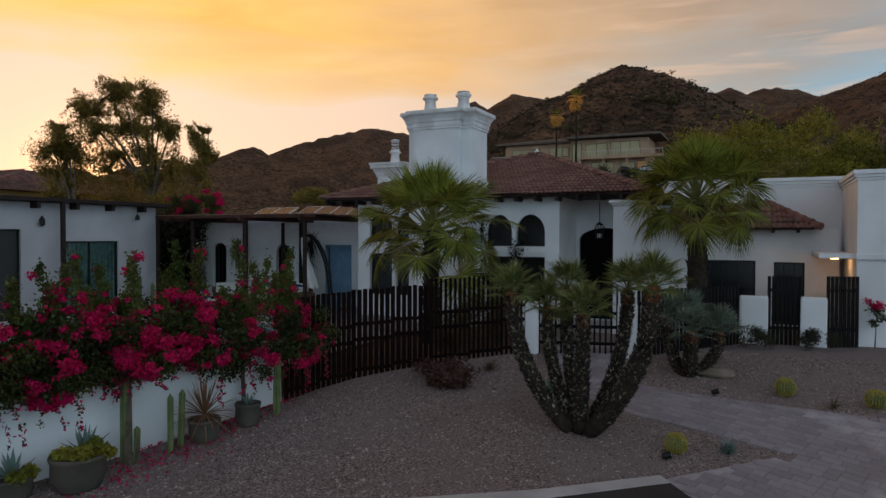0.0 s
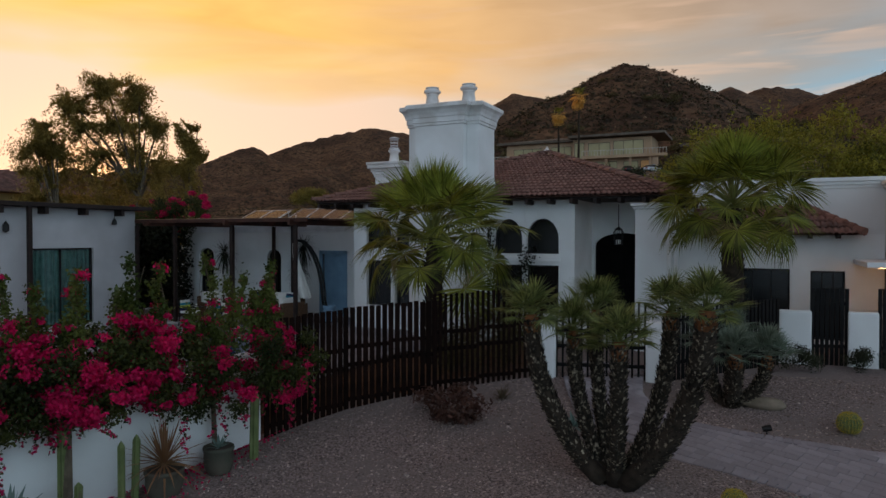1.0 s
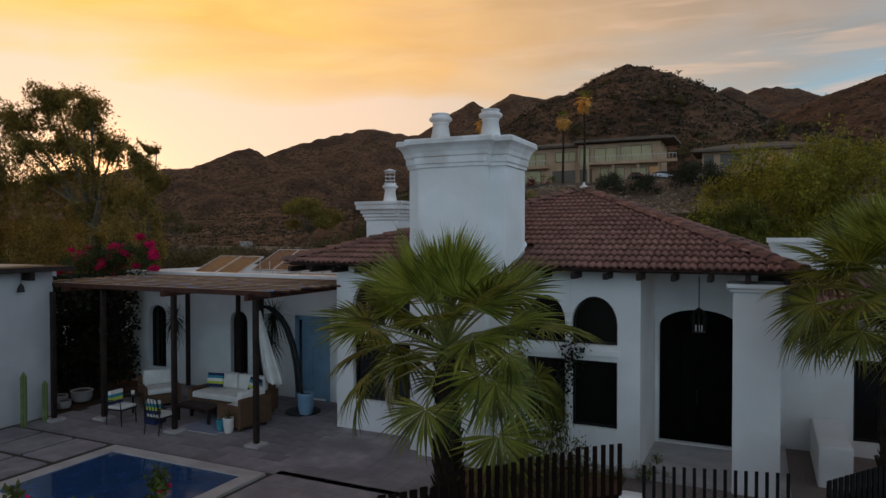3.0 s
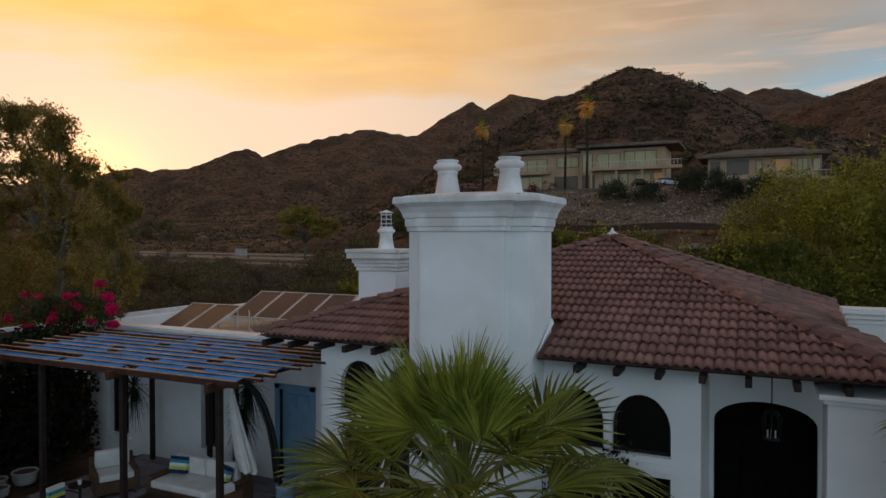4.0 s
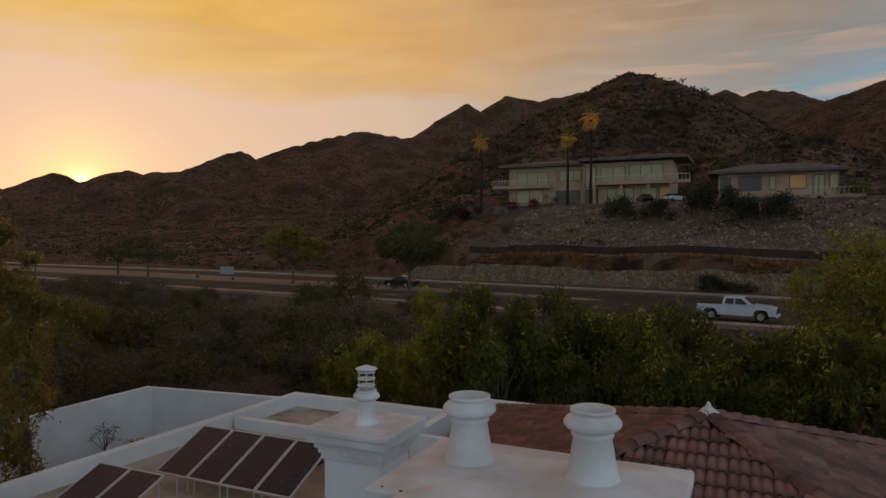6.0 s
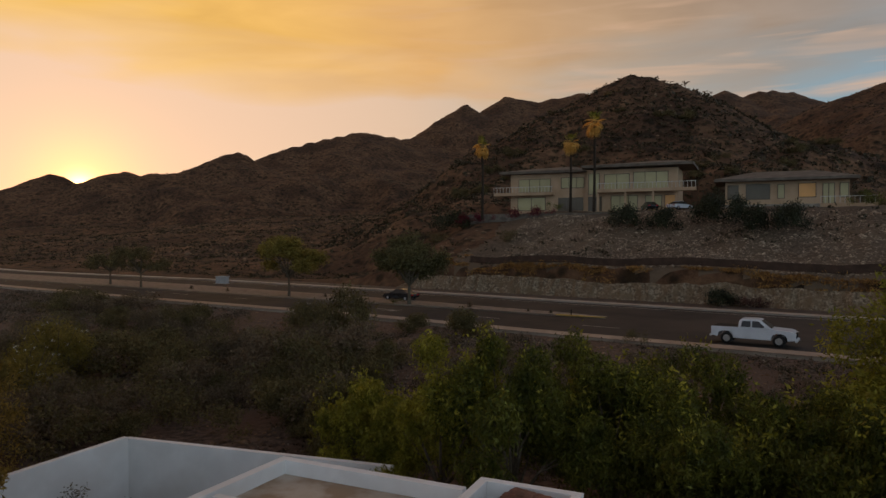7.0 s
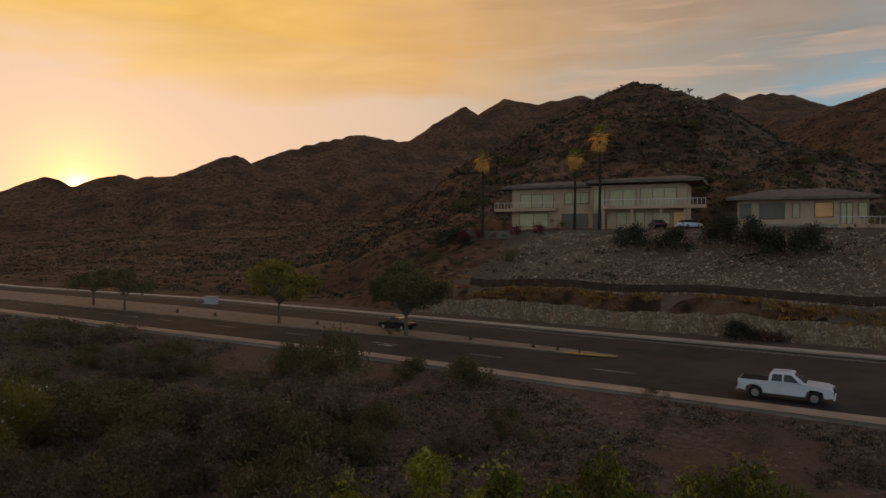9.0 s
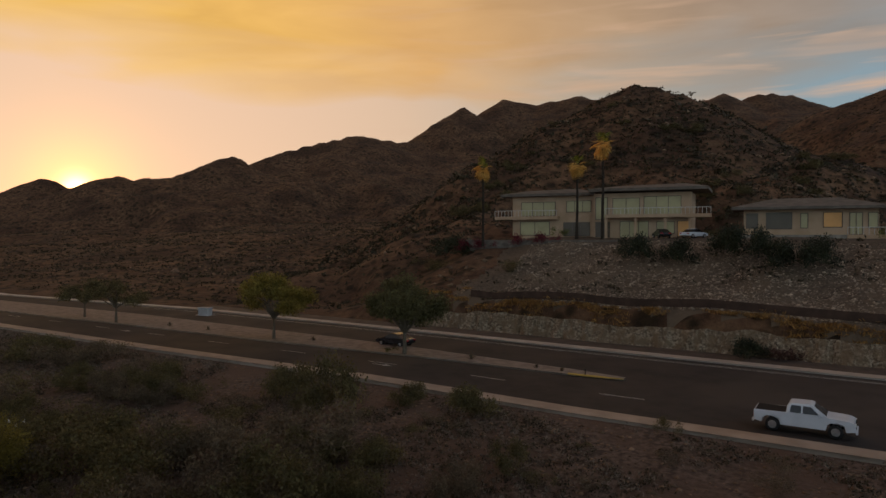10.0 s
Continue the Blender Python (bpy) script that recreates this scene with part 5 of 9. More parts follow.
def patio():
    base = link("patio", boxed(-21.0, -9.6, 11.0, 22.95, -0.35, -0.012), SOIL)
    structure(base, "stone-paved courtyard patio")
    rng = random.Random(8)
    me = []
    for w, h in ((0.594, 0.594), (0.594, 0.394), (0.394, 0.394)):
        m = bpy.data.meshes.new("flagstone")
        b2 = boxed(-w / 2, w / 2, -h / 2, h / 2, -0.03, 0.0, 0.007)
        b2.to_mesh(m)
        b2.free()
        m.materials.append(PATIO)
        me.append(m)
    n = 0
    y = 17.5
    row = 0
    while y < 22.9:
        h, k = ((0.6, 0), (0.4, 1))[row % 2]
        x = -20.9 + (0.2 if row % 2 else 0.0)
        while x < -13.4:
            ob = new("flagstone", me[k])
            ob.parent = base
            ob.location = (x + 0.3, y + h / 2, rng.uniform(0.0, 0.004))
            x += 0.6
        y += h
        row += 1
    # the plainer rest of the paving
    bm = B()
    for x0, x1, y0, y1 in ((-13.4, -9.7, 17.5, 20.85), (-12.55, -9.7, 11.1, 17.45), (-20.95, -12.6, 11.1, 13.9)):
        xx = x0
        while xx < x1 - 0.1:
            yy = y0
            while yy < y1 - 0.1:
                if xx + 0.6 < np.interp(yy, [p[1] for p in FENCE], [p[0] for p in FENCE]) - 0.15:
                    box(bm, xx + 0.004, xx + 0.596, yy + 0.004, yy + 0.596, -0.02, 0.0)
                yy += 0.6
            xx += 0.6
    ob = part("flagstones", bm, PATIO, base)
    ob["kind"] = "stuff"
    # large slabs with planted joints
    for i in range(3):
        for j in range(2):
            xa, ya = -20.75 + i * 1.18, 14.6 + j * 1.45
            part("slab", boxed(xa, xa + 1.05, ya, ya + 1.30, -0.02, 0.02, 0.01), PATIO, base)
    pool = thing("pool", "small dark blue plunge pool with pale stone coping", "pool")
    part("water", boxed(-16.7, -13.0, 14.4, 17.0, -0.3, 0.024), POOLBLUE, pool)
    for x0, x1, y0, y1 in ((-17.05, -16.7, 14.05, 17.35), (-13.0, -12.65, 14.05, 17.35), (-16.7, -13.0, 14.05, 14.4), (-16.7, -13.0, 17.0, 17.35)):
        part("coping", boxed(x0, x1, y0, y1, -0.25, 0.05, 0.012), CONCRETE, pool)


patio()

# ---------------------------------------------------------------- pergola
pergola = thing("pergola", "dark wooden pergola with slats and blue shade cloth strips", "pergola")
POSTS = [(-14.10, 18.75), (-16.73, 18.8), (-19.34, 18.85), (-20.43, 18.2), (-14.25, 22.6), (-17.2, 22.6), (-18.2, 22.7), (-20.2, 22.6)]
for x, y in POSTS:
    p = part("post", boxed(x - 0.055, x + 0.055, y - 0.055, y + 0.055, 0.06, 3.41, 0.01), DARKWOOD, pergola)
    if y < 19:
        part("post_base", boxed(x - 0.20, x + 0.20, y - 0.20, y + 0.20, 0.0, 0.07, 0.015), CONCRETE, p, "pale stone post base")
for x in (-14.10, -16.73, -20.35):
    bm = boxed(x - 0.05, x + 0.05, 18.42, 22.80, 3.40, 3.57, 0.012)
    part("beam", bm, REDWOOD, pergola)
for k in range(11):
    y = 18.62 + k * 0.385
    z = 3.62
    xr = -13.30 - (0.25 if k % 3 == 0 else 0.0) + (0.35 if k > 5 else 0)
    drop = 0.12 if k == 0 else 0.048
    sl = part("pergola_slat", boxed(-21.9 + 0.12 * (k % 2), xr, y - 0.038, y + 0.038, z - drop, z, 0.006), REDWOOD, pergola)
    # a paler strip paints the light that grazes each slat's top
    part("weathered_top", boxed(-21.88 + 0.12 * (k % 2), xr - 0.02, y - 0.036, y + 0.036, z + 0.001, z + 0.013), SUNLITWOOD, sl, "tan strip painting sunlight along the slat top")
rng = random.Random(21)
for k in range(10):
    y0 = 18.62 + k * 0.385 + 0.04
    x = -21.0
    while x < -14.2:
        ln = rng.uniform(1.8, 4.2)
        if rng.random() < 0.86 and x < -14.9 and not (k > 7 and rng.random() < 0.3):
            bm = B()
            x1 = min(x + ln, -13.7)
            nn = 6
            rows = []
            for i in range(nn + 1):
                xx = x + (x1 - x) * i / nn
                sag = 0.018 * math.sin(math.pi * i / nn) + rng.uniform(0, 0.01)
                rows.append([bm.verts.new((xx, yy, 3.618 - dz - sag)) for yy, dz in ((y0, 0.0), (y0 + 0.16, 0.022), (y0 + 0.305, 0.0))])
            for r0, r1 in zip(rows, rows[1:]):
                for i in range(2):
                    bm.faces.new((r0[i], r1[i], r1[i + 1], r0[i + 1]))
            part("shade_cloth", bm, SHADECLOTH, pergola, "torn blue shade cloth strip")
        x += ln + rng.uniform(0.1, 0.5)

# ---------------------------------------------------------------- left building
casita = thing("guest_house", "pale plastered flat-roofed guest house with timber eave", "house")
cm = Matrix.Translation((-21.0, 0, 0)) @ Matrix.Rotation(radians(90), 4, "Z")
op_c = (14.75, 16.95, 0.20, 2.66, 0)
op_c2 = (11.2, 13.4, 0.2, 3.05, 0)
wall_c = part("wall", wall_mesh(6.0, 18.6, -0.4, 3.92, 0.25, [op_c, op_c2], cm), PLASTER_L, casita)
for op in (op_c, op_c2):
    w = window(cm, op, 0.08, wall_c, mull=1, glass=glass_mat("curtained_glass", (0.03, 0.035, 0.035), 0.06) if op is op_c2 else CLEARGLASS)
bm = B()
rows = []
for k in range(140):
    y = 14.78 + k * 2.15 / 139
    x = -21.16 + 0.028 * math.sin(k * 0.62 + 0.8 * math.sin(k * 0.11)) + 0.008 * math.sin(k * 1.7)
    rows.append([bm.verts.new((x, y, z)) for z in (0.22, 1.4, 2.64)])
for r0, r1 in zip(rows, rows[1:]):
    for i in range(2):
        bm.faces.new((r0[i], r1[i], r1[i + 1], r0[i + 1]))
part("curtain", bm, CURTAIN, wall_c, "pale green pleated curtain behind the glass", True)
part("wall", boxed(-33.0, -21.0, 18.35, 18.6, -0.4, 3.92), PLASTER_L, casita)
part("roof", boxed(-33.5, -20.55, 5.5, 18.95, 3.94, 4.07, 0.01), DARKWOOD, casita, "flat roof with dark timber edge")
part("roof_coating", boxed(-33.2, -21.2, 5.9, 18.5, 4.074, 4.09), ROOFCOAT, casita)
y = 7.0
while y < 18.9:
    part("beam_end", boxed(-21.0, -20.62, y - 0.06, y + 0.06, 3.72, 3.93, 0.01), DARKWOOD, casita)
    y += 1.35
for y in (8.9, 14.55):
    part("post", boxed(-20.69, -20.57, y - 0.06, y + 0.06, -0.05, 3.93, 0.01), DARKWOOD, casita, "slim dark eave post")
wl = thing("wall_lantern", "small dark wall lantern on the guest house", "lamp")
part("lantern_body", lathe(B(), [(0.03, 0), (0.09, 0.05), (0.09, 0.22), (0.05, 0.28), (0.01, 0.34)], 10, (-20.86, 14.0, 3.15)), BLACKMETAL, wl)
bell = thing("wind_bell", "small round bell hanging below the eave", "bell")
part("bell_body", lathe(B(), [(0.02, 0.2), (0.07, 0.12), (0.09, 0.0), (0.08, -0.02)][::-1], 12, (-20.8, 17.6, 3.45)), BLACKMETAL, bell)
part("cord", tube(B(), [(-20.8, 17.6, 3.64), (-20.8, 17.6, 3.93)], 0.008, 5), BLACKMETAL, bell)
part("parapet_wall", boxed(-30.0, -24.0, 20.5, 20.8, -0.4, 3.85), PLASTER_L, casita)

# ---------------------------------------------------------------- solar panels and roof clutter


def solar_row(x0, n, y0, z0, tilt, w=0.98, ln=1.75):
    for k in range(n):
        p = thing("solar_panel", "dark solar panel with aluminium frame on a tilted rack", "solar panel", "solar panels on the flat roof")
        m = Matrix.Translation((x0 + k * (w + 0.02), y0, z0)) @ Matrix.Rotation(tilt, 4, "X")
        bm = boxed(0.02, w - 0.02, 0.02, ln - 0.02, 0.0, 0.032)
        bm.transform(m)
        face_ = part("cell_sheet", bm, PANEL, p)
        bm = B()
        for a, b, c, d in ((0, w, 0, 0.035), (0, w, ln - 0.035, ln), (0, 0.035, 0.035, ln - 0.035), (w - 0.035, w, 0.035, ln - 0.035)):
            box(bm, a, b, c, d, -0.01, 0.042)
        bm.transform(m)
        part("frame", bm, ALU, p)
        bm = B()
        for i in range(1, 6):
            box(bm, w * i / 6 - 0.003, w * i / 6 + 0.003, 0.035, ln - 0.035, 0.0325, 0.0345)
        for i in range(1, 10):
            box(bm, 0.035, w - 0.035, ln * i / 10 - 0.003, ln * i / 10 + 0.003, 0.0325, 0.034)
        bm.transform(m)
        part("cell_grid", bm, bpy.data.materials.get("cell_line") or mat("cell_line", (0.06, 0.055, 0.06), (0.08, 0.075, 0.08), 2, 0.4, 0), p)["kind"] = "stuff"
        for yy in (0.15, ln - 0.1):
            q = m @ Vector((0.1, yy, 0))
            part("leg", tube(B(), [q, (q.x, q.y, 3.24)], 0.02, 6), ALU, p)
            q = m @ Vector((w - 0.1, yy, 0))
            part("leg", tube(B(), [q, (q.x, q.y, 3.24)], 0.02, 6), ALU, p)


solar_row(-21.15, 2, 23.45, 3.48, radians(22))
solar_row(-20.75, 4, 26.25, 3.60, radians(24))
PIPE_A = [(-19.28, 25.5, 3.98), (-19.28, 25.5, 3.42), (-19.22, 25.54, 3.31), (-19.0, 25.68, 3.29), (-18.44, 26.02, 3.29), (-17.7, 26.5, 3.29)]
PIPE_B = [(-19.8, 24.03, 3.27), (-18.53, 24.03, 3.28), (-17.41, 24.19, 3.27), (-17.07, 24.85, 3.28), (-16.53, 25.32, 3.27), (-16.2, 25.7, 3.28)]
cond = thing("conduit", "bent grey metal conduit on the flat roof", "pipe")
part("pipe", tube(B(), PIPE_A, 0.018, 8), ALU, cond)
part("pipe", tube(B(), PIPE_B, 0.016, 8), BLACKMETAL, cond)
part("pipe", tube(B(), [(-23.0, 23.3, 3.75), (-22.75, 23.5, 3.82), (-22.45, 23.6, 3.60), (-22.2, 23.6, 3.29), (-21.5, 23.5, 3.29)], 0.016, 8), ALU, cond)
tank = thing("roof_vent", "round dark roof vent with pale lid", "vent")
part("drum", lathe(B(), [(0.32, 0), (0.32, 0.42)], 20, (-18.4, 29.3, 3.24)), BLACKMETAL, tank)
part("lid", lathe(B(), [(0.36, 0), (0.36, 0.05), (0.2, 0.09)], 20, (-18.4, 29.3, 3.665)), ROOFCOAT, tank)
vent2 = thing("roof_vent", "white mushroom roof vent with a cowl", "vent")
part("drum", lathe(B(), [(0.18, 0), (0.18, 0.45)], 16, (-17.4, 29.6, 3.24)), FLASH, vent2)
part("lid", lathe(B(), [(0.34, 0), (0.36, 0.04), (0.22, 0.14), (0.04, 0.18)], 16, (-17.4, 29.6, 3.69)), FLASH, vent2)

# back yard wall
yw = B()
box(yw, -32.1, -20.5, 36.2, 36.45, -0.4, 2.55, 0.02)
yw.transform(Matrix.Translation((-32, 36.2, 0)) @ Matrix.Rotation(radians(7.5), 4, "Z") @ Matrix.Translation((32, -36.2, 0)))
structure(link("wall_yard", yw, PLASTER), "white plastered back yard wall")
structure(link("wall_yard", boxed(-32.2, -31.95, 22.0, 36.2, -0.4, 2.62, 0.02), PLASTER), "white plastered side yard wall")
planter = thing("planter", "white block planter with yellow-green shrubs", "planter")
part("tub", boxed(-30.4, -28.4, 33.2, 34.4, -0.2, 0.65, 0.03), PLASTER, planter)

# ---------------------------------------------------------------- palms


def fan_mesh(name, blades, petiole, radius, fold, droop, seed, material, spread=110, petiole_r=0.016, joined=0.56, stalk=None, arch=0.10, slack=1.0):
    """One fan-shaped palm frond: an arched stalk along +x, then a pleated fan whose blades part towards their tips."""
    rng = np.random.default_rng(seed)
    v, f, slot = [], [], []
    n = 5
    for i in range(n + 1):
        u = i / n
        c = np.array([petiole * u, 0, arch * petiole * math.sin(u * math.pi * 0.7)])
        r = petiole_r * (1.6 - 0.8 * u)
        for k in range(3):
            a = k / 3 * math.tau
            v.append(c + np.array([0, math.cos(a) * r, math.sin(a) * r]))
    for i in range(n):
        for k in range(3):
            a, b = i * 3 + k, i * 3 + (k + 1) % 3
            f.append((a, b, b + 3, a + 3))
            slot.append(1)
    hub = np.array([petiole, 0, arch * petiole * math.sin(0.7 * math.pi)])
    cf, sf = math.cos(math.radians(fold)), math.sin(math.radians(fold))
    e1, e2, e3 = np.array([cf, 0, -sf]), np.array([0, 1.0, 0]), np.array([sf, 0, cf])
    down = np.array([0, 0, -1.0])
    step = 2 * math.radians(spread) / blades
    for k in range(blades):
        t = -1 + 2 * (k + 0.5) / blades
        a = math.radians(t * spread) + rng.uniform(-0.25, 0.25) * step
        ln = radius * (1 - 0.24 * t * t) * rng.uniform(0.90, 1.06)
        d = e1 * math.cos(a) + e2 * math.sin(a)
        s = -e1 * math.sin(a) + e2 * math.cos(a)
        dr = droop * rng.uniform(0.5, 1.5)
        sway = rng.uniform(-0.05, 0.05)
        i0 = len(v)
        for u, w in ((0.03, 1.0), (0.30, 1.0), (joined, 1.0), (0.5 + joined / 2, 0.56), (1.0, 0.04)):
            c = hub + d * ln * u + e3 * (0.07 * radius * math.sin(u * 2.2) * (1 - 1.6 * t * t)) + down * (dr * ln * max(0.0, u - 0.35) ** 2) + s * (sway * ln * u * u)
            hw = math.tan(step / 2) * ln * min(u, joined) * w * slack
            v += [c - s * hw, c + e3 * hw * 0.55, c + s * hw]
        for q in range(4):
            j = i0 + 3 * q
            f += [(j, j + 1, j + 4, j + 3), (j + 1, j + 2, j + 5, j + 4)]
            slot += [0, 0]
    me = bpy.data.meshes.new(name)
    me.from_pydata([tuple(p) for p in v], [], f)
    me.materials.append(material)
    me.materials.append(stalk or material)
    me.polygons.foreach_set("material_index", slot)
    return me


FAN_YOUNG = [fan_mesh("frond", 30, 0.80 + 0.10 * i, 0.98, -4 + 5 * i, 0.04 + 0.04 * i, 63 + i, PALM_Y, 58 + 18 * i, 0.016, 0.56, PALM_STALK, 0.03, 0.95) for i in range(3)]
FAN_BIG = [fan_mesh("frond", 34, 1.20 + 0.08 * i, 0.88, 0 + 7 * i, 0.12 + 0.10 * i, 3 + i, PALM, 118, 0.017, 0.52, PALM_STALK, 0.10, 1.0) for i in range(4)]
FAN_LOW = [fan_mesh("frond", 34, 1.40, 0.84, 14 + 15 * i, 0.26 + 0.12 * i, 73 + i, PALM, 122, 0.017, 0.50, PALM_STALK, 0.20, 1.0) for i in range(3)]
FAN_DRY = [fan_mesh("frond", 26, 1.05, 0.72, 75, 0.9, 13 + i, PALM_DRY, 110, 0.016, 0.40, None, 0.05, 0.7) for i in range(2)]
FAN_GOLD = [fan_mesh("frond", 26, 0.9, 1.0, 30 + 25 * i, 0.8, 53 + i, LEAF_F, 110, 0.02, 0.5) for i in range(2)]
FAN_SMALL = [fan_mesh("frond", 20, 0.36, 0.37, -6 + 14 * i, 0.05 + 0.10 * i, 23 + i, PALM_S, 112, 0.008, 0.42, None, 0.05, 0.85) for i in range(3)]
FAN_BLUE = [fan_mesh("frond", 20, 0.36, 0.37, -6 + 14 * i, 0.05 + 0.10 * i, 33 + i, PALM_BLUE, 112, 0.008, 0.42, None, 0.05, 0.85) for i in range(3)]


def place_frond(me, top, az, elev, parent, roll=0.0, scale=1.0, lift=0.0):
    ob = new("frond", me)
    ob.parent = parent
    ob.matrix_basis = (Matrix.Translation(Vector(top) + Vector((0, 0, lift))) @ Matrix.Rotation(az, 4, "Z") @ Matrix.Rotation(-elev, 4, "Y")
                       @ Matrix.Rotation(roll, 4, "X") @ Matrix.Scale(scale, 4))
    return ob


def boots(bm, pts, radii, n, size, rng, out=0.6):
    """Old leaf bases set spirally on a trunk: small upturned wedges."""
    seg = len(pts) - 1
    for k in range(n):
        u = k / n * seg
        i = min(int(u), seg - 1)
        p = Vector(pts[i]).lerp(Vector(pts[i + 1]), u - i)
        r = radii[i] + (radii[i + 1] - radii[i]) * (u - i)
        d = (Vector(pts[i + 1]) - Vector(pts[i])).normalized()
        ref = Vector((0, 0, 1)) if abs(d.z) < 0.95 else Vector((1, 0, 0))
        a = d.cross(ref).normalized()
        b = d.cross(a)
        ang = k * 2.399963 + rng.uniform(-0.25, 0.25)
        nrm = a * math.cos(ang) + b * math.sin(ang)
        tng = d.cross(nrm)
        s = size * rng.uniform(0.7, 1.3)
        base = p + nrm * r * 0.85
        tip = base + nrm * s * out + d * s * rng.uniform(0.8, 1.4)
        w = tng * s * 0.36
        q = [bm.verts.new(base - w - d * s * 0.35), bm.verts.new(base + w - d * s * 0.35), bm.verts.new(tip + w * 0.55), bm.verts.new(tip - w * 0.55), bm.verts.new(base + d * s * 0.35)]
        bm.faces.new((q[0], q[1], q[2], q[3]))
        bm.faces.new((q[1], q[4], q[2]))
        bm.faces.new((q[4], q[0], q[3]))
        bm.faces.new((q[3], q[2], q[4]))


def tall_palm(x, y, z0, ztop, seed, label, fronds=46, r=0.24, scale=1.0):
    rng = random.Random(seed)
    palm = thing("fan_palm", label, "palm tree")
    pts = [(x, y, z0 - 0.1), (x + 0.03, y, z0 + 0.5), (x + 0.02, y, (z0 + ztop) / 2), (x, y, ztop)]
    rad = [r * 1.25, r * 1.05, r, r * 0.85]
    part("trunk", tube(B(), pts, rad, 14), BARK, palm, "rough brown trunk", True)
    bm = B()
    boots(bm, pts, rad, 150, 0.17, rng)
    part("stub_cover", bm, BARK, palm, "stubs of cut fronds")
    top = (x, y, ztop)
    for k in range(fronds):
        u = (k + 0.5) / fronds
        elev = radians(88 - 128 * u ** 1.12 + rng.uniform(-10, 10))
        az = k * 2.399963 + rng.uniform(-0.3, 0.3)
        if u < 0.40:
            me = FAN_YOUNG[min(2, int(u * 7.5))]
        elif u < 0.70:
            me = FAN_BIG[min(3, int((u - 0.40) * 13.3))]
        else:
            me = FAN_LOW[k % 3]
            if u > 0.86 and rng.random() < 0.5:
                me = FAN_DRY[k % 2]
        place_frond(me, top, az, elev, palm, rng.uniform(-0.8, 0.8), scale * rng.uniform(0.84, 1.08), 0.28 * (1 - u))
    return palm


tall_palm(-8.3, 16.75, -0.1, 2.84, 5, "tall green fan palm behind the slat fence", 62, 0.22, 1.10)
tall_palm(-1.56, 19.3, -0.1, 3.70, 9, "tall bushy fan palm beside the entry", 74, 0.26, 0.94)


def clump_palm(base, trunks, seed, label, fans, head=20):
    """A clump of short spiny palms, whose curved trunks rise from one base."""
    palm = thing("clump_palm", label, "palm tree")
    rng = random.Random(seed)
    for i, (tx, ty, tz, r) in enumerate(trunks):
        b = Vector(base) + Vector(((tx - base[0]) * 0.12, (ty - base[1]) * 0.12, 0))
        t = Vector((tx, ty, tz))
        pts = []
        for k in range(9):
            u = k / 8
            h = u
            side_ = 1 - (1 - u) ** 1.9
            p = Vector((b.x + (t.x - b.x) * side_, b.y + (t.y - b.y) * side_, b.z + (t.z - b.z) * u ** 1.12))
            pts.append(p)
        rad = [r * (1.05 - 0.15 * k / 8) for k in range(9)]
        stem_ = part("trunk", tube(B(), pts, [q * 1.16 for q in rad], 10), BARK, palm, "dark curved trunk", True)
        bm = B()
        boots(bm, pts[1:], [q * 1.16 for q in rad[1:]], int(250 * (tz - base[2])), 0.060, rng, 0.85)
        part("stub_cover", bm, BOOT, stem_, "pale pointed stubs of old fronds")
        d = (pts[-1] - pts[-2]).normalized()
        part("fibre_neck", tube(B(), [pts[-1] - d * 0.20, pts[-1] - d * 0.06, pts[-1] + d * 0.08], [r * 1.05, r * 1.14, r * 0.75], 10), FIBRE, stem_, "orange brown fibre below the crown", True)
        for k in range(head):
            u = (k + 0.5) / head
            elev = radians(88 - 100 * u ** 1.10 + rng.uniform(-9, 9))
            az = k * 2.399963 + rng.uniform(-0.3, 0.3) + i
            place_frond(rng.choice(fans), pts[-1] + d * 0.06, az, elev, palm, rng.uniform(-0.5, 0.5), rng.uniform(0.74, 1.0))


clump_palm((-2.85, 11.65, -0.55), [(-4.10, 11.6, 1.78, 0.115), (-3.58, 12.1, 1.50, 0.085), (-3.32, 12.5, 1.80, 0.08), (-2.74, 11.4, 1.48, 0.10), (-2.13, 12.2, 1.86, 0.095), (-1.58, 11.4, 1.98, 0.135)], 3,
           "clump of spiny multi-trunk fan palms rising from gravel", FAN_SMALL, 30)
clump_palm((-1.48, 15.9, -0.28), [(-1.35, 15.7, 0.72, 0.13), (-0.80, 16.0, 0.70, 0.10), (-1.95, 16.2, 0.92, 0.10), (-1.45, 16.4, 1.05, 0.09)], 6,
           "silvery clump of short fan palms by the path", FAN_BLUE, 28)

# ---------------------------------------------------------------- shrubs and trees


def blob_points(rng, n, centres, radii, squash=0.8, hollow=0.55):
    """Leaf positions in soft shells round several centres."""
    centres, radii = np.asarray(centres, float), np.asarray(radii, float)
    w = radii ** 2
    idx = rng.choice(len(centres), n, p=w / w.sum())
    d = rng.normal(size=(n, 3))
    d /= np.linalg.norm(d, axis=1, keepdims=True)
    r = radii[idx] * (hollow + (1 - hollow) * rng.random(n)) * (1 + 0.10 * np.clip(rng.normal(size=n), -1.5, 1.5))
    p = centres[idx] + d * r[:, None] * np.array([1, 1, squash])
    return p


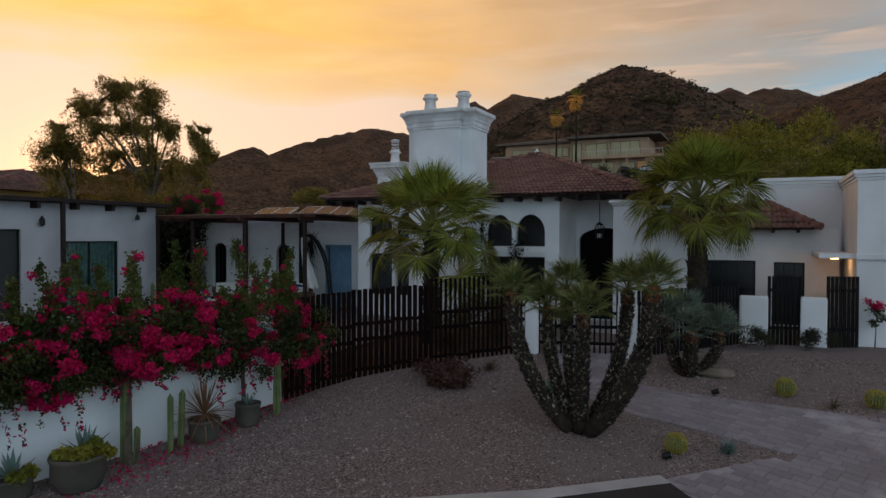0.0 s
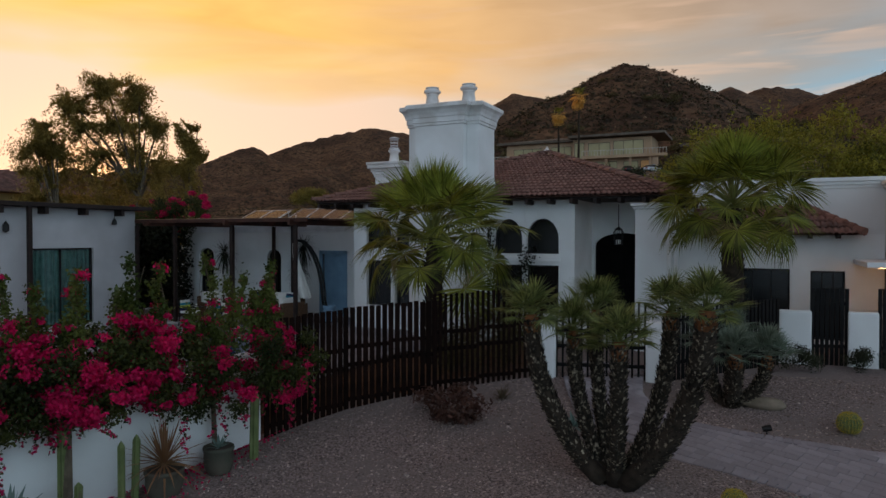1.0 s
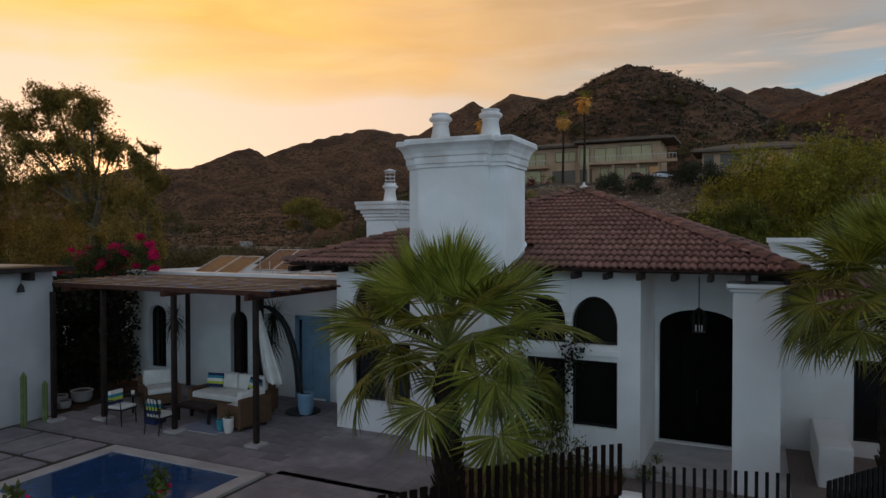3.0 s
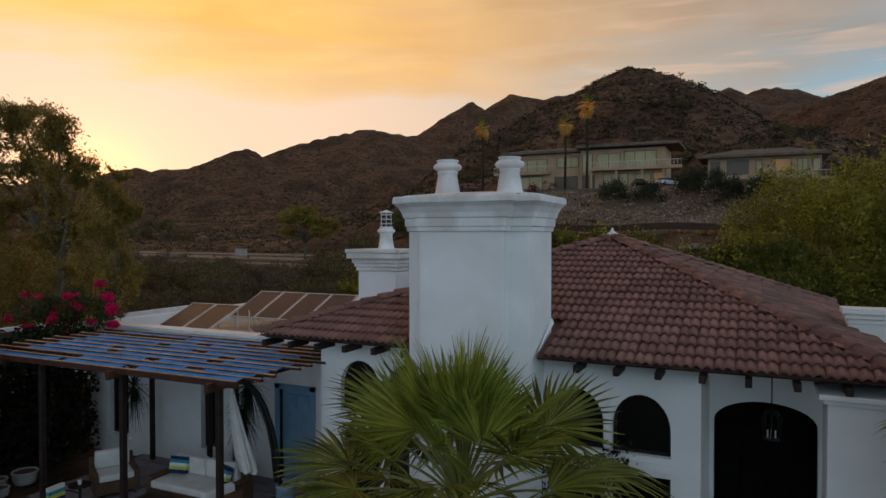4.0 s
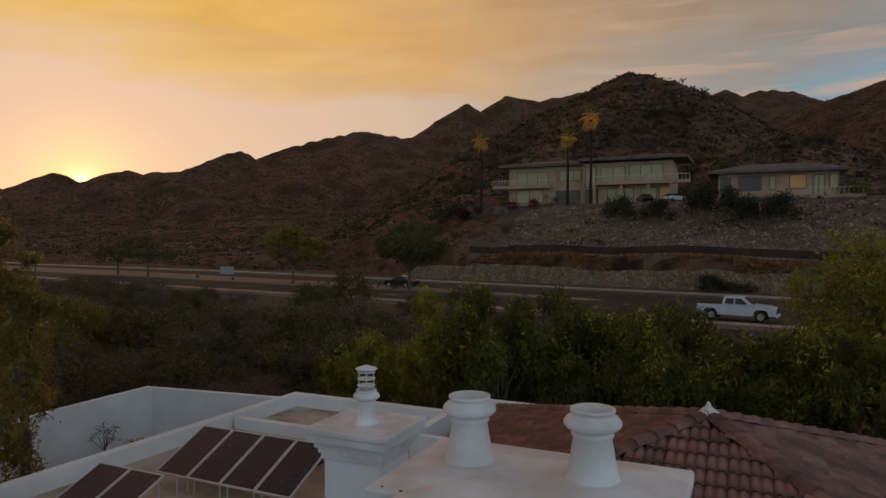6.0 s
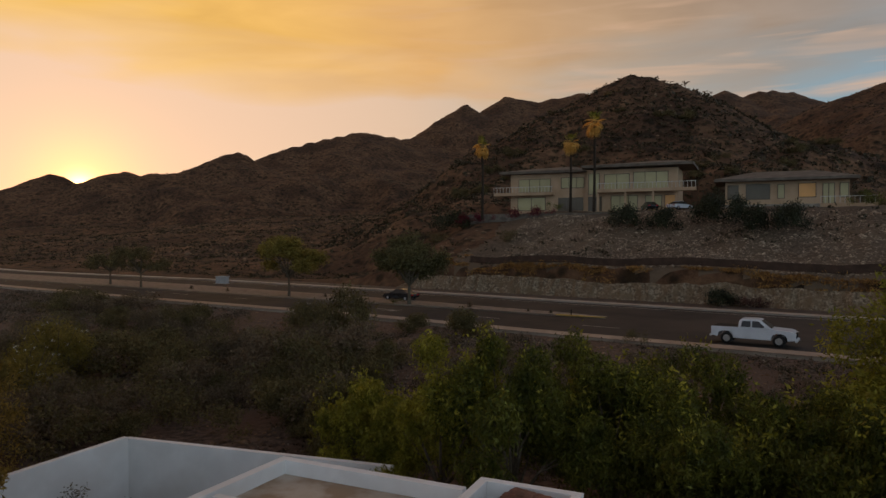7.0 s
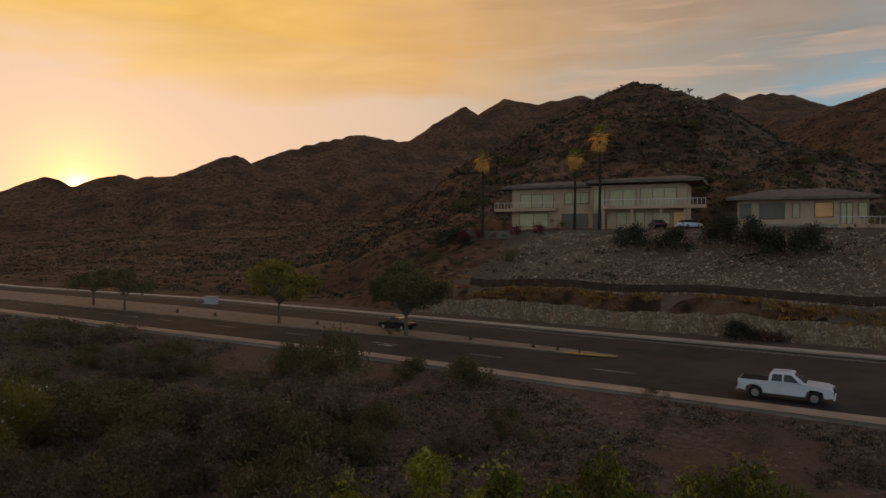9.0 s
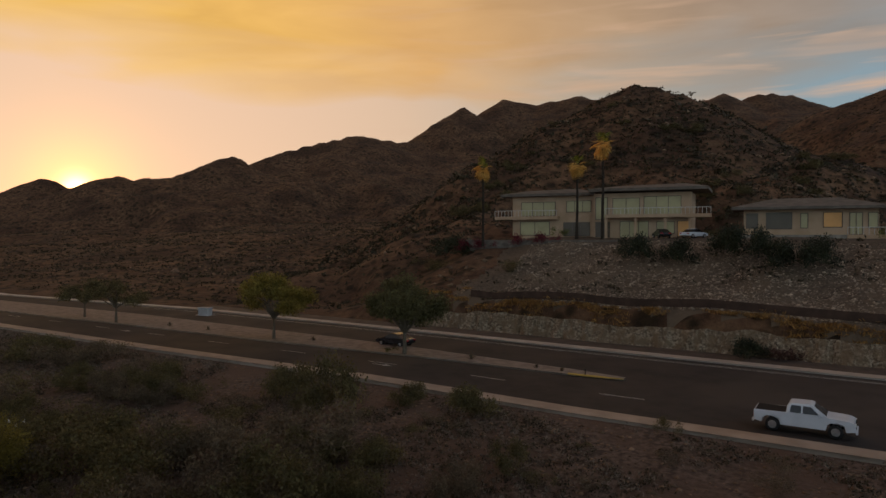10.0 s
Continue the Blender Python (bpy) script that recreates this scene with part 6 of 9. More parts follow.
def bush_mesh(name, seed, r, h, n, leaf, material, twigs=True):
    rng = np.random.default_rng(seed)
    k = 9
    c = np.stack([rng.normal(size=k) * r * 0.45, rng.normal(size=k) * r * 0.45, h * rng.uniform(0.25, 0.75, k)], -1)
    p = blob_points(rng, n, c, rng.uniform(0.35, 0.6, k) * r, h / r * 0.6, 0.2)
    p = p[p[:, 2] > 0.02]
    v, f = leaf_cloud(p, leaf, leaf * 0.45, -0.2, rng)
    me = bpy.data.meshes.new(name)
    me.from_pydata(v.tolist(), [], f.tolist())
    me.materials.append(material)
    return me


def tree(name, x, y, z, h, crown_r, seed, leaf_m, n, leaf, label, clumps=16, trunk_r=0.14, base=0.35, squash=0.75, droop=0.2, hang=0.0, lean=0.0, category="tree", hollow=0.15, bark=None, tips=None, shoots=0, slim=0.42):
    """A branching trunk and a crown of leaf clumps with gaps."""
    rng = np.random.default_rng(seed)
    t = thing(name, label, category)
    bm = B()
    fork = Vector((x + lean * 0.4, y, z + h * base))
    tube(bm, [(x, y, z - 0.2), (x + lean * 0.15, y, z + h * base * 0.5), fork], [trunk_r * 1.3, trunk_r, trunk_r * 0.8], 8)
    limbs = []
    ends = [Vector(q[:3]) for q in tips or ()]
    for e in ends:
        m1 = fork.lerp(e, 0.5) + Vector((0, 0, h * 0.03))
        limbs.append(([fork, m1, e], 0.9))
    for k in range(0 if tips else clumps):
        a = k * 2.399963 + rng.uniform(-0.4, 0.4)
        rr = crown_r * math.sqrt((k + 0.6) / clumps) * rng.uniform(0.75, 1.05)
        up = z + h * (base + (1 - base) * rng.uniform(0.25, 0.92) * (1 - 0.45 * (rr / crown_r) ** 2))
        e = Vector((x + lean + rr * math.cos(a), y + rr * math.sin(a), up))
        m1 = fork.lerp(e, 0.5) + Vector((rng.uniform(-0.2, 0.2), rng.uniform(-0.2, 0.2), h * 0.05))
        limbs.append(([fork, m1, e], 1.0))
        ends.append(e)
    part("trunk", bm, bark or STEM, t, "forked brown trunk")
    for q, k in limbs:
        part("limb", tube(B(), q, [trunk_r * 0.55 * k, trunk_r * 0.32 * k, trunk_r * 0.1], 5), bark or STEM, t)
    cr = rng.uniform(0.24, 0.42, clumps) * crown_r * (1.12 if clumps < 14 else 0.86 if clumps == 17 else 1.0)
    if tips:
        clumps, cr = len(tips), np.array([q[3] for q in tips])
    p = blob_points(rng, n, [tuple(e) for e in ends], cr, squash, hollow)
    if hang:
        q = rng.integers(0, clumps, int(n * 0.7))
        ball = rng.normal(size=(len(q), 3))
        ball *= (rng.random(len(q)) ** 0.5 / np.linalg.norm(ball, axis=1))[:, None]
        s = np.array([tuple(ends[i]) for i in q]) + ball * cr[q][:, None] * 0.95
        s[:, :2] = np.round(s[:, :2] / 0.42) * 0.42 + rng.normal(size=(len(q), 2)) * 0.07
        s[:, 2] = np.maximum(s[:, 2] - rng.random(len(q)) * hang, z + 0.5)
        p = np.concatenate([p, s])
    if tips:
        # ragged clump outlines with gaps between the sprays
        w1, w2 = p * 2.3 + seed, p[:, [1, 2, 0]] * 4.1 + 2.0 * seed
        p = p + 0.30 * np.sin(w1[:, [1, 2, 0]] + 1.3 * np.sin(w1)) + 0.17 * np.sin(w2 + 1.1 * np.sin(w2[:, [2, 0, 1]]))
        gap = np.sin(p[:, 0] * 3.7 + 1.5 * np.sin(p[:, 2] * 2.9)) + np.sin(p[:, 1] * 3.1 + p[:, 2] * 1.7) + np.sin(p[:, 2] * 4.3 + 1.2 * np.sin(p[:, 0] * 2.2))
        p = p[gap + rng.normal(size=len(p)) * 0.4 > -1.25]
    v, f = leaf_cloud(p, leaf, leaf * (slim if not hang else min(slim, 0.28)), droop, rng)
    from_arrays("crown", v, f, leaf_m, t, "uneven leafy crown with gaps")
    if shoots:
        # yellow-green sprays standing out at the clump tops, paler to paint light there
        q = rng.integers(0, clumps, shoots)
        base_p = np.array([tuple(ends[i]) for i in q]) + rng.normal(size=(shoots, 3)) * cr[q][:, None] * np.array([0.55, 0.55, 0.25]) + np.array([0, 0, 1.0]) * (cr[q] * squash * 0.7)[:, None]
        k = 16
        along = rng.uniform(-0.6, 0.35, (shoots, k, 1)) * np.array([0, 0, 1.0]) + rng.normal(size=(shoots, k, 3)) * 0.13
        v, f = leaf_cloud((base_p[:, None] + along).reshape(-1, 3), leaf, leaf * 0.4, -0.3, rng)
        from_arrays("young_growth", v, f, LEAF_Y, t, "yellow-green sprays, paler to paint light on the clump tops")["kind"] = "stuff"
    return t


# left weeping trees against the sunset
tree("pepper_tree", -33.0, 29.0, 0, 11.6, 3.6, 41, LEAF_P, 48000, 0.20, "weeping pepper tree with hanging olive foliage", 20, 0.24, 0.45, 0.85, 0.6, 6.6, tips=[(-37.4, 28.3, 10.7, 1.2), (-35.7, 29.1, 11.5, 1.25), (-32.6, 28.7, 11.1, 0.85), (-32.7, 29.3, 9.6, 0.86), (-35.5, 29.3, 9.6, 1.24), (-36.3, 27.9, 9.1, 0.69), (-34.9, 27.7, 7.5, 0.93), (-34.9, 29.9, 8.0, 0.82), (-39.1, 28.4, 10.9, 0.66), (-30.8, 28.3, 8.7, 0.5), (-32.6, 30.3, 7.2, 0.73), (-33.5, 28.9, 10.4, 0.8)])
tree("pepper_tree", -27.6, 27.6, 0, 8.6, 2.2, 42, LEAF_P, 22000, 0.19, "smaller weeping pepper tree beside the wing", 12, 0.18, 0.40, 1.0, 0.6, 5.2, tips=[(-27.0, 26.8, 8.1, 0.57), (-27.5, 27.6, 7.4, 0.64), (-27.9, 27.2, 6.5, 0.7), (-27.3, 27.8, 8.9, 0.35), (-29.4, 27.8, 6.6, 0.48)])
tree("pepper_tree", -36.5, 26.5, 0, 9.0, 2.6, 43, LEAF_P, 21000, 0.19, "weeping pepper tree catching the low sun", 12, 0.2, 0.42, 0.9, 0.6, 4.6, tips=[(-37.6, 25.8, 8.3, 0.96), (-37.2, 26.6, 8.0, 0.82), (-38.5, 26.2, 7.1, 0.7), (-38.4, 26.8, 9.3, 0.56), (-36.9, 26.8, 7.5, 0.48)])
tree("pepper_tree", -37.8, 32.0, 0, 6.6, 3.2, 44, LEAF_P, 10000, 0.18, "low weeping pepper tree behind the yard", 14, 0.2, 0.3, 0.8, 0.6, 3.2)
tree("pepper_tree", -40.5, 31.0, 0, 6.5, 4.0, 45, LEAF_P, 10000, 0.18, "spreading pepper tree by the neighbour house", 14, 0.2, 0.25, 0.8, 0.6, 3.0)

# dense green trees behind the house
BACK_TREES = [(-19.5, 39.5, 7.0, 2.8, LEAF_Y), (-16.4, 38.5, 7.9, 2.7, LEAF), (-13.3, 40.0, 7.0, 2.6, LEAF), (-10.3, 39.0, 7.6, 2.6, LEAF), (-7.2, 40.5, 6.6, 2.8, LEAF),
              (-15.0, 42.5, 7.0, 3.0, LEAF), (-11.5, 43.0, 6.8, 3.0, LEAF), (-22.8, 40.8, 5.2, 2.4, LEAF_Y), (-25.5, 42.5, 4.0, 2.2, LEAF_O), (-4.5, 38.5, 6.8, 3.0, LEAF), (-1.0, 40.0, 7.0, 3.2, LEAF)]
for i, (x, y, h, r, m) in enumerate(BACK_TREES):
    tree("yard_tree", x, y, float(height(x, y)), h, r, 60 + i, m, 15000, 0.21, "dense green tree behind the house" if m is LEAF else "yellow-green leafy tree at the edge of the wash", 17, 0.14, 0.16, 0.85, 0.9, 0.7, hollow=0.5, shoots=60, slim=0.26)
tree("palo_verde", -3.0, 43.6, 0.3, 9.9, 4.2, 80, LEAF_Y, 30000, 0.24, "tall feathery yellow-green palo verde tree", 24, 0.2, 0.16, 0.9, -0.4, hollow=0.45, shoots=150, slim=0.30)
tree("palo_verde", 2.2, 44.0, 0.3, 10.0, 4.2, 81, LEAF_Y, 28000, 0.24, "tall feathery palo verde tree beside the house", 22, 0.2, 0.16, 0.9, -0.2, hollow=0.45, shoots=130, slim=0.30)
tree("palo_verde", 6.5, 44.0, 0.3, 8.6, 4.0, 82, LEAF, 12000, 0.22, "broad green tree behind the parapet wing", 20, 0.2, 0.22, 0.9, 0.1)
tree("palo_verde", 11.5, 46.0, 0.3, 8.4, 4.0, 83, LEAF, 10000, 0.24, "broad dark tree at the edge of the lot", 20, 0.2, 0.22, 0.9, 0.1)

# small trees on the crest of the near hill
for x, y, sc in ((-27.5, 236.5, 0.62), (-21.5, 239.0, 0.75), (-24.5, 238.0, 0.45)):
    tree("crest_tree", x, y, float(height(x, y)), 4.2 * sc, 1.7 * sc, int(300 + y), LEAF_G, 420, 0.22, "small sparse desert tree on the hill crest", 9, 0.09, 0.3, 0.8, 0.0)
# street trees
tree("street_tree", -45.5, 87.1, 2.7, 8.6, 4.3, 90, LEAF_T, 17000, 0.34, "round grey-green street tree on the median", 22, 0.2, 0.26, 0.85, 0.5, hollow=0.2)
tree("street_tree", -65.2, 90.1, 2.7, 8.2, 4.8, 91, LEAF_YO, 15000, 0.34, "spreading yellow-green palo verde on the median", 20, 0.16, 0.30, 0.6, 0.2)
tree("street_tree", -96.0, 93.0, 2.7, 7.2, 4.2, 92, LEAF_O, 5000, 0.34, "spreading street tree on the median", 14, 0.16, 0.3, 0.6, 0.2)
tree("street_tree", -106.5, 96.0, 2.7, 7.0, 3.4, 93, LEAF_O, 4000, 0.34, "dark street tree on the median", 14, 0.16, 0.3, 0.7, 0.2)

DENSE = bush_mesh("shrub", 120, 1.0, 1.3, 3000, 0.098, LEAF_O)
TWIGGY = bush_mesh("shrub", 121, 1.0, 1.0, 1100, 0.15, LEAF_R)
DUSKY = bush_mesh("shrub", 122, 1.0, 1.2, 2600, 0.10, leaf_mat("dusky_green_leaf", (0.014, 0.018, 0.008), (0.042, 0.046, 0.020), 0.15))
SHRUBS = [bush_mesh("shrub", 100 + i, 1.0, 1.2, 1200, 0.090, m) for i, m in enumerate((LEAF_O, LEAF_G, LEAF_O, LEAF, LEAF_O, LEAF_G))]


def shrub(kind, x, y, s, label, group="", sz=None, z=None):
    ob = new("shrub", DENSE if kind == 6 else TWIGGY if kind == 7 else DUSKY if kind == 8 else SHRUBS[kind])
    rz = random.Random(int(x * 97 + y * 31)).uniform(0, 6.28)
    ob.matrix_basis = Matrix.Translation((x, y, (float(height(x, y)) if z is None else z) - 0.05)) @ Matrix.Rotation(rz, 4, "Z") @ Matrix.Diagonal((s, s, sz or s, 1))
    tagged(ob, label, "shrub", group)


shrub(8, 0.0, 19.3, 0.52, "dark green shrub at the foot of a white wall", sz=0.62, z=-0.08)
shrub(8, 1.25, 20.0, 0.50, "dark green shrub at the foot of a white wall", sz=0.58, z=-0.08)
shrub(3, -7.2, 18.9, 0.75, "dark leafy shrub below the arched windows", sz=1.3, z=-0.1)
shrub(3, -7.7, 20.2, 0.5, "dark vine shrub beside the arched windows", sz=2.2, z=-0.1)
shrub(3, -5.5, 20.7, 0.4, "dark green shrub beside the entry", sz=0.5, z=-0.1)
shrub(3, -6.4, 20.4, 0.35, "low dark shrub below the window", sz=0.35, z=-0.1)
shrub(6, -6.7, 16.9, 0.8, "dark leafy shrub behind the slat fence", sz=1.35, z=-0.1)
shrub(6, -7.3, 15.9, 0.6, "dark leafy shrub behind the slat fence", sz=1.0, z=-0.2)
shrub(7, -6.5, 13.2, 0.78, "dry reddish twiggy shrub in the gravel", sz=0.72, z=-0.4)
shrub(7, -6.0, 12.9, 0.42, "dry twiggy shrub in the gravel", sz=0.32, z=-0.42)
for x, y, s, sz, k in ((-40.5, 65.1, 2.4, 4.0, 6), (-34.5, 50.5, 2.6, 3.1, 6), (-24.5, 59.5, 1.0, 1.7, 6), (-47.7, 88.1, 0.9, 0.9, 3), (-11.6, 100.4, 2.2, 2.3, 8), (-8.6, 99.6, 1.9, 1.9, 7), (-16.7, 68.2, 0.9, 1.3, 0), (-34.0, 56.0, 2.0, 2.0, 0), (-36.0, 54.5, 1.8, 1.6, 4), (-46, 60, 2.0, 1.8, 0),
                    (-26.5, 121.8, 3.0, 4.0, 8), (-21.1, 121.0, 2.9, 3.7, 8), (-14.6, 121.8, 3.2, 4.5, 8), (-10.8, 118.8, 3.0, 4.3, 8), (-7.8, 116.2, 2.7, 4.0, 8), (-4.4, 117.0, 2.8, 4.1, 8), (-59, 131, 4.6, 4.2, 8), (-62, 129, 3.0, 2.4, 4),
                    (-45.3, 121.4, 2.0, 2.3, 4), (-41, 134.5, 1.6, 1.7, 3), (6, 126, 2.4, 2.6, 3)):
    shrub(k, x, y, s, "large dark green shrub on desert ground" if k in (3, 6, 8) else "grey-green shrub on dry desert ground", "", sz)
for x, y, s in ((-46.0, 131.0, 1.9), (-55.5, 131.0, 2.0), (-53.0, 131.0, 1.7), (-42.0, 131.0, 1.8)):
    ob = new("shrub", bpy.data.meshes.get("red_bush") or bush_mesh("red_bush", 140, 1.0, 1.2, 700, 0.16, leaf_mat("dark_red_leaf", (0.10, 0.010, 0.018), (0.17, 0.02, 0.03))))
    ob.matrix_basis = Matrix.Translation((x, y, float(height(x, y)))) @ Matrix.Scale(s, 4)
    tagged(ob, "dark red flowering bush by the hillside house", "shrub")

# bushes on the rocky hill behind the houses
rngs = random.Random(55)
for _ in range(45):
    x, y = rngs.uniform(-75, 30), rngs.uniform(152, 226)
    s = rngs.uniform(1.2, 3.2)
    shrub(rngs.choice((4, 6, 6)), x, y, s, "dusty olive bush on the rocky hill", "bushes on the hill", s * rngs.uniform(0.6, 0.9))

# scrub of the wash between house and street
rngs = random.Random(77)
count = 0
while count < 150:
    x, y = rngs.uniform(-95, 25), rngs.uniform(37, 79)
    yn = float(kerb_y(NEAR_KERB, x))
    if y > yn - 2.2 or (-26 < x < 10 and y < 45) or (x > -33 and y < 39):
        continue
    left = x < -38
    s = rngs.uniform(0.5, 1.2) * (1.5 if left and rngs.random() < 0.5 else 1.0)
    k = rngs.choice((0, 1, 1, 2, 5, 5)) if not left else rngs.choice((0, 0, 1, 2, 4, 5))
    shrub(k, x, y, s, "grey-brown desert shrub in the wash" if k in (1, 5) else "olive desert shrub in the wash", "desert shrubs in the wash", s * rngs.uniform(0.5, 1.0))
    count += 1
WASH_BIG = [bush_mesh("shrub", 130 + i, 1.0, 1.15, 4600, 0.088, m) for i, m in enumerate((LEAF_O, LEAF_G, LEAF_O))]
for _ in range(56):
    x, y = rngs.uniform(-70, -24), rngs.uniform(38, 70)
    yn = float(kerb_y(NEAR_KERB, x))
    if y > yn - 4 or (x > -34 and y < 41) or (x > -30 and rngs.random() < 0.6):
        continue
    s = rngs.uniform(1.2, 2.3)
    ob = new("shrub", rngs.choice(WASH_BIG))
    ob.matrix_basis = Matrix.Translation((x, y, float(height(x, y)) - 0.1)) @ Matrix.Rotation(rngs.uniform(0, 6.28), 4, "Z") @ Matrix.Diagonal((s, s, s * rngs.uniform(1.0, 1.45), 1))
    tagged(ob, "full olive shrub in the wash", "shrub", "desert shrubs in the wash")
for x, y, s in ((-44, 50, 2.6), (-49, 53, 2.4), (-41, 47, 2.6), (-38, 44, 2.6), (-52, 47, 2.6), (-47, 42, 2.8), (-36, 50, 2.2), (-57, 58, 2.4), (-62, 66, 2.2), (-54, 66, 2.0), (-70, 62, 2.4), (-33, 42, 2.0), (-43, 39, 2.6), (-37.5, 38.5, 2.4)):
    shrub(rngs.choice((0, 2, 4)), x, y, s, "large olive shrub in the wash", "desert shrubs in the wash", s * 0.95)

for x, y, s, sz in ((-37.7, 57.0, 3.4, 3.0), (-41.5, 56.0, 2.6, 2.4), (-44.5, 52.5, 3.0, 2.6), (-50.5, 53.5, 3.4, 3.2), (-55.0, 50.5, 3.0, 2.6), (-34.0, 53.0, 2.2, 1.8), (-31.0, 47.0, 2.6, 2.6), (-27.5, 45.8, 2.4, 2.6), (-83.0, 72.5, 3.2, 2.6), (-76.0, 72.0, 3.0, 2.4)):
    ob = new("shrub", rngs.choice(WASH_BIG))
    ob.matrix_basis = Matrix.Translation((x, y, float(height(x, y)) - 0.15)) @ Matrix.Rotation(x, 4, "Z") @ Matrix.Diagonal((s, s, sz, 1))
    tagged(ob, "broad brown-olive shrub spreading over the wash", "shrub", "desert shrubs in the wash")


def oleander(x, y, r, h, seed):
    """A big rounded shrub with white blossom at its tips."""
    rng = np.random.default_rng(seed)
    z = float(height(x, y))
    t = thing("oleander", "tall olive shrub dotted with white blossoms", "shrub")
    for k in range(9):
        a = k * 2.4
        part("stem", tube(B(), [(x, y, z - 0.1), (x + 0.3 * r * math.cos(a), y + 0.3 * r * math.sin(a), z + h * 0.45), (x + 0.62 * r * math.cos(a), y + 0.62 * r * math.sin(a), z + h * 0.8)], [0.06, 0.04, 0.015], 5), STEM, t)
    k = 22
    a, q = rng.uniform(0, math.tau, k), np.sqrt(rng.random(k))
    c = np.stack([x + r * 0.72 * q * np.cos(a), y + r * 0.72 * q * np.sin(a), z + h * (0.30 + 0.50 * rng.random(k)) * (1 - 0.30 * q)], -1)
    rr = rng.uniform(0.28, 0.46, k) * r
    p = blob_points(rng, 14000, c, rr, 0.95, 0.35)
    p = p[p[:, 2] > z + 0.1]
    v, f = leaf_cloud(p, 0.19, 0.055, -0.3, rng)
    from_arrays("crown", v, f, LEAF_YO, t, "long narrow olive leaves")
    b = blob_points(rng, 60, c, rr * 1.05, 0.95, 0.92)
    b = b[b[:, 2] > z + h * 0.45]
    p = (b[:, None] + rng.normal(size=(len(b), 9, 3)) * 0.055).reshape(-1, 3)
    v, f = leaf_cloud(p, 0.06, 0.05, 0.0, rng)
    from_arrays("blossoms", v, f, CUSHION, t, "small white blossoms")


oleander(-53.6, 48.6, 3.2, 5.4, 61)
oleander(-50.0, 44.0, 2.6, 4.2, 62)


def scatter_scrub():
    """Small scrub and boulders over the hills, too many to count."""
    rng = np.random.default_rng(5)
    n = 30000
    ang = np.radians(115 + rng.uniform(-42, 42, n))
    rad = 95 + 560 * rng.random(n) ** 1.45
    x, y = -10 + rad * np.cos(ang), 20 + rad * np.sin(ang)
    d = y - kerb_y(FAR_KERB, x)
    pad = (x > -60) & (x < 14) & (y > 127) & (y < 149)
    keep = (d > 9) & ~pad & ((d > 36) | (rng.random(n) < 0.25) | ((x < -62) & (rng.random(n) < 0.6)))
    x, y = x[keep], y[keep]
    z = height(x, y)
    k = 7
    s = rng.uniform(0.3, 1.0, len(x)) * (1 + rad[keep] / 600)
    c = np.repeat(np.stack([x, y, z], -1), k, axis=0)
    sr = np.repeat(s, k)[:, None]
    off = rng.normal(size=c.shape) * sr * np.array([0.45, 0.45, 0.20])
    off[:, 2] = np.abs(off[:, 2])
    v, f = leaf_cloud(c + off, 1.0, 0.5, -0.2, rng)
    v = (v.reshape(-1, 4, 3) - (c + off)[:, None]) * sr[:, None] * 0.62 + (c + off)[:, None]
    ob = from_arrays("hillside_scrub", v.reshape(-1, 3), f, LEAF_D)
    tagged(ob, "grey-brown scrub dotted over the rocky hills", kind="stuff")
    # dark low bushes on the hill behind the houses
    n = 15000
    x, y = rng.uniform(-115, 70, n), 150 + 110 * rng.random(n)
    keep = fbm(x, y, 12, 3) > -0.22
    x, y = x[keep], y[keep]
    z = height(x, y)
    k = 7
    s = rng.gamma(2.2, 0.22, len(x)) + 0.15
    c = np.repeat(np.stack([x, y, z], -1), k, axis=0)
    sr = np.repeat(s, k)[:, None]
    off = rng.normal(size=c.shape) * sr * np.array([0.42, 0.42, 0.25])
    off[:, 2] = np.abs(off[:, 2])
    v, f = leaf_cloud(c + off, 1.0, 0.6, -0.2, rng)
    v = (v.reshape(-1, 4, 3) - (c + off)[:, None]) * sr[:, None] * 0.75 + (c + off)[:, None]
    tagged(from_arrays("dark_hill_scrub", v.reshape(-1, 3), f, LEAF_D), "dark low bushes speckling the near hill", kind="stuff")
    # boulders
    n = 8500
    ang = np.radians(115 + rng.uniform(-42, 42, n))
    rad = 90 + 330 * rng.random(n) ** 1.3
    x, y = -10 + rad * np.cos(ang), 20 + rad * np.sin(ang)
    d = y - kerb_y(FAR_KERB, x)
    keep = (d > 5.5) & ((x > -60) | (d > 30)) & ~((x > -48) & (d < 37)) & ~((x > -60) & (x < 14) & (y > 127) & (y < 149))
    x, y = x[keep], y[keep]
    rocks("hillside_rocks", x, y, height(x, y), rng.gamma(1.8, 0.20, len(x)) + 0.10, "brown boulders and rubble on the slopes", rng)
    # rubble below the house pad
    n = 17000
    x = rng.uniform(-45, 18, n)
    d = rng.uniform(9, 31, n)
    y = kerb_y(FAR_KERB, x) + d
    rocks("slope_rubble", x, y, height(x, y), rng.gamma(2.0, 0.040, n) + 0.045, "pale rubble on the graded slope", rng, RUBBLE)


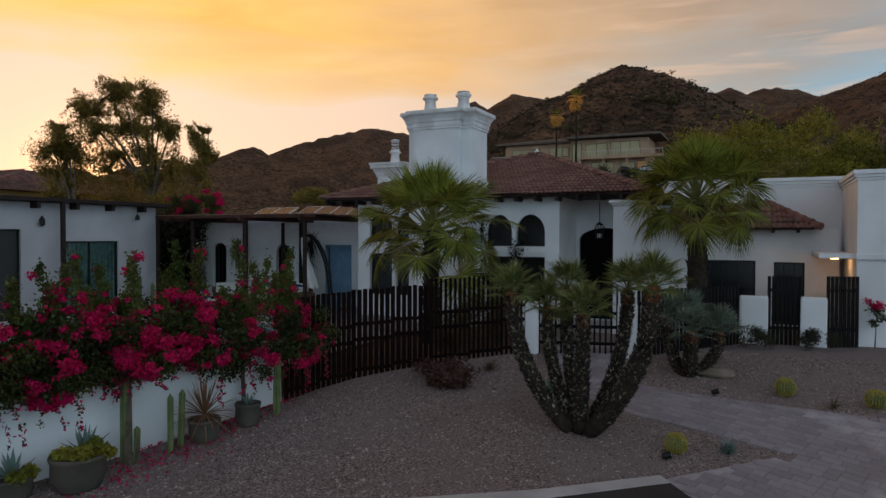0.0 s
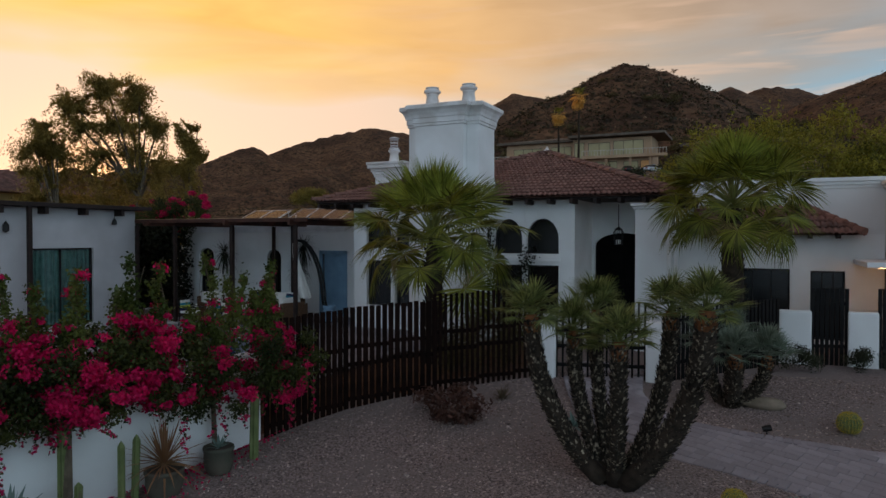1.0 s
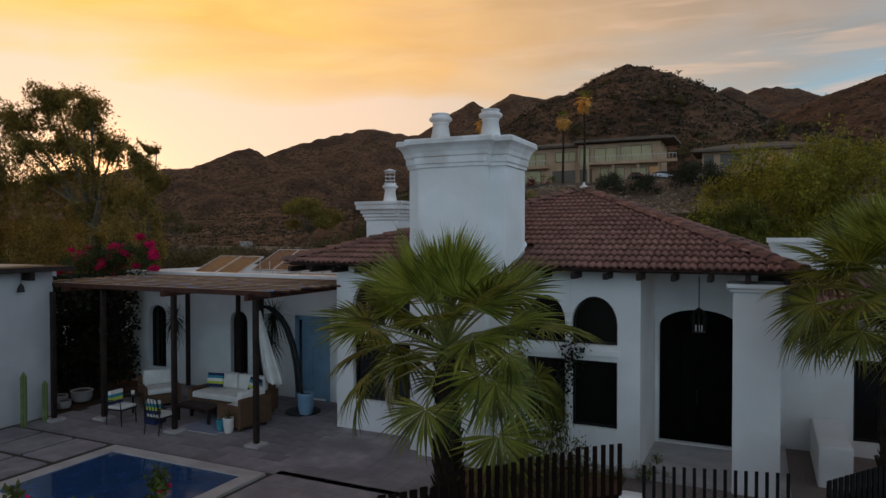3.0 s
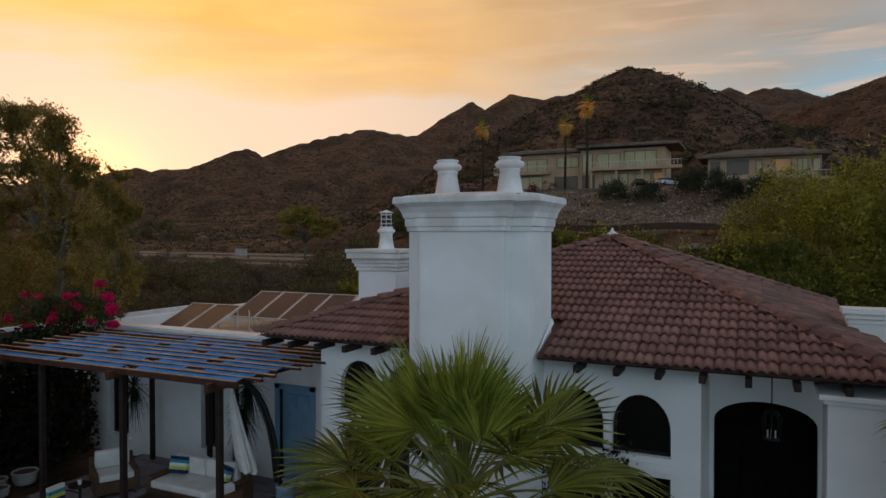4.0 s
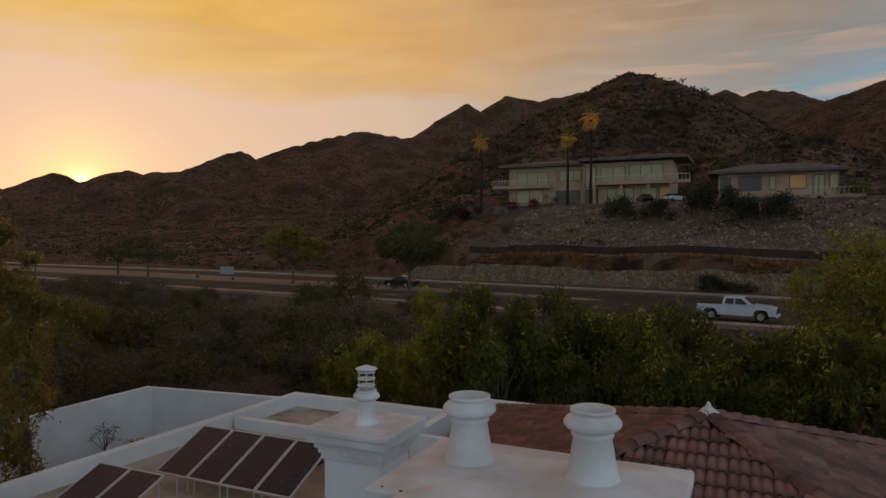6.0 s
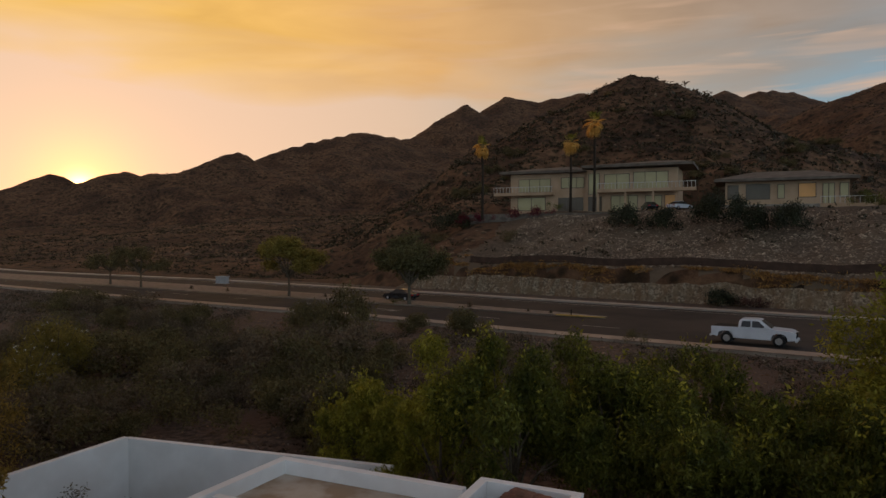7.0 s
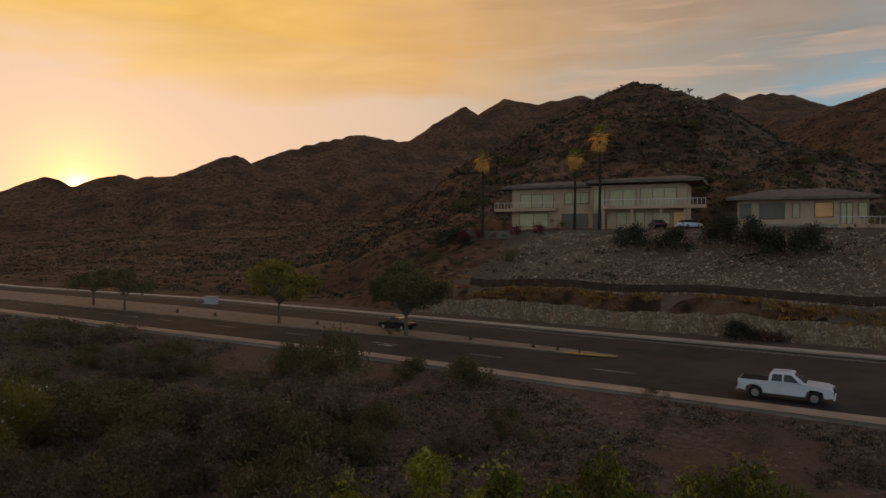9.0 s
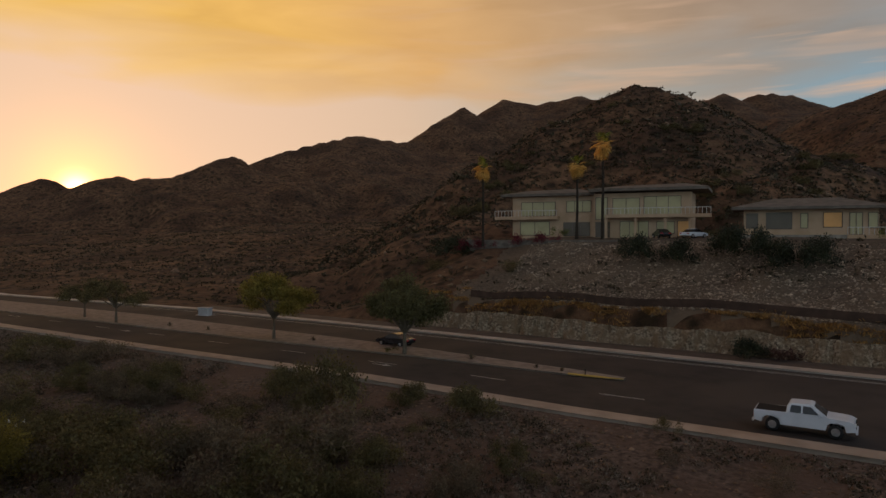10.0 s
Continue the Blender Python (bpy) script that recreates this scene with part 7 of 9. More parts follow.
def rocks(name, x, y, z, s, label, rng, material=None):
    oc = np.array([(1, 0, 0), (0, 1, 0), (-1, 0, 0), (0, -1, 0), (0, 0, 0.8), (0, 0, -0.8)], float)
    of = np.array([(0, 1, 4), (1, 2, 4), (2, 3, 4), (3, 0, 4), (1, 0, 5), (2, 1, 5), (3, 2, 5), (0, 3, 5)])
    n = len(x)
    v = oc[None] * s[:, None, None] * rng.uniform(0.55, 1.3, (n, 6, 3))
    a = rng.uniform(0, 6.28, n)
    c_, s_ = np.cos(a)[:, None], np.sin(a)[:, None]
    vx, vy = v[..., 0] * c_ - v[..., 1] * s_, v[..., 0] * s_ + v[..., 1] * c_
    v = np.stack([vx + x[:, None], vy + y[:, None], v[..., 2] * 0.7 + z[:, None]], -1).reshape(-1, 3)
    f = (of[None] + (np.arange(n) * 6)[:, None, None]).reshape(-1, 3)
    tagged(from_arrays(name, v, f, material or STONE), label, kind="stuff")


scatter_scrub()


def gravel_stones():
    """Loose stones over the front yard, too many to count."""
    rng = np.random.default_rng(21)
    n = 85000
    x, y = rng.uniform(-10.5, 6.0, n), 4.5 + 14 * rng.random(n) ** 1.3
    edge = np.interp(y, [p[1] for p in WALL] + [p[1] for p in FENCE], [p[0] for p in WALL] + [p[0] for p in FENCE])
    keep = (x > edge + 0.1) & np.array([not on_path(a, b) for a, b in zip(x, y)])
    x, y = x[keep], y[keep]
    rocks("loose_gravel", x, y, yard_z(x, y) + 0.035 + fbm(x, y, 2.5, 3) * 0.05, rng.gamma(3.0, 0.0036, len(x)) + 0.006, "loose tan and grey gravel stones", rng, GRAVEL_STONE)


gravel_stones()


def wash_scrub():
    rng = np.random.default_rng(15)
    n = 30000
    x, y = rng.uniform(-110, 30, n), rng.uniform(38, 84, n)
    keep = (y < kerb_y(NEAR_KERB, x) - 2.0) & ~((x > -26) & (x < 10) & (y < 44)) & ~((x > -33) & (y < 39)) & (fbm(x, y, 9, 3) > -0.30)
    x, y = x[keep], y[keep]
    z = height(x, y)
    k = 11
    s = rng.uniform(0.14, 0.55, len(x))
    c = np.repeat(np.stack([x, y, z], -1), k, axis=0)
    sr = np.repeat(s, k)[:, None]
    off = rng.normal(size=c.shape) * sr * np.array([0.55, 0.55, 0.45])
    off[:, 2] = np.abs(off[:, 2])
    v, f = leaf_cloud(c + off, 0.21, 0.085, -0.4, rng)
    half = (len(x) // 2) * k
    tagged(from_arrays("wash_scrub", v[:half * 4], f[:half], LEAF_D), "low dark brush in the wash", kind="stuff")
    tagged(from_arrays("wash_weeds", v[half * 4:], f[half:] - half * 4, LEAF_W), "low pale grey weeds in the wash", kind="stuff")
    x, y = rng.uniform(-110, 30, 13000), rng.uniform(40, 78, 13000)
    keep = (y < kerb_y(NEAR_KERB, x) - 1.8)
    x, y = x[keep], y[keep]
    rocks("wash_stones", x, y, height(x, y), rng.gamma(1.6, 0.05, len(x)) + 0.04, "pale stones strewn in the wash", rng)


wash_scrub()


def street_bank():
    """The rough stone cutting, the dry grass ledge and the brown rail above the street."""
    rng = np.random.default_rng(9)
    # cut face
    xs = np.arange(-62, 40, 0.22)
    us = np.linspace(0, 1, 13)
    X, U = np.meshgrid(xs, us, indexing="ij")
    yb = kerb_y(FAR_KERB, X) + 5.1
    nz = fbm(X * 2.6, U * 1.5, 2.2, 5, 0.7)
    Y = yb + 1.6 * U + nz * 0.75
    fade = smooth(-62, -54, X)
    Z = 2.45 + (2.45 * U + fbm(X, U * 3 + 40, 4, 4) * 0.7 * U) * fade
    n, m = X.shape
    i, j = np.meshgrid(np.arange(n - 1), np.arange(m - 1), indexing="ij")
    f = np.stack([i * m + j, (i + 1) * m + j, (i + 1) * m + j + 1, i * m + j + 1], -1).reshape(-1, 4)
    ob = from_arrays("rock_cutting", np.stack([X, Y, Z], -1).reshape(-1, 3), f, mat("cut_rock", (0.150, 0.105, 0.066), (0.41, 0.305, 0.205), 3.4, 0.95, 1.0, 5, c3=(0.22, 0.145, 0.085), s3=1.1, dist=0.5, spread=(0.40, 0.60)))
    structure(ob, "pale rough rock cutting beside the street")
    # grass tufts on the ledge
    k = 4600
    x = rng.uniform(-58, 30, k)
    d = 7.3 + rng.random(k) * 4.6
    keep = (vnoise(x / 3.1, d / 1.5) > -0.02) & (np.abs(d - 9.4) > 0.5)
    x, d = x[keep], d[keep]
    y = kerb_y(FAR_KERB, x) + d
    z = height(x, y)
    bl = 10
    c = np.repeat(np.stack([x, y, z], -1), bl, axis=0) + rng.normal(size=(len(x) * bl, 3)) * np.array([0.30, 0.30, 0.0]) + np.array([0, 0, 0.25])
    v, f = leaf_cloud(c, 0.55, 0.10, -1.2, rng)
    tagged(from_arrays("dry_grass", v, f, GRASS_D), "golden dry grass tufts on the bank", kind="stuff")
    # rail
    rail = thing("guard_rail", "long brown guard rail above the rock cutting", "guard rail")
    xs = np.arange(-48, 36, 4.0)
    pts = [Vector((x, float(kerb_y(FAR_KERB, x)) + 9.6, float(height(x, kerb_y(FAR_KERB, x) + 9.6)))) for x in xs]
    wood = mat("brown_rail", (0.042, 0.021, 0.013), (0.072, 0.038, 0.024), 1.0, 0.8, 0.2, 6)
    for a, b in zip(pts, pts[1:]):
        bm = B()
        q = [bm.verts.new(p) for p in (a + Vector((0, 0, 0.1)), b + Vector((0, 0, 0.1)), b + Vector((0, 0, 1.05)), a + Vector((0, 0, 1.05)))]
        q2 = [bm.verts.new(p.co + Vector((0, 0.12, 0))) for p in q]
        bm.faces.new(q)
        bm.faces.new(q2[::-1])
        for i in range(4):
            bm.faces.new((q[(i + 1) % 4], q[i], q2[i], q2[(i + 1) % 4]))
        part("rail", bm, wood, rail)
    for p in pts:
        part("post", boxed(p.x - 0.08, p.x + 0.08, p.y + 0.12, p.y + 0.28, p.z - 0.3, p.z + 1.05), wood, rail)


street_bank()

# ---------------------------------------------------------------- bougainvillea


def bougainvillea(stems, clumps, n_leaf, n_bract, seed, label, shoots=(), strands=0):
    rng = np.random.default_rng(seed)
    t = thing("bougainvillea", label, "shrub")
    for pts, r in stems:
        part("stem", tube(B(), pts, [r * (1 - 0.5 * i / (len(pts) - 1)) for i in range(len(pts))], 6), STEM, t, "greenish woody stem")
    c = np.array([q[:3] for q in clumps])
    r = np.array([q[3] for q in clumps])
    p = blob_points(rng, n_leaf, c, r, 0.9, 0.25)
    v, f = leaf_cloud(p, 0.066, 0.042, 0.0, rng)
    from_arrays("leaves", v, f, LEAF_B, t, "small dark green leaves")
    tips = []
    if len(shoots):
        # leafy upright shoots above the mass, paler than it
        sp = []
        for q in shoots:
            k = 130
            w = rng.normal(size=(k, 3)) * q[3] * np.array([0.42, 0.42, 0.75])
            sp.append(np.array(q[:3]) + w)
            if rng.random() < 0.55:
                tips.append((*(np.array(q[:3]) + rng.normal(size=3) * q[3] * 0.5), 0.05 + 0.06 * rng.random()))
        v, f = leaf_cloud(np.concatenate(sp), 0.068, 0.046, 0.0, rng)
        from_arrays("shoot_leaves", v, f, LEAF_V, t, "fresher green leaves on upright shoots")
    # many small flower clusters near the surface, some far denser than others
    nc = max(6, n_bract // 62)
    cc = blob_points(rng, nc, c, r * 1.14, 0.95, 0.90)
    cc[:, 2] += 0.07 * rng.random(nc)
    patch = np.sin(cc[:, 1] * 5.1 + seed) + np.sin(cc[:, 2] * 6.3 + cc[:, 0] * 4.0) + rng.normal(size=nc) * 0.8
    w = np.clip(rng.gamma(1.3, 0.7, nc) + 0.65 * patch - 0.25, 0.02, 2.4)
    sz = 0.030 + 0.052 * w
    if tips:
        cc = np.concatenate([cc, np.array([q[:3] for q in tips])])
        sz = np.concatenate([sz, np.array([q[3] for q in tips])])
        w = np.concatenate([w, np.full(len(tips), 1.2)])
    pr = w * sz ** 2
    idx = rng.choice(len(cc), n_bract, p=pr / pr.sum())
    dr = rng.normal(size=(n_bract, 3))
    dr /= np.linalg.norm(dr, axis=1, keepdims=True)
    p = cc[idx] + dr * (sz[idx] * rng.uniform(0.30, 1.15, n_bract))[:, None] * np.array([1.15, 1.15, 0.8])
    if strands:
        # thin sprays that hang below the mass
        k = rng.integers(0, len(c), strands)
        top = c[k] + np.stack([r[k] * rng.uniform(0.1, 0.9, strands), rng.normal(size=strands) * r[k] * 0.6, -r[k] * 0.6], -1)
        u = rng.random((strands, 34, 1))
        hang = rng.uniform(0.15, 0.60, (strands, 1, 1))
        q = top[:, None] + u * hang * np.array([0, 0, -1.0]) + np.stack([0.10 * u[..., 0] ** 0.6, 0.05 * np.sin(u[..., 0] * 5 + k[:, None]), 0 * u[..., 0]], -1) + rng.normal(size=(strands, 34, 3)) * 0.022
        q = q.reshape(-1, 3)
        red = rng.random(len(q)) < 0.40
        v, f = leaf_cloud(q[~red], 0.055, 0.038, 0.2, rng)
        from_arrays("hanging_leaves", v, f, LEAF_B, t)
        p = np.concatenate([p, q[red]])
    v, f = leaf_cloud(p, 0.060, 0.050, 0.0, rng)
    from_arrays("bract_mass", v, f, BRACT, t, "bright magenta papery bracts")
    return t


def row_clumps(seed, y0, y1, n, xw, zlo, zhi, r0, r1):
    rng = random.Random(seed)
    out = []
    for _ in range(n):
        y = rng.uniform(y0, y1)
        x = np.interp(y, [p[1] for p in WALL], [p[0] for p in WALL]) + xw + rng.uniform(-0.35, 0.45)
        out.append((x, y, rng.uniform(zlo, zhi), rng.uniform(r0, r1)))
    return out


def tall_shoots(seed, y0, y1, n, z0, z1):
    rng = random.Random(seed)
    st, cl = [], []
    for _ in range(n):
        y = rng.uniform(y0, y1)
        x = float(np.interp(y, [p[1] for p in WALL], [p[0] for p in WALL])) + rng.uniform(-0.5, 0.1)
        zt = rng.uniform(z0, z1) if rng.random() < 0.6 else rng.uniform(1.5, z0)
        st.append(([(x, y, 1.2), (x + rng.uniform(-0.15, 0.15), y + 0.1, (zt + 1.2) / 2), (x + rng.uniform(-0.25, 0.25), y + rng.uniform(-0.2, 0.2), zt)], 0.014))
        for k in range(5):
            cl.append((x + rng.uniform(-0.08, 0.08), y + rng.uniform(-0.08, 0.08), 1.05 + (zt - 1.05) * (k + 1) / 5, 0.17 - 0.016 * k))
    return st, cl


stem_a = [([(-9.25, 7.62, -0.95), (-9.28, 7.65, 0.3), (-9.35, 7.7, 1.2)], 0.075), ([(-9.12, 7.68, -0.95), (-9.12, 7.7, -0.35)], 0.05)]
s1, c1 = tall_shoots(1, 5.0, 8.8, 34, 1.8, 2.75)
bougainvillea(stem_a + s1, row_clumps(2, 5.4, 9.0, 34, 0.15, 0.75, 1.50, 0.20, 0.38) + row_clumps(3, 4.6, 8.0, 20, 0.35, 0.40, 0.9, 0.18, 0.3) + row_clumps(13, 4.4, 8.2, 26, 0.30, 0.55, 1.35, 0.22, 0.38) , 36000, 27000, 201, "sprawling bougainvillea with magenta flowers over a white wall", c1, 44)
s2, c2 = tall_shoots(4, 8.6, 11.6, 26, 1.7, 2.6)
bougainvillea([([(-8.85, 9.9, -0.75), (-8.9, 9.9, 0.3), (-8.95, 10.0, 1.2)], 0.05)] + s2, row_clumps(5, 8.7, 12.0, 30, 0.15, 0.55, 1.28, 0.20, 0.36) + row_clumps(6, 9.3, 11.0, 7, 0.35, 0.2, 0.6, 0.14, 0.24) + row_clumps(16, 7.8, 9.5, 18, 0.1, 0.7, 1.6, 0.2, 0.34) , 22000, 15000, 202, "magenta bougainvillea bush hanging over wall and fence", c2, 36)
s3, c3 = tall_shoots(7, 3.2, 5.6, 6, 1.9, 2.8)
bougainvillea(s3 + [([(-10.2, 4.6, -1.2), (-10.3, 4.6, 0.5), (-10.3, 4.7, 1.2)], 0.06)], row_clumps(8, 3.0, 5.8, 18, 0.2, 0.6, 1.9, 0.28, 0.5) , 14000, 8000, 203, "magenta bougainvillea spilling over the garden wall", c3, 14)
# one on the roof edge of the wing and a small one at the right block
cl = [(-23.6 + 0.45 * k, 22.2 + 0.3 * math.sin(k * 2.1), 3.9 + 0.45 * math.sin(k * 1.7), 0.45) for k in range(6)] + [(-24.5, 23.5, 4.2, 0.55), (-25.4, 23.6, 4.0, 0.6), (-26.4, 23.4, 3.8, 0.55), (-23.9, 23.0, 4.5, 0.4), (-27.3, 23.6, 3.8, 0.5), (-24.9, 22.8, 3.8, 0.5), (-22.6, 23.2, 4.5, 0.35)]
bougainvillea([([(-23.3, 21.9, 0.0), (-23.4, 22.0, 2.0), (-23.3, 22.1, 3.8)], 0.06)], cl + [(-24.3 + 0.35 * i, 21.6 + 0.25 * (i % 3), 3.95 + 0.16 * (i % 4), 0.34) for i in range(9)], 14000, 6400, 204, "bougainvillea climbing to the parapet")
bougainvillea([([(2.75, 20.9, -0.1), (2.78, 20.9, 0.7)], 0.02)], [(2.75, 20.85, 0.95, 0.2), (2.9, 20.9, 0.75, 0.16), (2.7, 20.8, 0.6, 0.14)], 500, 260, 205, "small magenta bougainvillea at a white wall")
# thin climber round the arched windows
rngv = np.random.default_rng(41)
climber = thing("climber", "thin dark climber around the arched windows", "shrub")
for path in ([(-8.5, 20.78, -0.1), (-8.45, 20.80, 1.5), (-8.50, 20.82, 2.6), (-8.42, 20.80, 3.35)], [(-7.7, 20.78, -0.1), (-7.55, 20.74, 1.4), (-7.25, 20.74, 2.1), (-7.1, 20.76, 2.7)]):
    part("stem", tube(B(), path, [0.018, 0.015, 0.012, 0.007], 6), STEM, climber)
    t_ = rngv.uniform(0.25, 3.0, 520)
    i_ = np.minimum(t_.astype(int), 2)
    P_ = np.array(path)
    p = P_[i_] + (P_[i_ + 1] - P_[i_]) * (t_ - i_)[:, None] + rngv.normal(size=(520, 3)) * np.array([0.13, 0.05, 0.10])
    p[:, 1] = np.minimum(p[:, 1], 20.85)
    v, f = leaf_cloud(p, 0.085, 0.06, 0.2, rngv)
    from_arrays("leaves", v, f, VINE, climber)
# near-black creeper leaves paint the passage's deep shade beside the guest house
rngd = np.random.default_rng(31)
vine = thing("creeper", "dense creeper blackened to paint the passage's deep shade", "shrub")
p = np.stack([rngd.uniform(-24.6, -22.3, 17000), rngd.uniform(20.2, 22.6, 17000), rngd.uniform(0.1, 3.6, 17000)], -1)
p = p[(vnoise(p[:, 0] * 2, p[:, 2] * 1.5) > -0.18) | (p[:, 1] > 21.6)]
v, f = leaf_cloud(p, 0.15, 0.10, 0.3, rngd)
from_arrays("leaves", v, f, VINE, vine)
part("stem", tube(B(), [(-23.2, 21.6, -0.05), (-23.1, 21.7, 2.0), (-23.3, 21.8, 3.6)], [0.06, 0.05, 0.03], 6), STEM, vine)
fallen = rngd.normal(size=(900, 2)) * np.array([0.35, 1.5]) + np.array([-8.95, 8.8])
fx = np.interp(fallen[:, 1], [q[1] for q in WALL], [q[0] for q in WALL]) + 0.08
fallen[:, 0] = np.maximum(fallen[:, 0], fx)
v, f = leaf_cloud(np.stack([fallen[:, 0], fallen[:, 1], yard_z(fallen[:, 0], fallen[:, 1]) + 0.06], -1), 0.05, 0.045, 0, rngd, 0.9)
tagged(from_arrays("fallen_petals", v, f, BRACT), "fallen magenta petals along the wall foot", kind="stuff")

# ---------------------------------------------------------------- garden plants and pots


def rosette(name, x, y, z, n, ln, w, material, label, category, up=70, low=5, seed=1, curve=0.25):
    """A rosette of tapering fleshy blades."""
    rng = random.Random(seed)
    t = thing(name, label, category)
    for k in range(n):
        u = (k + 0.5) / n
        el = radians(up + (low - up) * u + rng.uniform(-6, 6))
        az = k * 2.399963
        l = ln * rng.uniform(0.8, 1.1)
        d = Vector((math.cos(az) * math.cos(el), math.sin(az) * math.cos(el), math.sin(el)))
        s = Vector((-math.sin(az), math.cos(az), 0))
        nn = s.cross(d)
        bm = B()
        prev = None
        for q, ww in ((0, 0.55), (0.35, 1.0), (0.7, 0.7), (1.0, 0.04)):
            c = Vector((x, y, z)) + d * l * q - Vector((0, 0, curve * l * q * q * (1 - math.sin(el))))
            row = [bm.verts.new(c - s * w * ww / 2 + nn * w * 0.12 * ww), bm.verts.new(c - nn * w * 0.10 * ww), bm.verts.new(c + s * w * ww / 2 + nn * w * 0.12 * ww)]
            if prev:
                bm.faces.new((prev[0], prev[1], row[1], row[0]))
                bm.faces.new((prev[1], prev[2], row[2], row[1]))
            prev = row
        part("leaf", bm, material, t)
    return t


def barrel(x, y, r):
    z = float(yard_z(x, y)) + 0.02
    t = thing("barrel_cactus", "round golden barrel cactus with yellow spines in gravel", "cactus", "golden barrel cacti")
    bm = B()
    ribs, rings = 22, 10
    vs = []
    for i in range(rings + 1):
        a = math.pi * i / rings
        row = []
        for k in range(ribs * 2):
            rr = r * (math.sin(a) ** 0.8) * (1.0 if k % 2 == 0 else 0.88)
            row.append(bm.verts.new((x + rr * math.cos(k / ribs * math.pi), y + rr * math.sin(k / ribs * math.pi), z + r * 0.9 - r * 0.95 * math.cos(a))))
        vs.append(row)
    for r0, r1 in zip(vs, vs[1:]):
        for k in range(ribs * 2):
            bm.faces.new((r0[k], r0[(k + 1) % (ribs * 2)], r1[(k + 1) % (ribs * 2)], r1[k]))
    part("body", bm, CACTUS, t)
    pts = []
    rng = np.random.default_rng(int(abs(x) * 100))
    for k in range(ribs):
        for i in range(1, rings * 2):
            a = math.pi * i / (rings * 2)
            if a < 0.6:
                continue
            rr = r * (math.sin(a) ** 0.8) * 1.02
            for _ in range(3):
                pts.append((x + rr * math.cos(k / ribs * math.tau), y + rr * math.sin(k / ribs * math.tau), z + r * 0.9 - r * 0.95 * math.cos(a)))
    v, f = leaf_cloud(np.array(pts), 0.075, 0.008, 0, rng)
    from_arrays("prickle_cover", v, f, SPINE, t, "golden yellow spines")


barrel(-1.22, 11.5, 0.17)
barrel(0.48, 15.2, 0.19)
barrel(2.02, 15.1, 0.18)
barrel(3.6, 15.6, 0.18)
rosette("agave", -0.44, 11.8, float(yard_z(-0.44, 11.8)) + 0.03, 26, 0.24, 0.075, SUCCULENT, "small blue-green agave rosette beside the path", "agave", 80, 15, 3, 0.0)
rosette("agave", -5.64, 14.5, float(yard_z(-5.64, 14.5)) + 0.03, 24, 0.30, 0.05, LEAF_G, "small dark agave in the gravel by the fence", "agave", 80, 10, 4)
rosette("agave", -3.95, 13.6, float(yard_z(-3.95, 13.6)) + 0.03, 20, 0.28, 0.07, SUCCULENT, "grey-green agave beside the path", "agave", 70, 10, 5)
rosette("agave", 1.3, 14.75, float(yard_z(1.3, 14.75)) + 0.03, 20, 0.24, 0.03, LEAF_G, "small dry yucca tuft in the gravel", "agave", 75, 10, 6)


def spot_lamp(x, y):
    z = float(yard_z(x, y)) + 0.03
    t = thing("garden_spotlight", "small black garden spotlight in the gravel", "lamp", "garden spotlights")
    part("stake", tube(B(), [(x, y, z - 0.1), (x, y, z + 0.07)], 0.012, 6), BLACKMETAL, t)
    part("head", tube(B(), [(x - 0.07, y, z + 0.07), (x + 0.07, y + 0.02, z + 0.11)], [0.045, 0.06], 10), BLACKMETAL, t)


for x, y in ((-1.32, 11.1), (-0.81, 14.6), (-3.3, 14.0)):
    spot_lamp(x, y)
log = thing("boulder", "weathered tan landscape boulder beside the palms", "rock")
bm = B()
bmesh.ops.create_icosphere(bm, subdivisions=3, radius=1)
for v in bm.verts:
    n_ = noise.noise(v.co * 1.5) * 0.25 + 1
    v.co = Vector((v.co.x * 0.55 * n_, v.co.y * 0.2 * n_, v.co.z * 0.13 * n_)) + Vector((-0.95, 16.0, -0.15))
part("stone", bm, mat("tan_boulder", (0.15, 0.115, 0.08), (0.25, 0.19, 0.14), 4, 0.95, 0.5, 20), log, smooth=True)


def column_cactus(x, y, h, r, label, lean=0.0):
    z = float(yard_z(x, y))
    bm = B()
    ribs = 7
    rows = []
    for i in range(13):
        u = i / 12
        rr = r * (1 if u < 0.93 else math.cos((u - 0.93) / 0.07 * 1.45))
        rows.append([bm.verts.new((x + lean * u + rr * (1 if k % 2 == 0 else 0.74) * math.cos(k / ribs * math.pi), y + rr * (1 if k % 2 == 0 else 0.74) * math.sin(k / ribs * math.pi), z + h * u)) for k in range(ribs * 2)])
    for r0, r1 in zip(rows, rows[1:]):
        for k in range(ribs * 2):
            bm.faces.new((r0[k], r0[(k + 1) % (ribs * 2)], r1[(k + 1) % (ribs * 2)], r1[k]))
    bm.faces.new(rows[-1])
    tagged(link("column_cactus", bm, CACTUS), label, "cactus", "column cacti along the wall")


for x, y, h, r, ln in ((-8.94, 8.2, 1.02, 0.052, 0.0), (-8.98, 8.45, 1.02, 0.055, 0.05), (-8.42, 10.3, 1.15, 0.075, 0.03), (-9.16, 7.70, 0.62, 0.055, 0.02), (-9.32, 7.62, 1.45, 0.085, 0.0)):
    column_cactus(x, y, h, r, "slim ribbed green column cactus against a white wall", ln)
column_cactus(-20.6, 17.5, 1.5, 0.08, "tall ribbed cactus beside the guest house")
column_cactus(-20.5, 18.0, 1.2, 0.07, "ribbed column cactus beside the guest house")


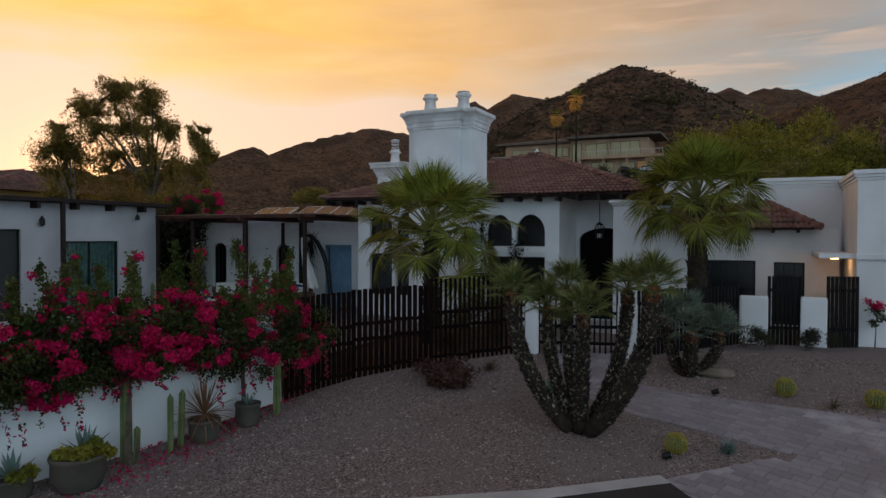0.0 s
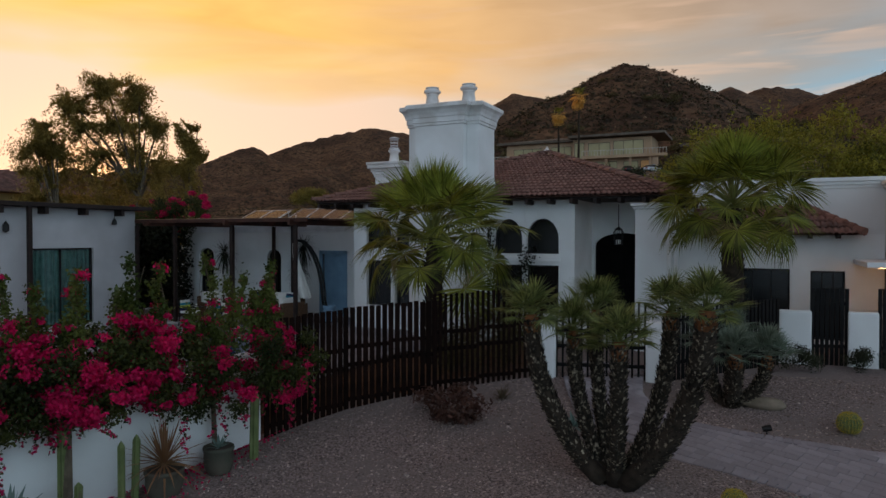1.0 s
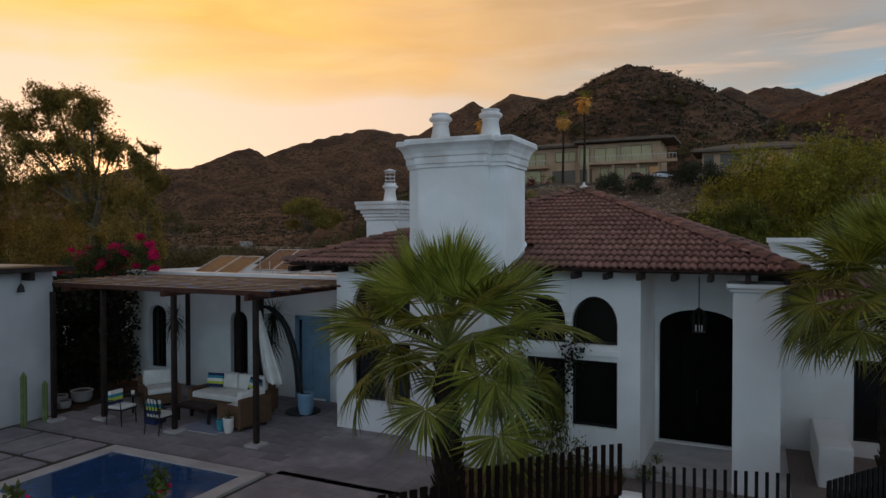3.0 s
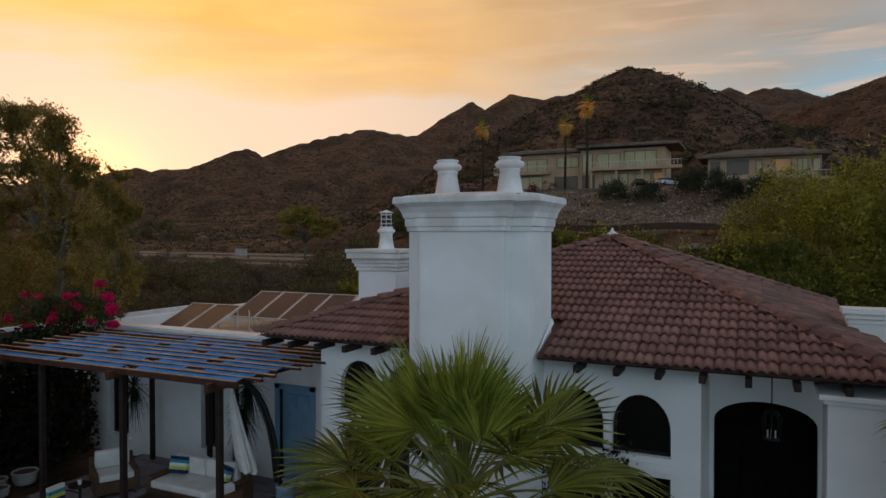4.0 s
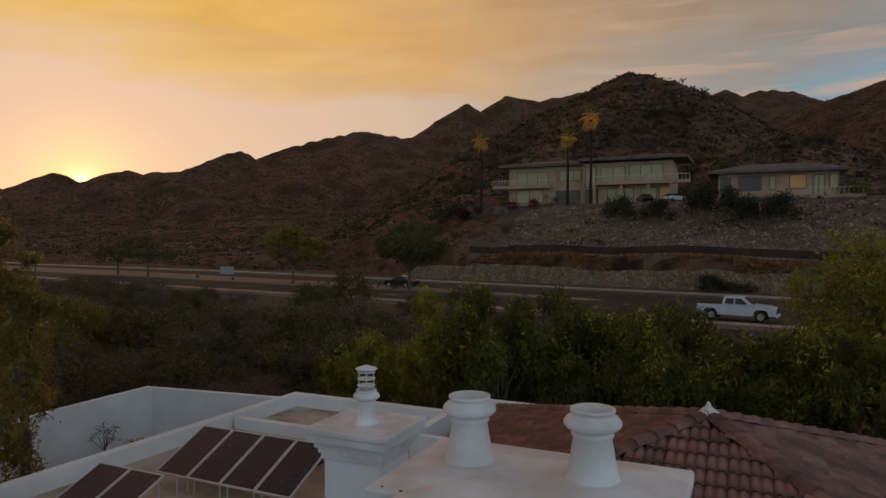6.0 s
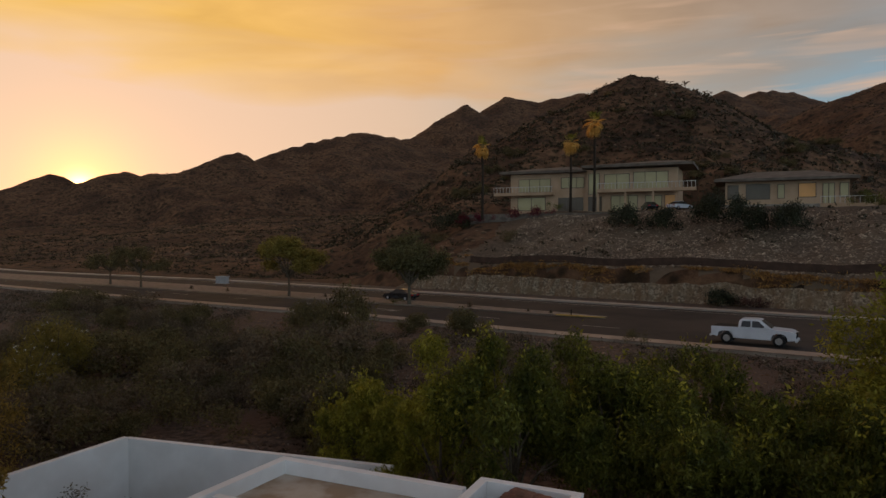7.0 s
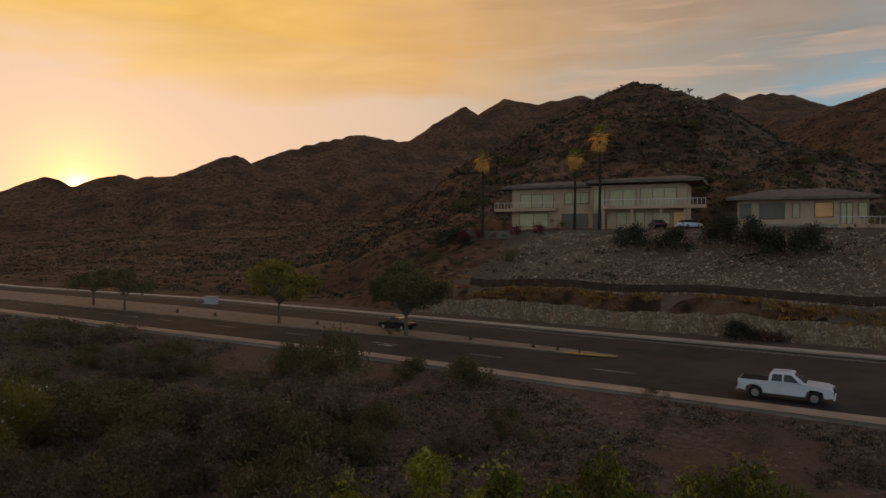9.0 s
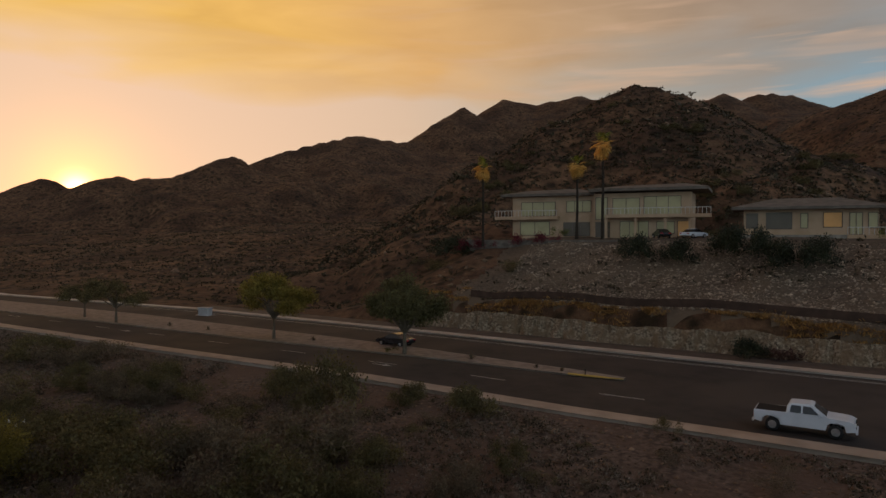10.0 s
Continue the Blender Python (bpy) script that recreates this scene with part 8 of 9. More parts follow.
def pot(x, y, r, h, label, z=None, material=POT, group=""):
    z = float(yard_z(x, y)) + 0.02 if z is None else z
    t = thing("plant_pot", label, "plant pot", group)
    bm = lathe(B(), [(r * 0.72, 0), (r * 0.80, h * 0.06), (r * 0.98, h * 0.45), (r * 0.97, h * 0.82), (r * 1.02, h * 0.86), (r * 1.05, h * 0.92), (r * 1.02, h), (r * 0.92, h), (r * 0.90, h * 0.90)], 26, (x, y, z))
    part("pot", bm, material, t, smooth=True)
    part("soil", lathe(B(), [(r * 0.90, 0), (r * 0.6, 0.02)], 20, (x, y, z + h * 0.90)), SOIL, t)
    return z + h * 0.92


zt = pot(-9.22, 6.72, 0.39, 0.52, "broad weathered clay pot with a leafy succulent")
rosette("agave", -9.22, 6.82, zt, 18, 0.46, 0.07, SUCCULENT, "spiky agave growing in a broad clay pot", "agave", 80, 20, 8)
rngq = np.random.default_rng(51)
v, f = leaf_cloud(blob_points(rngq, 1900, [(-9.05, 6.85, zt + 0.10), (-9.0, 6.6, zt + 0.08), (-9.22, 6.95, zt + 0.10), (-8.93, 6.95, zt + 0.04), (-9.30, 6.52, zt + 0.06)], [0.18, 0.17, 0.17, 0.15, 0.16], 0.8, 0.5), 0.07, 0.05, 0, rngq)
tagged(from_arrays("succulent", v, f, LEAF_Y), "mounded yellow-green succulent in a clay pot", "succulent")
zt = pot(-9.75, 6.05, 0.28, 0.36, "round weathered clay pot at the wall")
rosette("agave", -9.75, 6.05, zt, 18, 0.42, 0.07, SUCCULENT, "spiky striped agave growing in a clay pot", "agave", 80, 20, 9)
v, f = leaf_cloud(blob_points(rngq, 600, [(-9.6, 6.2, zt + 0.06), (-9.55, 6.0, zt + 0.05)], [0.15, 0.13], 0.8, 0.5), 0.07, 0.05, 0, rngq)
tagged(from_arrays("succulent", v, f, LEAF_Y), "mounded yellow-green succulent in a clay pot", "succulent")
zt = pot(-8.78, 8.80, 0.27, 0.40, "tall weathered clay pot holding a yucca")
rosette("yucca", -8.78, 8.80, zt + 0.10, 74, 0.70, 0.034, AGAVE_R, "bronze spiky yucca with drooping dry leaves", "yucca", 88, -8, 10, 0.42)
zt = pot(-8.58, 9.68, 0.23, 0.42, "round clay pot with a small succulent")
rosette("agave", -8.58, 9.68, zt, 14, 0.24, 0.05, SUCCULENT, "small grey succulent in a clay pot", "agave", 70, 10, 11)


# ---------------------------------------------------------------- patio furniture


def cushion(x0, x1, y0, y1, z0, z1, b=0.05):
    return boxed(x0, x1, y0, y1, z0, z1, b)


sofa = thing("patio_sofa", "brown wicker patio sofa with cream cushions", "sofa")
part("frame", boxed(-17.80, -15.70, 20.35, 21.35, 0.12, 0.42, 0.02), WICKER, sofa)
part("backrest", boxed(-17.80, -15.70, 21.28, 21.40, 0.42, 0.85, 0.02), WICKER, sofa)
part("armrest", boxed(-17.90, -17.73, 20.35, 21.40, 0.12, 0.66, 0.02), WICKER, sofa)
part("armrest", boxed(-15.77, -15.60, 20.35, 21.40, 0.12, 0.66, 0.02), WICKER, sofa)
part("seat_cushion", cushion(-17.71, -15.79, 20.32, 21.20, 0.43, 0.60), CUSHION, sofa, "cream seat cushion")
for k in range(2):
    part("back_cushion", cushion(-17.69 + 0.96 * k, -16.77 + 0.96 * k, 21.05, 21.27, 0.60, 1.02, 0.06), CUSHION, sofa, "cream back cushion")
for x in (-17.75, -15.75):
    for y in (20.4, 21.3):
        part("leg", boxed(x - 0.04, x + 0.04, y - 0.04, y + 0.04, 0.0, 0.12), WICKER, sofa)


def striped_pillow(x, y, z, rot, label):
    t = thing("throw_pillow", label, "pillow")
    m = Matrix.Translation((x, y, z)) @ Matrix.Rotation(rot, 4, "Z") @ Matrix.Rotation(radians(-18), 4, "X")
    cols = (NAVY, LIME, CUSHION, TEAL, NAVY)
    for k, c in enumerate(cols):
        bm = boxed(-0.23, 0.23, -0.06, 0.06, -0.19 + 0.076 * k, -0.19 + 0.076 * (k + 1) - 0.001, 0.0)
        bm.transform(m)
        part("stripe", bm, c, t)


striped_pillow(-17.45, 20.95, 0.82, 0.2, "striped navy, lime and teal pillow on a sofa")
striped_pillow(-16.05, 20.95, 0.80, -0.4, "striped teal and navy pillow on a sofa")


def armchair(x, y, rot, label):
    t = thing("patio_armchair", label, "armchair")
    m = Matrix.Translation((x, y, 0)) @ Matrix.Rotation(rot, 4, "Z")

    def p(n, bm, mt, lb=""):
        bm.transform(m)
        return part(n, bm, mt, t, lb)

    p("frame", boxed(-0.42, 0.42, -0.42, 0.42, 0.1, 0.38, 0.02), WICKER)
    p("armrest", boxed(-0.50, -0.40, -0.42, 0.45, 0.1, 0.62, 0.02), WICKER)
    p("armrest", boxed(0.40, 0.50, -0.42, 0.45, 0.1, 0.62, 0.02), WICKER)
    p("backrest", boxed(-0.5, 0.5, 0.40, 0.50, 0.1, 0.82, 0.02), WICKER)
    p("seat_cushion", boxed(-0.39, 0.39, -0.42, 0.30, 0.39, 0.55, 0.05), CUSHION, "cream seat cushion")
    p("back_cushion", boxed(-0.39, 0.39, 0.22, 0.40, 0.55, 0.98, 0.06), CUSHION, "cream back cushion")
    for sx in (-0.4, 0.4):
        for sy in (-0.36, 0.36):
            p("leg", boxed(sx - 0.03, sx + 0.03, sy - 0.03, sy + 0.03, 0, 0.1), WICKER)


armchair(-19.25, 20.6, radians(60), "brown wicker patio armchair with cream cushions")
armchair(-15.55, 19.95, radians(-100), "brown wicker armchair turned to the sofa")


def metal_chair(x, y, rot, label):
    t = thing("garden_chair", label, "chair", "black metal garden chairs")
    m = Matrix.Translation((x, y, 0)) @ Matrix.Rotation(rot, 4, "Z")

    def p(n, bm, mt, lb=""):
        bm.transform(m)
        return part(n, bm, mt, t, lb)

    for sx in (-0.24, 0.24):
        p("leg", tube(B(), [(sx, -0.24, 0), (sx, -0.22, 0.42)], 0.016, 6), BLACKMETAL)
        p("leg", tube(B(), [(sx, 0.28, 0), (sx, 0.22, 0.42), (sx, 0.32, 0.92)], 0.016, 6), BLACKMETAL)
        p("armrest", tube(B(), [(sx * 1.1, 0.25, 0.66), (sx * 1.15, 0.0, 0.66), (sx * 1.1, -0.22, 0.62), (sx, -0.22, 0.42)], 0.014, 6), BLACKMETAL)
    p("seat", boxed(-0.26, 0.26, -0.26, 0.26, 0.40, 0.43), BLACKMETAL)
    p("seat_cushion", boxed(-0.24, 0.24, -0.25, 0.22, 0.43, 0.50, 0.025), CUSHION, "cream seat cushion")
    for k in range(5):
        xx = -0.2 + 0.1 * k
        p("back_bar", tube(B(), [(xx, 0.23, 0.45), (xx * 1.1, 0.32, 0.9)], 0.010, 5), BLACKMETAL)
    p("back_rail", tube(B(), [(-0.24, 0.32, 0.9), (0, 0.33, 0.95), (0.24, 0.32, 0.9)], 0.014, 6), BLACKMETAL)
    for k, c in enumerate((NAVY, LIME, TEAL, CUSHION)):
        p("back_cushion", boxed(-0.20, 0.20, 0.16, 0.25, 0.52 + 0.085 * k, 0.52 + 0.085 * (k + 1) - 0.001, 0.0), c, "striped back cushion")


metal_chair(-18.55, 18.75, radians(95), "black metal garden chair with striped cushion")
metal_chair(-17.0, 18.6, radians(180), "black metal garden chair with teal striped cushion")
ott = link("pouffe", boxed(-18.0, -17.6, 18.95, 19.35, 0.0, 0.42, 0.05), NAVY)
tagged(ott, "square navy blue fabric pouffe on the patio", "pouffe")
ct = thing("coffee_table", "low dark wooden coffee table beside the sofa", "table")
part("tabletop", boxed(-17.55, -16.35, 19.55, 20.15, 0.36, 0.42, 0.01), DARKWOOD, ct)
for x in (-17.48, -16.42):
    for y in (19.62, 20.08):
        part("leg", boxed(x - 0.035, x + 0.035, y - 0.035, y + 0.035, 0.0, 0.36), DARKWOOD, ct)
st = thing("side_table", "small dark side table with a white cup", "table")
part("tabletop", lathe(B(), [(0.25, 0.50), (0.25, 0.53)], 16, (-19.15, 19.6, 0)), BLACKMETAL, st)
part("leg", tube(B(), [(-19.15, 19.6, 0.0), (-19.15, 19.6, 0.5)], 0.03, 8), BLACKMETAL, st)
tagged(link("cup", lathe(B(), [(0.04, 0.0), (0.05, 0.10)], 12, (-19.15, 19.6, 0.53)), CUSHION), "white cup standing on a side table", "cup")
rug = thing("outdoor_rug", "blue and white chevron patterned outdoor rug", "rug")
part("rug_base", boxed(-16.9, -15.6, 19.0, 20.3, 0.004, 0.012), CUSHION, rug)
for k in range(18):
    bm = B()
    x0 = -16.88 + k * 0.071
    prev = None
    for j in range(14):
        y = 19.02 + j * 0.098
        o = 0.03 * (j % 2)
        row = [bm.verts.new((x0 + o, y, 0.0135)), bm.verts.new((x0 + o + 0.046, y, 0.0135))]
        if prev:
            bm.faces.new((prev[0], prev[1], row[1], row[0]))
        prev = row
    part("chevron", bm, RUGBLUE, rug)
zt = pot(-15.45, 19.30, 0.13, 0.38, "tall white glazed planter with a small plant", 0.0, CUSHION)
rosette("potted_plant", -15.45, 19.30, zt, 16, 0.26, 0.03, LEAF_O, "small dark spiky plant in a white planter", "plant", 85, 20, 14)
pot(-15.75, 19.35, 0.11, 0.28, "small teal glazed planter", 0.0, TEAL)
pot(-14.75, 21.5, 0.22, 0.60, "tall blue glazed pot near the door", 0.0, BLUEDOOR)
for x, y, s in ((-22.2, 19.6, 0.22), (-21.9, 20.1, 0.3), (-21.6, 19.3, 0.2)):
    pot(x, y, s, s * 1.1, "terracotta bowl planter in the passage", -0.05, CONCRETE)
swing = thing("hanging_chair", "hanging egg chair frame with draped cream cloth", "chair")
part("base", lathe(B(), [(0.5, 0.0), (0.48, 0.04)], 20, (-15.0, 21.7, 0.0)), BLACKMETAL, swing)
for dx in (0.0, 0.12):
    pts = [(-14.95 + dx, 21.6, 0.04)] + [(-16.15 + dx + 1.15 * math.cos(a), 21.45, 0.55 + 2.35 * math.sin(a)) for a in (0.1, 0.35, 0.6, 0.85, 1.1, 1.35, 1.55)]
    part("pole", tube(B(), pts, 0.045, 8), BLACKMETAL, swing)
bm = B()
rows = []
for i in range(16):
    u = i / 15
    c = Vector((-16.12 + 0.62 * u ** 1.3, 21.25 - 0.1 * u, 2.80 - 1.92 * u))
    w = 0.035 + 0.19 * u ** 0.8 - 0.05 * max(0.0, u - 0.9) * 10
    row = []
    for k in range(28):
        a = k / 28 * math.tau
        r = w * (1 + 0.30 * math.sin(7 * a + 2.0 * u) * (0.4 + u) + 0.10 * math.sin(3 * a + 5 * u))
        row.append(bm.verts.new(c + Vector((r * math.cos(a), 0.55 * r * math.sin(a), 0.05 * math.sin(5 * a) * u))))
    rows.append(row)
for r0, r1 in zip(rows, rows[1:]):
    for k in range(28):
        bm.faces.new((r0[k], r0[(k + 1) % 28], r1[(k + 1) % 28], r1[k]))
part("cloth", bm, CUSHION, swing, "draped cream cloth cover", True)
# hanging plants by the pergola posts
for x, y, z in ((-19.45, 21.35, 2.45), (-16.35, 21.9, 1.9), (-16.0, 21.7, 2.7)):
    rosette("hanging_plant", x, y, z, 120, 0.62, 0.026, VINE, "dry trailing spiky plant hanging from the pergola", "plant", 60, -80, int(-x), 0.5)
# yard planter greens
v, f = leaf_cloud(blob_points(rngq, 2600, [(-30.1 + 0.4 * k, 33.8, 0.85) for k in range(5)], [0.5] * 5, 0.6, 0.3), 0.13, 0.08, 0, rngq)
tagged(from_arrays("planter_shrub", v, f, LEAF_Y), "low yellow-green shrubs in a block planter", "shrub")
tree("young_tree", -31.0, 33.0, 0, 2.6, 0.6, 120, LEAF_O, 200, 0.10, "bare young tree by the yard wall", 9, 0.03, 0.3, 1.0, 0)
shrub(3, -26.5, 34.6, 0.8, "round dark shrub by the white yard wall", sz=1.0, z=0.0)
shrub(3, -29.3, 34.0, 0.45, "dark upright shrub in the planter", sz=0.9, z=0.5)

# ---------------------------------------------------------------- hillside houses


def far_window(x0, x1, z0, z1, y, parent, glass=SKYGLASS, mull=1):
    w = part("window", boxed(x0, x1, y - 0.02, y + 0.04, z0, z1), glass, parent, "glass given a faint glow")
    bm = B()
    f = 0.10
    for a, b, c, d in ((x0 - f, x0, z0 - f, z1 + f), (x1, x1 + f, z0 - f, z1 + f), (x0, x1, z0 - f, z0), (x0, x1, z1, z1 + f)):
        box(bm, a, b, y - 0.10, y + 0.02, c, d)
    for k in range(1, mull + 1):
        xm = x0 + (x1 - x0) * k / (mull + 1)
        box(bm, xm - 0.05, xm + 0.05, y - 0.08, y - 0.021, z0, z1)
    part("window_frame", bm, ROOFGREY, w)


def balcony(x0, x1, y0, y1, z, parent):
    b = part("balcony", boxed(x0, x1, y0, y1, z - 0.55, z, 0.02), TANWALL, parent)
    rail = mat("pale_rail", (0.42, 0.38, 0.33), (0.5, 0.46, 0.4), 1, 0.6, 0) if "pale_rail" not in bpy.data.materials else bpy.data.materials["pale_rail"]
    part("handrail", boxed(x0, x1, y0, y0 + 0.08, z + 0.95, z + 1.05), rail, b)
    x = x0
    while x < x1:
        part("baluster", boxed(x, x + 0.07, y0, y0 + 0.07, z, z + 0.95), rail, b)
        x += 0.62


A = thing("hillside_house", "tan two-storey hillside house with long balconies", "house")
g = 15.2
# left block, right block turned a little nearer
part("wall", boxed(-50.3, -35.6, 138.0, 146.0, g - 1, 22.3), TANWALL, A)
part("wall", boxed(-35.6, -20.2, 136.6, 146.0, g - 1, 22.5), TANWALL, A)
for x0, x1, y0, z in ((-52.2, -35.4, 136.9, 22.35), (-36.2, -17.6, 134.9, 22.75)):
    bm = B()
    q = [(x0, y0), (x1, y0), (x1, 147), (x0, 147)]
    lo = [bm.verts.new((*p, z)) for p in q]
    hi = [bm.verts.new((*p, z + 0.45)) for p in q]
    top = [bm.verts.new(p) for p in ((x0 + 4, 141.5, z + 1.25), (x1 - 4, 141.5, z + 1.45))]
    bm.faces.new(lo[::-1])
    for i in range(4):
        bm.faces.new((lo[i], lo[(i + 1) % 4], hi[(i + 1) % 4], hi[i]))
    bm.faces.new((hi[0], hi[1], top[1], top[0]))
    bm.faces.new((hi[1], hi[2], top[1]))
    bm.faces.new((hi[2], hi[3], top[0], top[1]))
    bm.faces.new((hi[3], hi[0], top[0]))
    part("roof", bm, ROOFGREY, A, "low grey-brown hip roof")
balcony(-53.2, -41.8, 136.6, 137.98, 18.85, A)
balcony(-33.4, -17.2, 134.9, 136.58, 18.95, A)
for x0, x1, z0, z1, gl, mu in ((-48.6, -42.6, 19.0, 21.3, SKYGLASS, 2), (-40.5, -36.4, 19.6, 21.4, SKYGLASS, 2), (-48.8, -43.6, 15.6, 17.9, SKYGLASS, 1), (-41.0, -36.6, 15.5, 17.7, DIMGLASS, 2)):
    far_window(x0, x1, z0, z1, 137.98, A, gl, mu)
for x0, x1, z0, z1, gl, mu in ((-35.2, -33.4, 18.2, 21.8, SKYGLASS, 1), (-32.4, -28.2, 19.0, 21.6, SKYGLASS, 1), (-27.4, -21.8, 19.0, 21.8, SKYGLASS, 2), (-35.2, -33.0, 15.3, 17.7, DIMGLASS, 2), (-31.2, -26.8, 15.3, 17.8, SKYGLASS, 2), (-25.4, -22.8, 15.9, 17.7, SKYGLASS, 1), (-22.2, -20.6, 15.4, 17.8, LITORANGE, 0)):
    far_window(x0, x1, z0, z1, 136.58, A, gl, mu)
for x in (-33.3, -28.6, -24.0, -20.3):
    part("column", boxed(x - 0.2, x + 0.2, 135.1, 135.5, g - 0.5, 18.4), TANWALL, A)
Bh = thing("hillside_house", "tan single-storey hillside house on a stone base", "house")
part("wall", boxed(-12.6, 4.2, 131.0, 140.0, 15.6, 19.2), TANWALL, Bh)
part("stone_base", boxed(-13.0, 7.5, 129.6, 140.0, 11.5, 15.6), mat("stone_base_blocks", (0.20, 0.17, 0.14), (0.30, 0.26, 0.21), 1.5, 0.9, 0.5, 4), Bh, "rough stone retaining base")
bm = B()
q = [(-14.2, 129.6), (5.4, 129.6), (5.4, 141), (-14.2, 141)]
lo = [bm.verts.new((*p, 19.2)) for p in q]
hi = [bm.verts.new((*p, 19.6)) for p in q]
top = [bm.verts.new(p) for p in ((-8.5, 135.3, 21.0), (0.0, 135.3, 21.0))]
bm.faces.new(lo[::-1])
for i in range(4):
    bm.faces.new((lo[i], lo[(i + 1) % 4], hi[(i + 1) % 4], hi[i]))
bm.faces.new((hi[0], hi[1], top[1], top[0]))
bm.faces.new((hi[1], hi[2], top[1]))
bm.faces.new((hi[2], hi[3], top[0], top[1]))
bm.faces.new((hi[3], hi[0], top[0]))
part("roof", bm, ROOFGREY, Bh, "low grey-brown hip roof")
for x0, x1, z0, z1, gl, mu in ((-12.2, -10.8, 16.6, 18.6, DIMGLASS, 0), (-9.6, -6.4, 16.5, 18.7, DIMGLASS, 0), (-5.2, -4.4, 16.6, 18.6, SKYGLASS, 0), (-2.4, -0.2, 16.7, 18.7, LITORANGE, 0), (0.8, 2.2, 15.7, 18.6, SKYGLASS, 1), (3.0, 4.0, 16.6, 18.6, SKYGLASS, 0)):
    far_window(x0, x1, z0, z1, 130.98, Bh, gl, mu)
balcony(0.3, 7.5, 129.4, 130.9, 15.62, Bh)
structure(link("wall_terrace", boxed(-57.5, -30.0, 131.6, 132.0, 12.6, 14.75, 0.05), mat("terrace_stone", (0.09, 0.072, 0.058), (0.18, 0.15, 0.12), 1.2, 0.9, 0.6, 3)), "low rubble terrace wall below the hillside house")


def far_palm(x, y, z0, ztop, s, label, gold):
    t = thing("tall_palm", label, "palm tree", "tall palms by the hillside house")
    part("trunk", tube(B(), [(x, y, z0 - 0.3), (x + 0.1, y, (z0 + ztop) / 2), (x, y, ztop)], [0.26, 0.2, 0.18], 8), BARK, t)
    rng = random.Random(int(x))
    for k in range(34):
        u = (k + 0.5) / 34
        el = radians(80 - 165 * u + rng.uniform(-8, 8))
        me = FAN_BIG[k % 4] if u < 0.22 else FAN_GOLD[k % 2]
        place_frond(me, (x, y, ztop), k * 2.399963, el, t, rng.uniform(-0.4, 0.4), s * rng.uniform(0.65, 1.2))


far_palm(-52.2, 128.0, 14.0, 26.2, 1.0, "tall slim palm with golden dry skirt on the slope", 1)
far_palm(-37.4, 132.0, 15.2, 26.6, 1.0, "tall slim palm with golden dry skirt before the house", 1)
far_palm(-33.0, 130.5, 15.2, 29.4, 1.15, "tallest slim palm with golden dry skirt", 1)

# neighbour's house beyond the pepper trees
nb = thing("neighbour_house", "ochre stucco neighbour house with a tiled roof", "house")
part("wall", boxed(-60.0, -46.5, 27.0, 38.0, -0.3, 5.9), OCHRE, nb)
bm = B()
q = [(-61.0, 26.0), (-45.5, 26.0), (-45.5, 39.0), (-61.0, 39.0)]
lo = [bm.verts.new((*p, 5.9)) for p in q]
top = [bm.verts.new(p) for p in ((-56, 32.5, 7.8), (-50.5, 32.5, 7.8))]
bm.faces.new(lo[::-1])
bm.faces.new((lo[0], lo[1], top[1], top[0]))
bm.faces.new((lo[1], lo[2], top[1]))
bm.faces.new((lo[2], lo[3], top[0], top[1]))
bm.faces.new((lo[3], lo[0], top[0]))
part("roof", bm, TILE_J, nb, "brown tiled roof")
slope_tiles(Vector((-45.5, 26.0, 5.9)), Vector((0, 1, 0)), 13.0, 6.5, 6.5, 5.0, 1.9, nb, False)
slope_tiles(Vector((-61.0, 26.0, 5.9)), Vector((1, 0, 0)), 15.5, 5.0, 5.0, 6.5, 1.9, nb, False)
bal = part("balcony", boxed(-46.5, -44.6, 27.0, 37.0, 2.3, 3.2, 0.02), OCHRE, nb)
part("handrail", boxed(-44.72, -44.62, 27.0, 37.0, 4.15, 4.22), BLACKMETAL, bal)
y = 27.1
while y < 37:
    part("baluster", boxed(-44.69, -44.65, y, y + 0.04, 3.2, 4.15), BLACKMETAL, bal)
    y += 0.28
for y0 in (28.2, 31.0, 34.2):
    part("window", boxed(-46.52, -46.40, y0, y0 + 1.4, 3.3, 5.3), DARKGLASS, nb)

# ---------------------------------------------------------------- vehicles and street things


def wheel(x, y, z, r, w, parent):
    wh = part("wheel", lathe(B(), [(r * 0.62, -w / 2), (r * 0.95, -w / 2), (r, -w / 2 + 0.03), (r, w / 2 - 0.03), (r * 0.95, w / 2), (r * 0.62, w / 2)], 24), TYRE, parent, "black tyre", True)
    wh.matrix_basis = Matrix.Translation((x, y, z)) @ Matrix.Rotation(radians(90), 4, "X")
    rim = part("rim", lathe(B(), [(r * 0.60, -w / 2 - 0.004), (r * 0.50, -w / 2 + 0.03), (r * 0.15, -w / 2 - 0.002), (r * 0.15, w / 2 + 0.002), (r * 0.50, w / 2 - 0.03), (r * 0.60, w / 2 + 0.004)], 12), CHROME, wh, "alloy rim")
    return wh


def side_shell(bm, outline, w0, w1, zsplit):
    """A car body from its side outline; the sides lean in above zsplit."""
    rows = []
    for s in (-1, 1):
        rows.append([bm.verts.new((x, s * (w0 if z <= zsplit else w0 + (w1 - w0) * min(1, (z - zsplit) / 0.55)), z)) for x, z in outline])
    n = len(outline)
    bm.faces.new(rows[0])
    bm.faces.new(rows[1][::-1])
    for i in range(n):
        bm.faces.new((rows[0][(i + 1) % n], rows[0][i], rows[1][i], rows[1][(i + 1) % n]))
    return bm


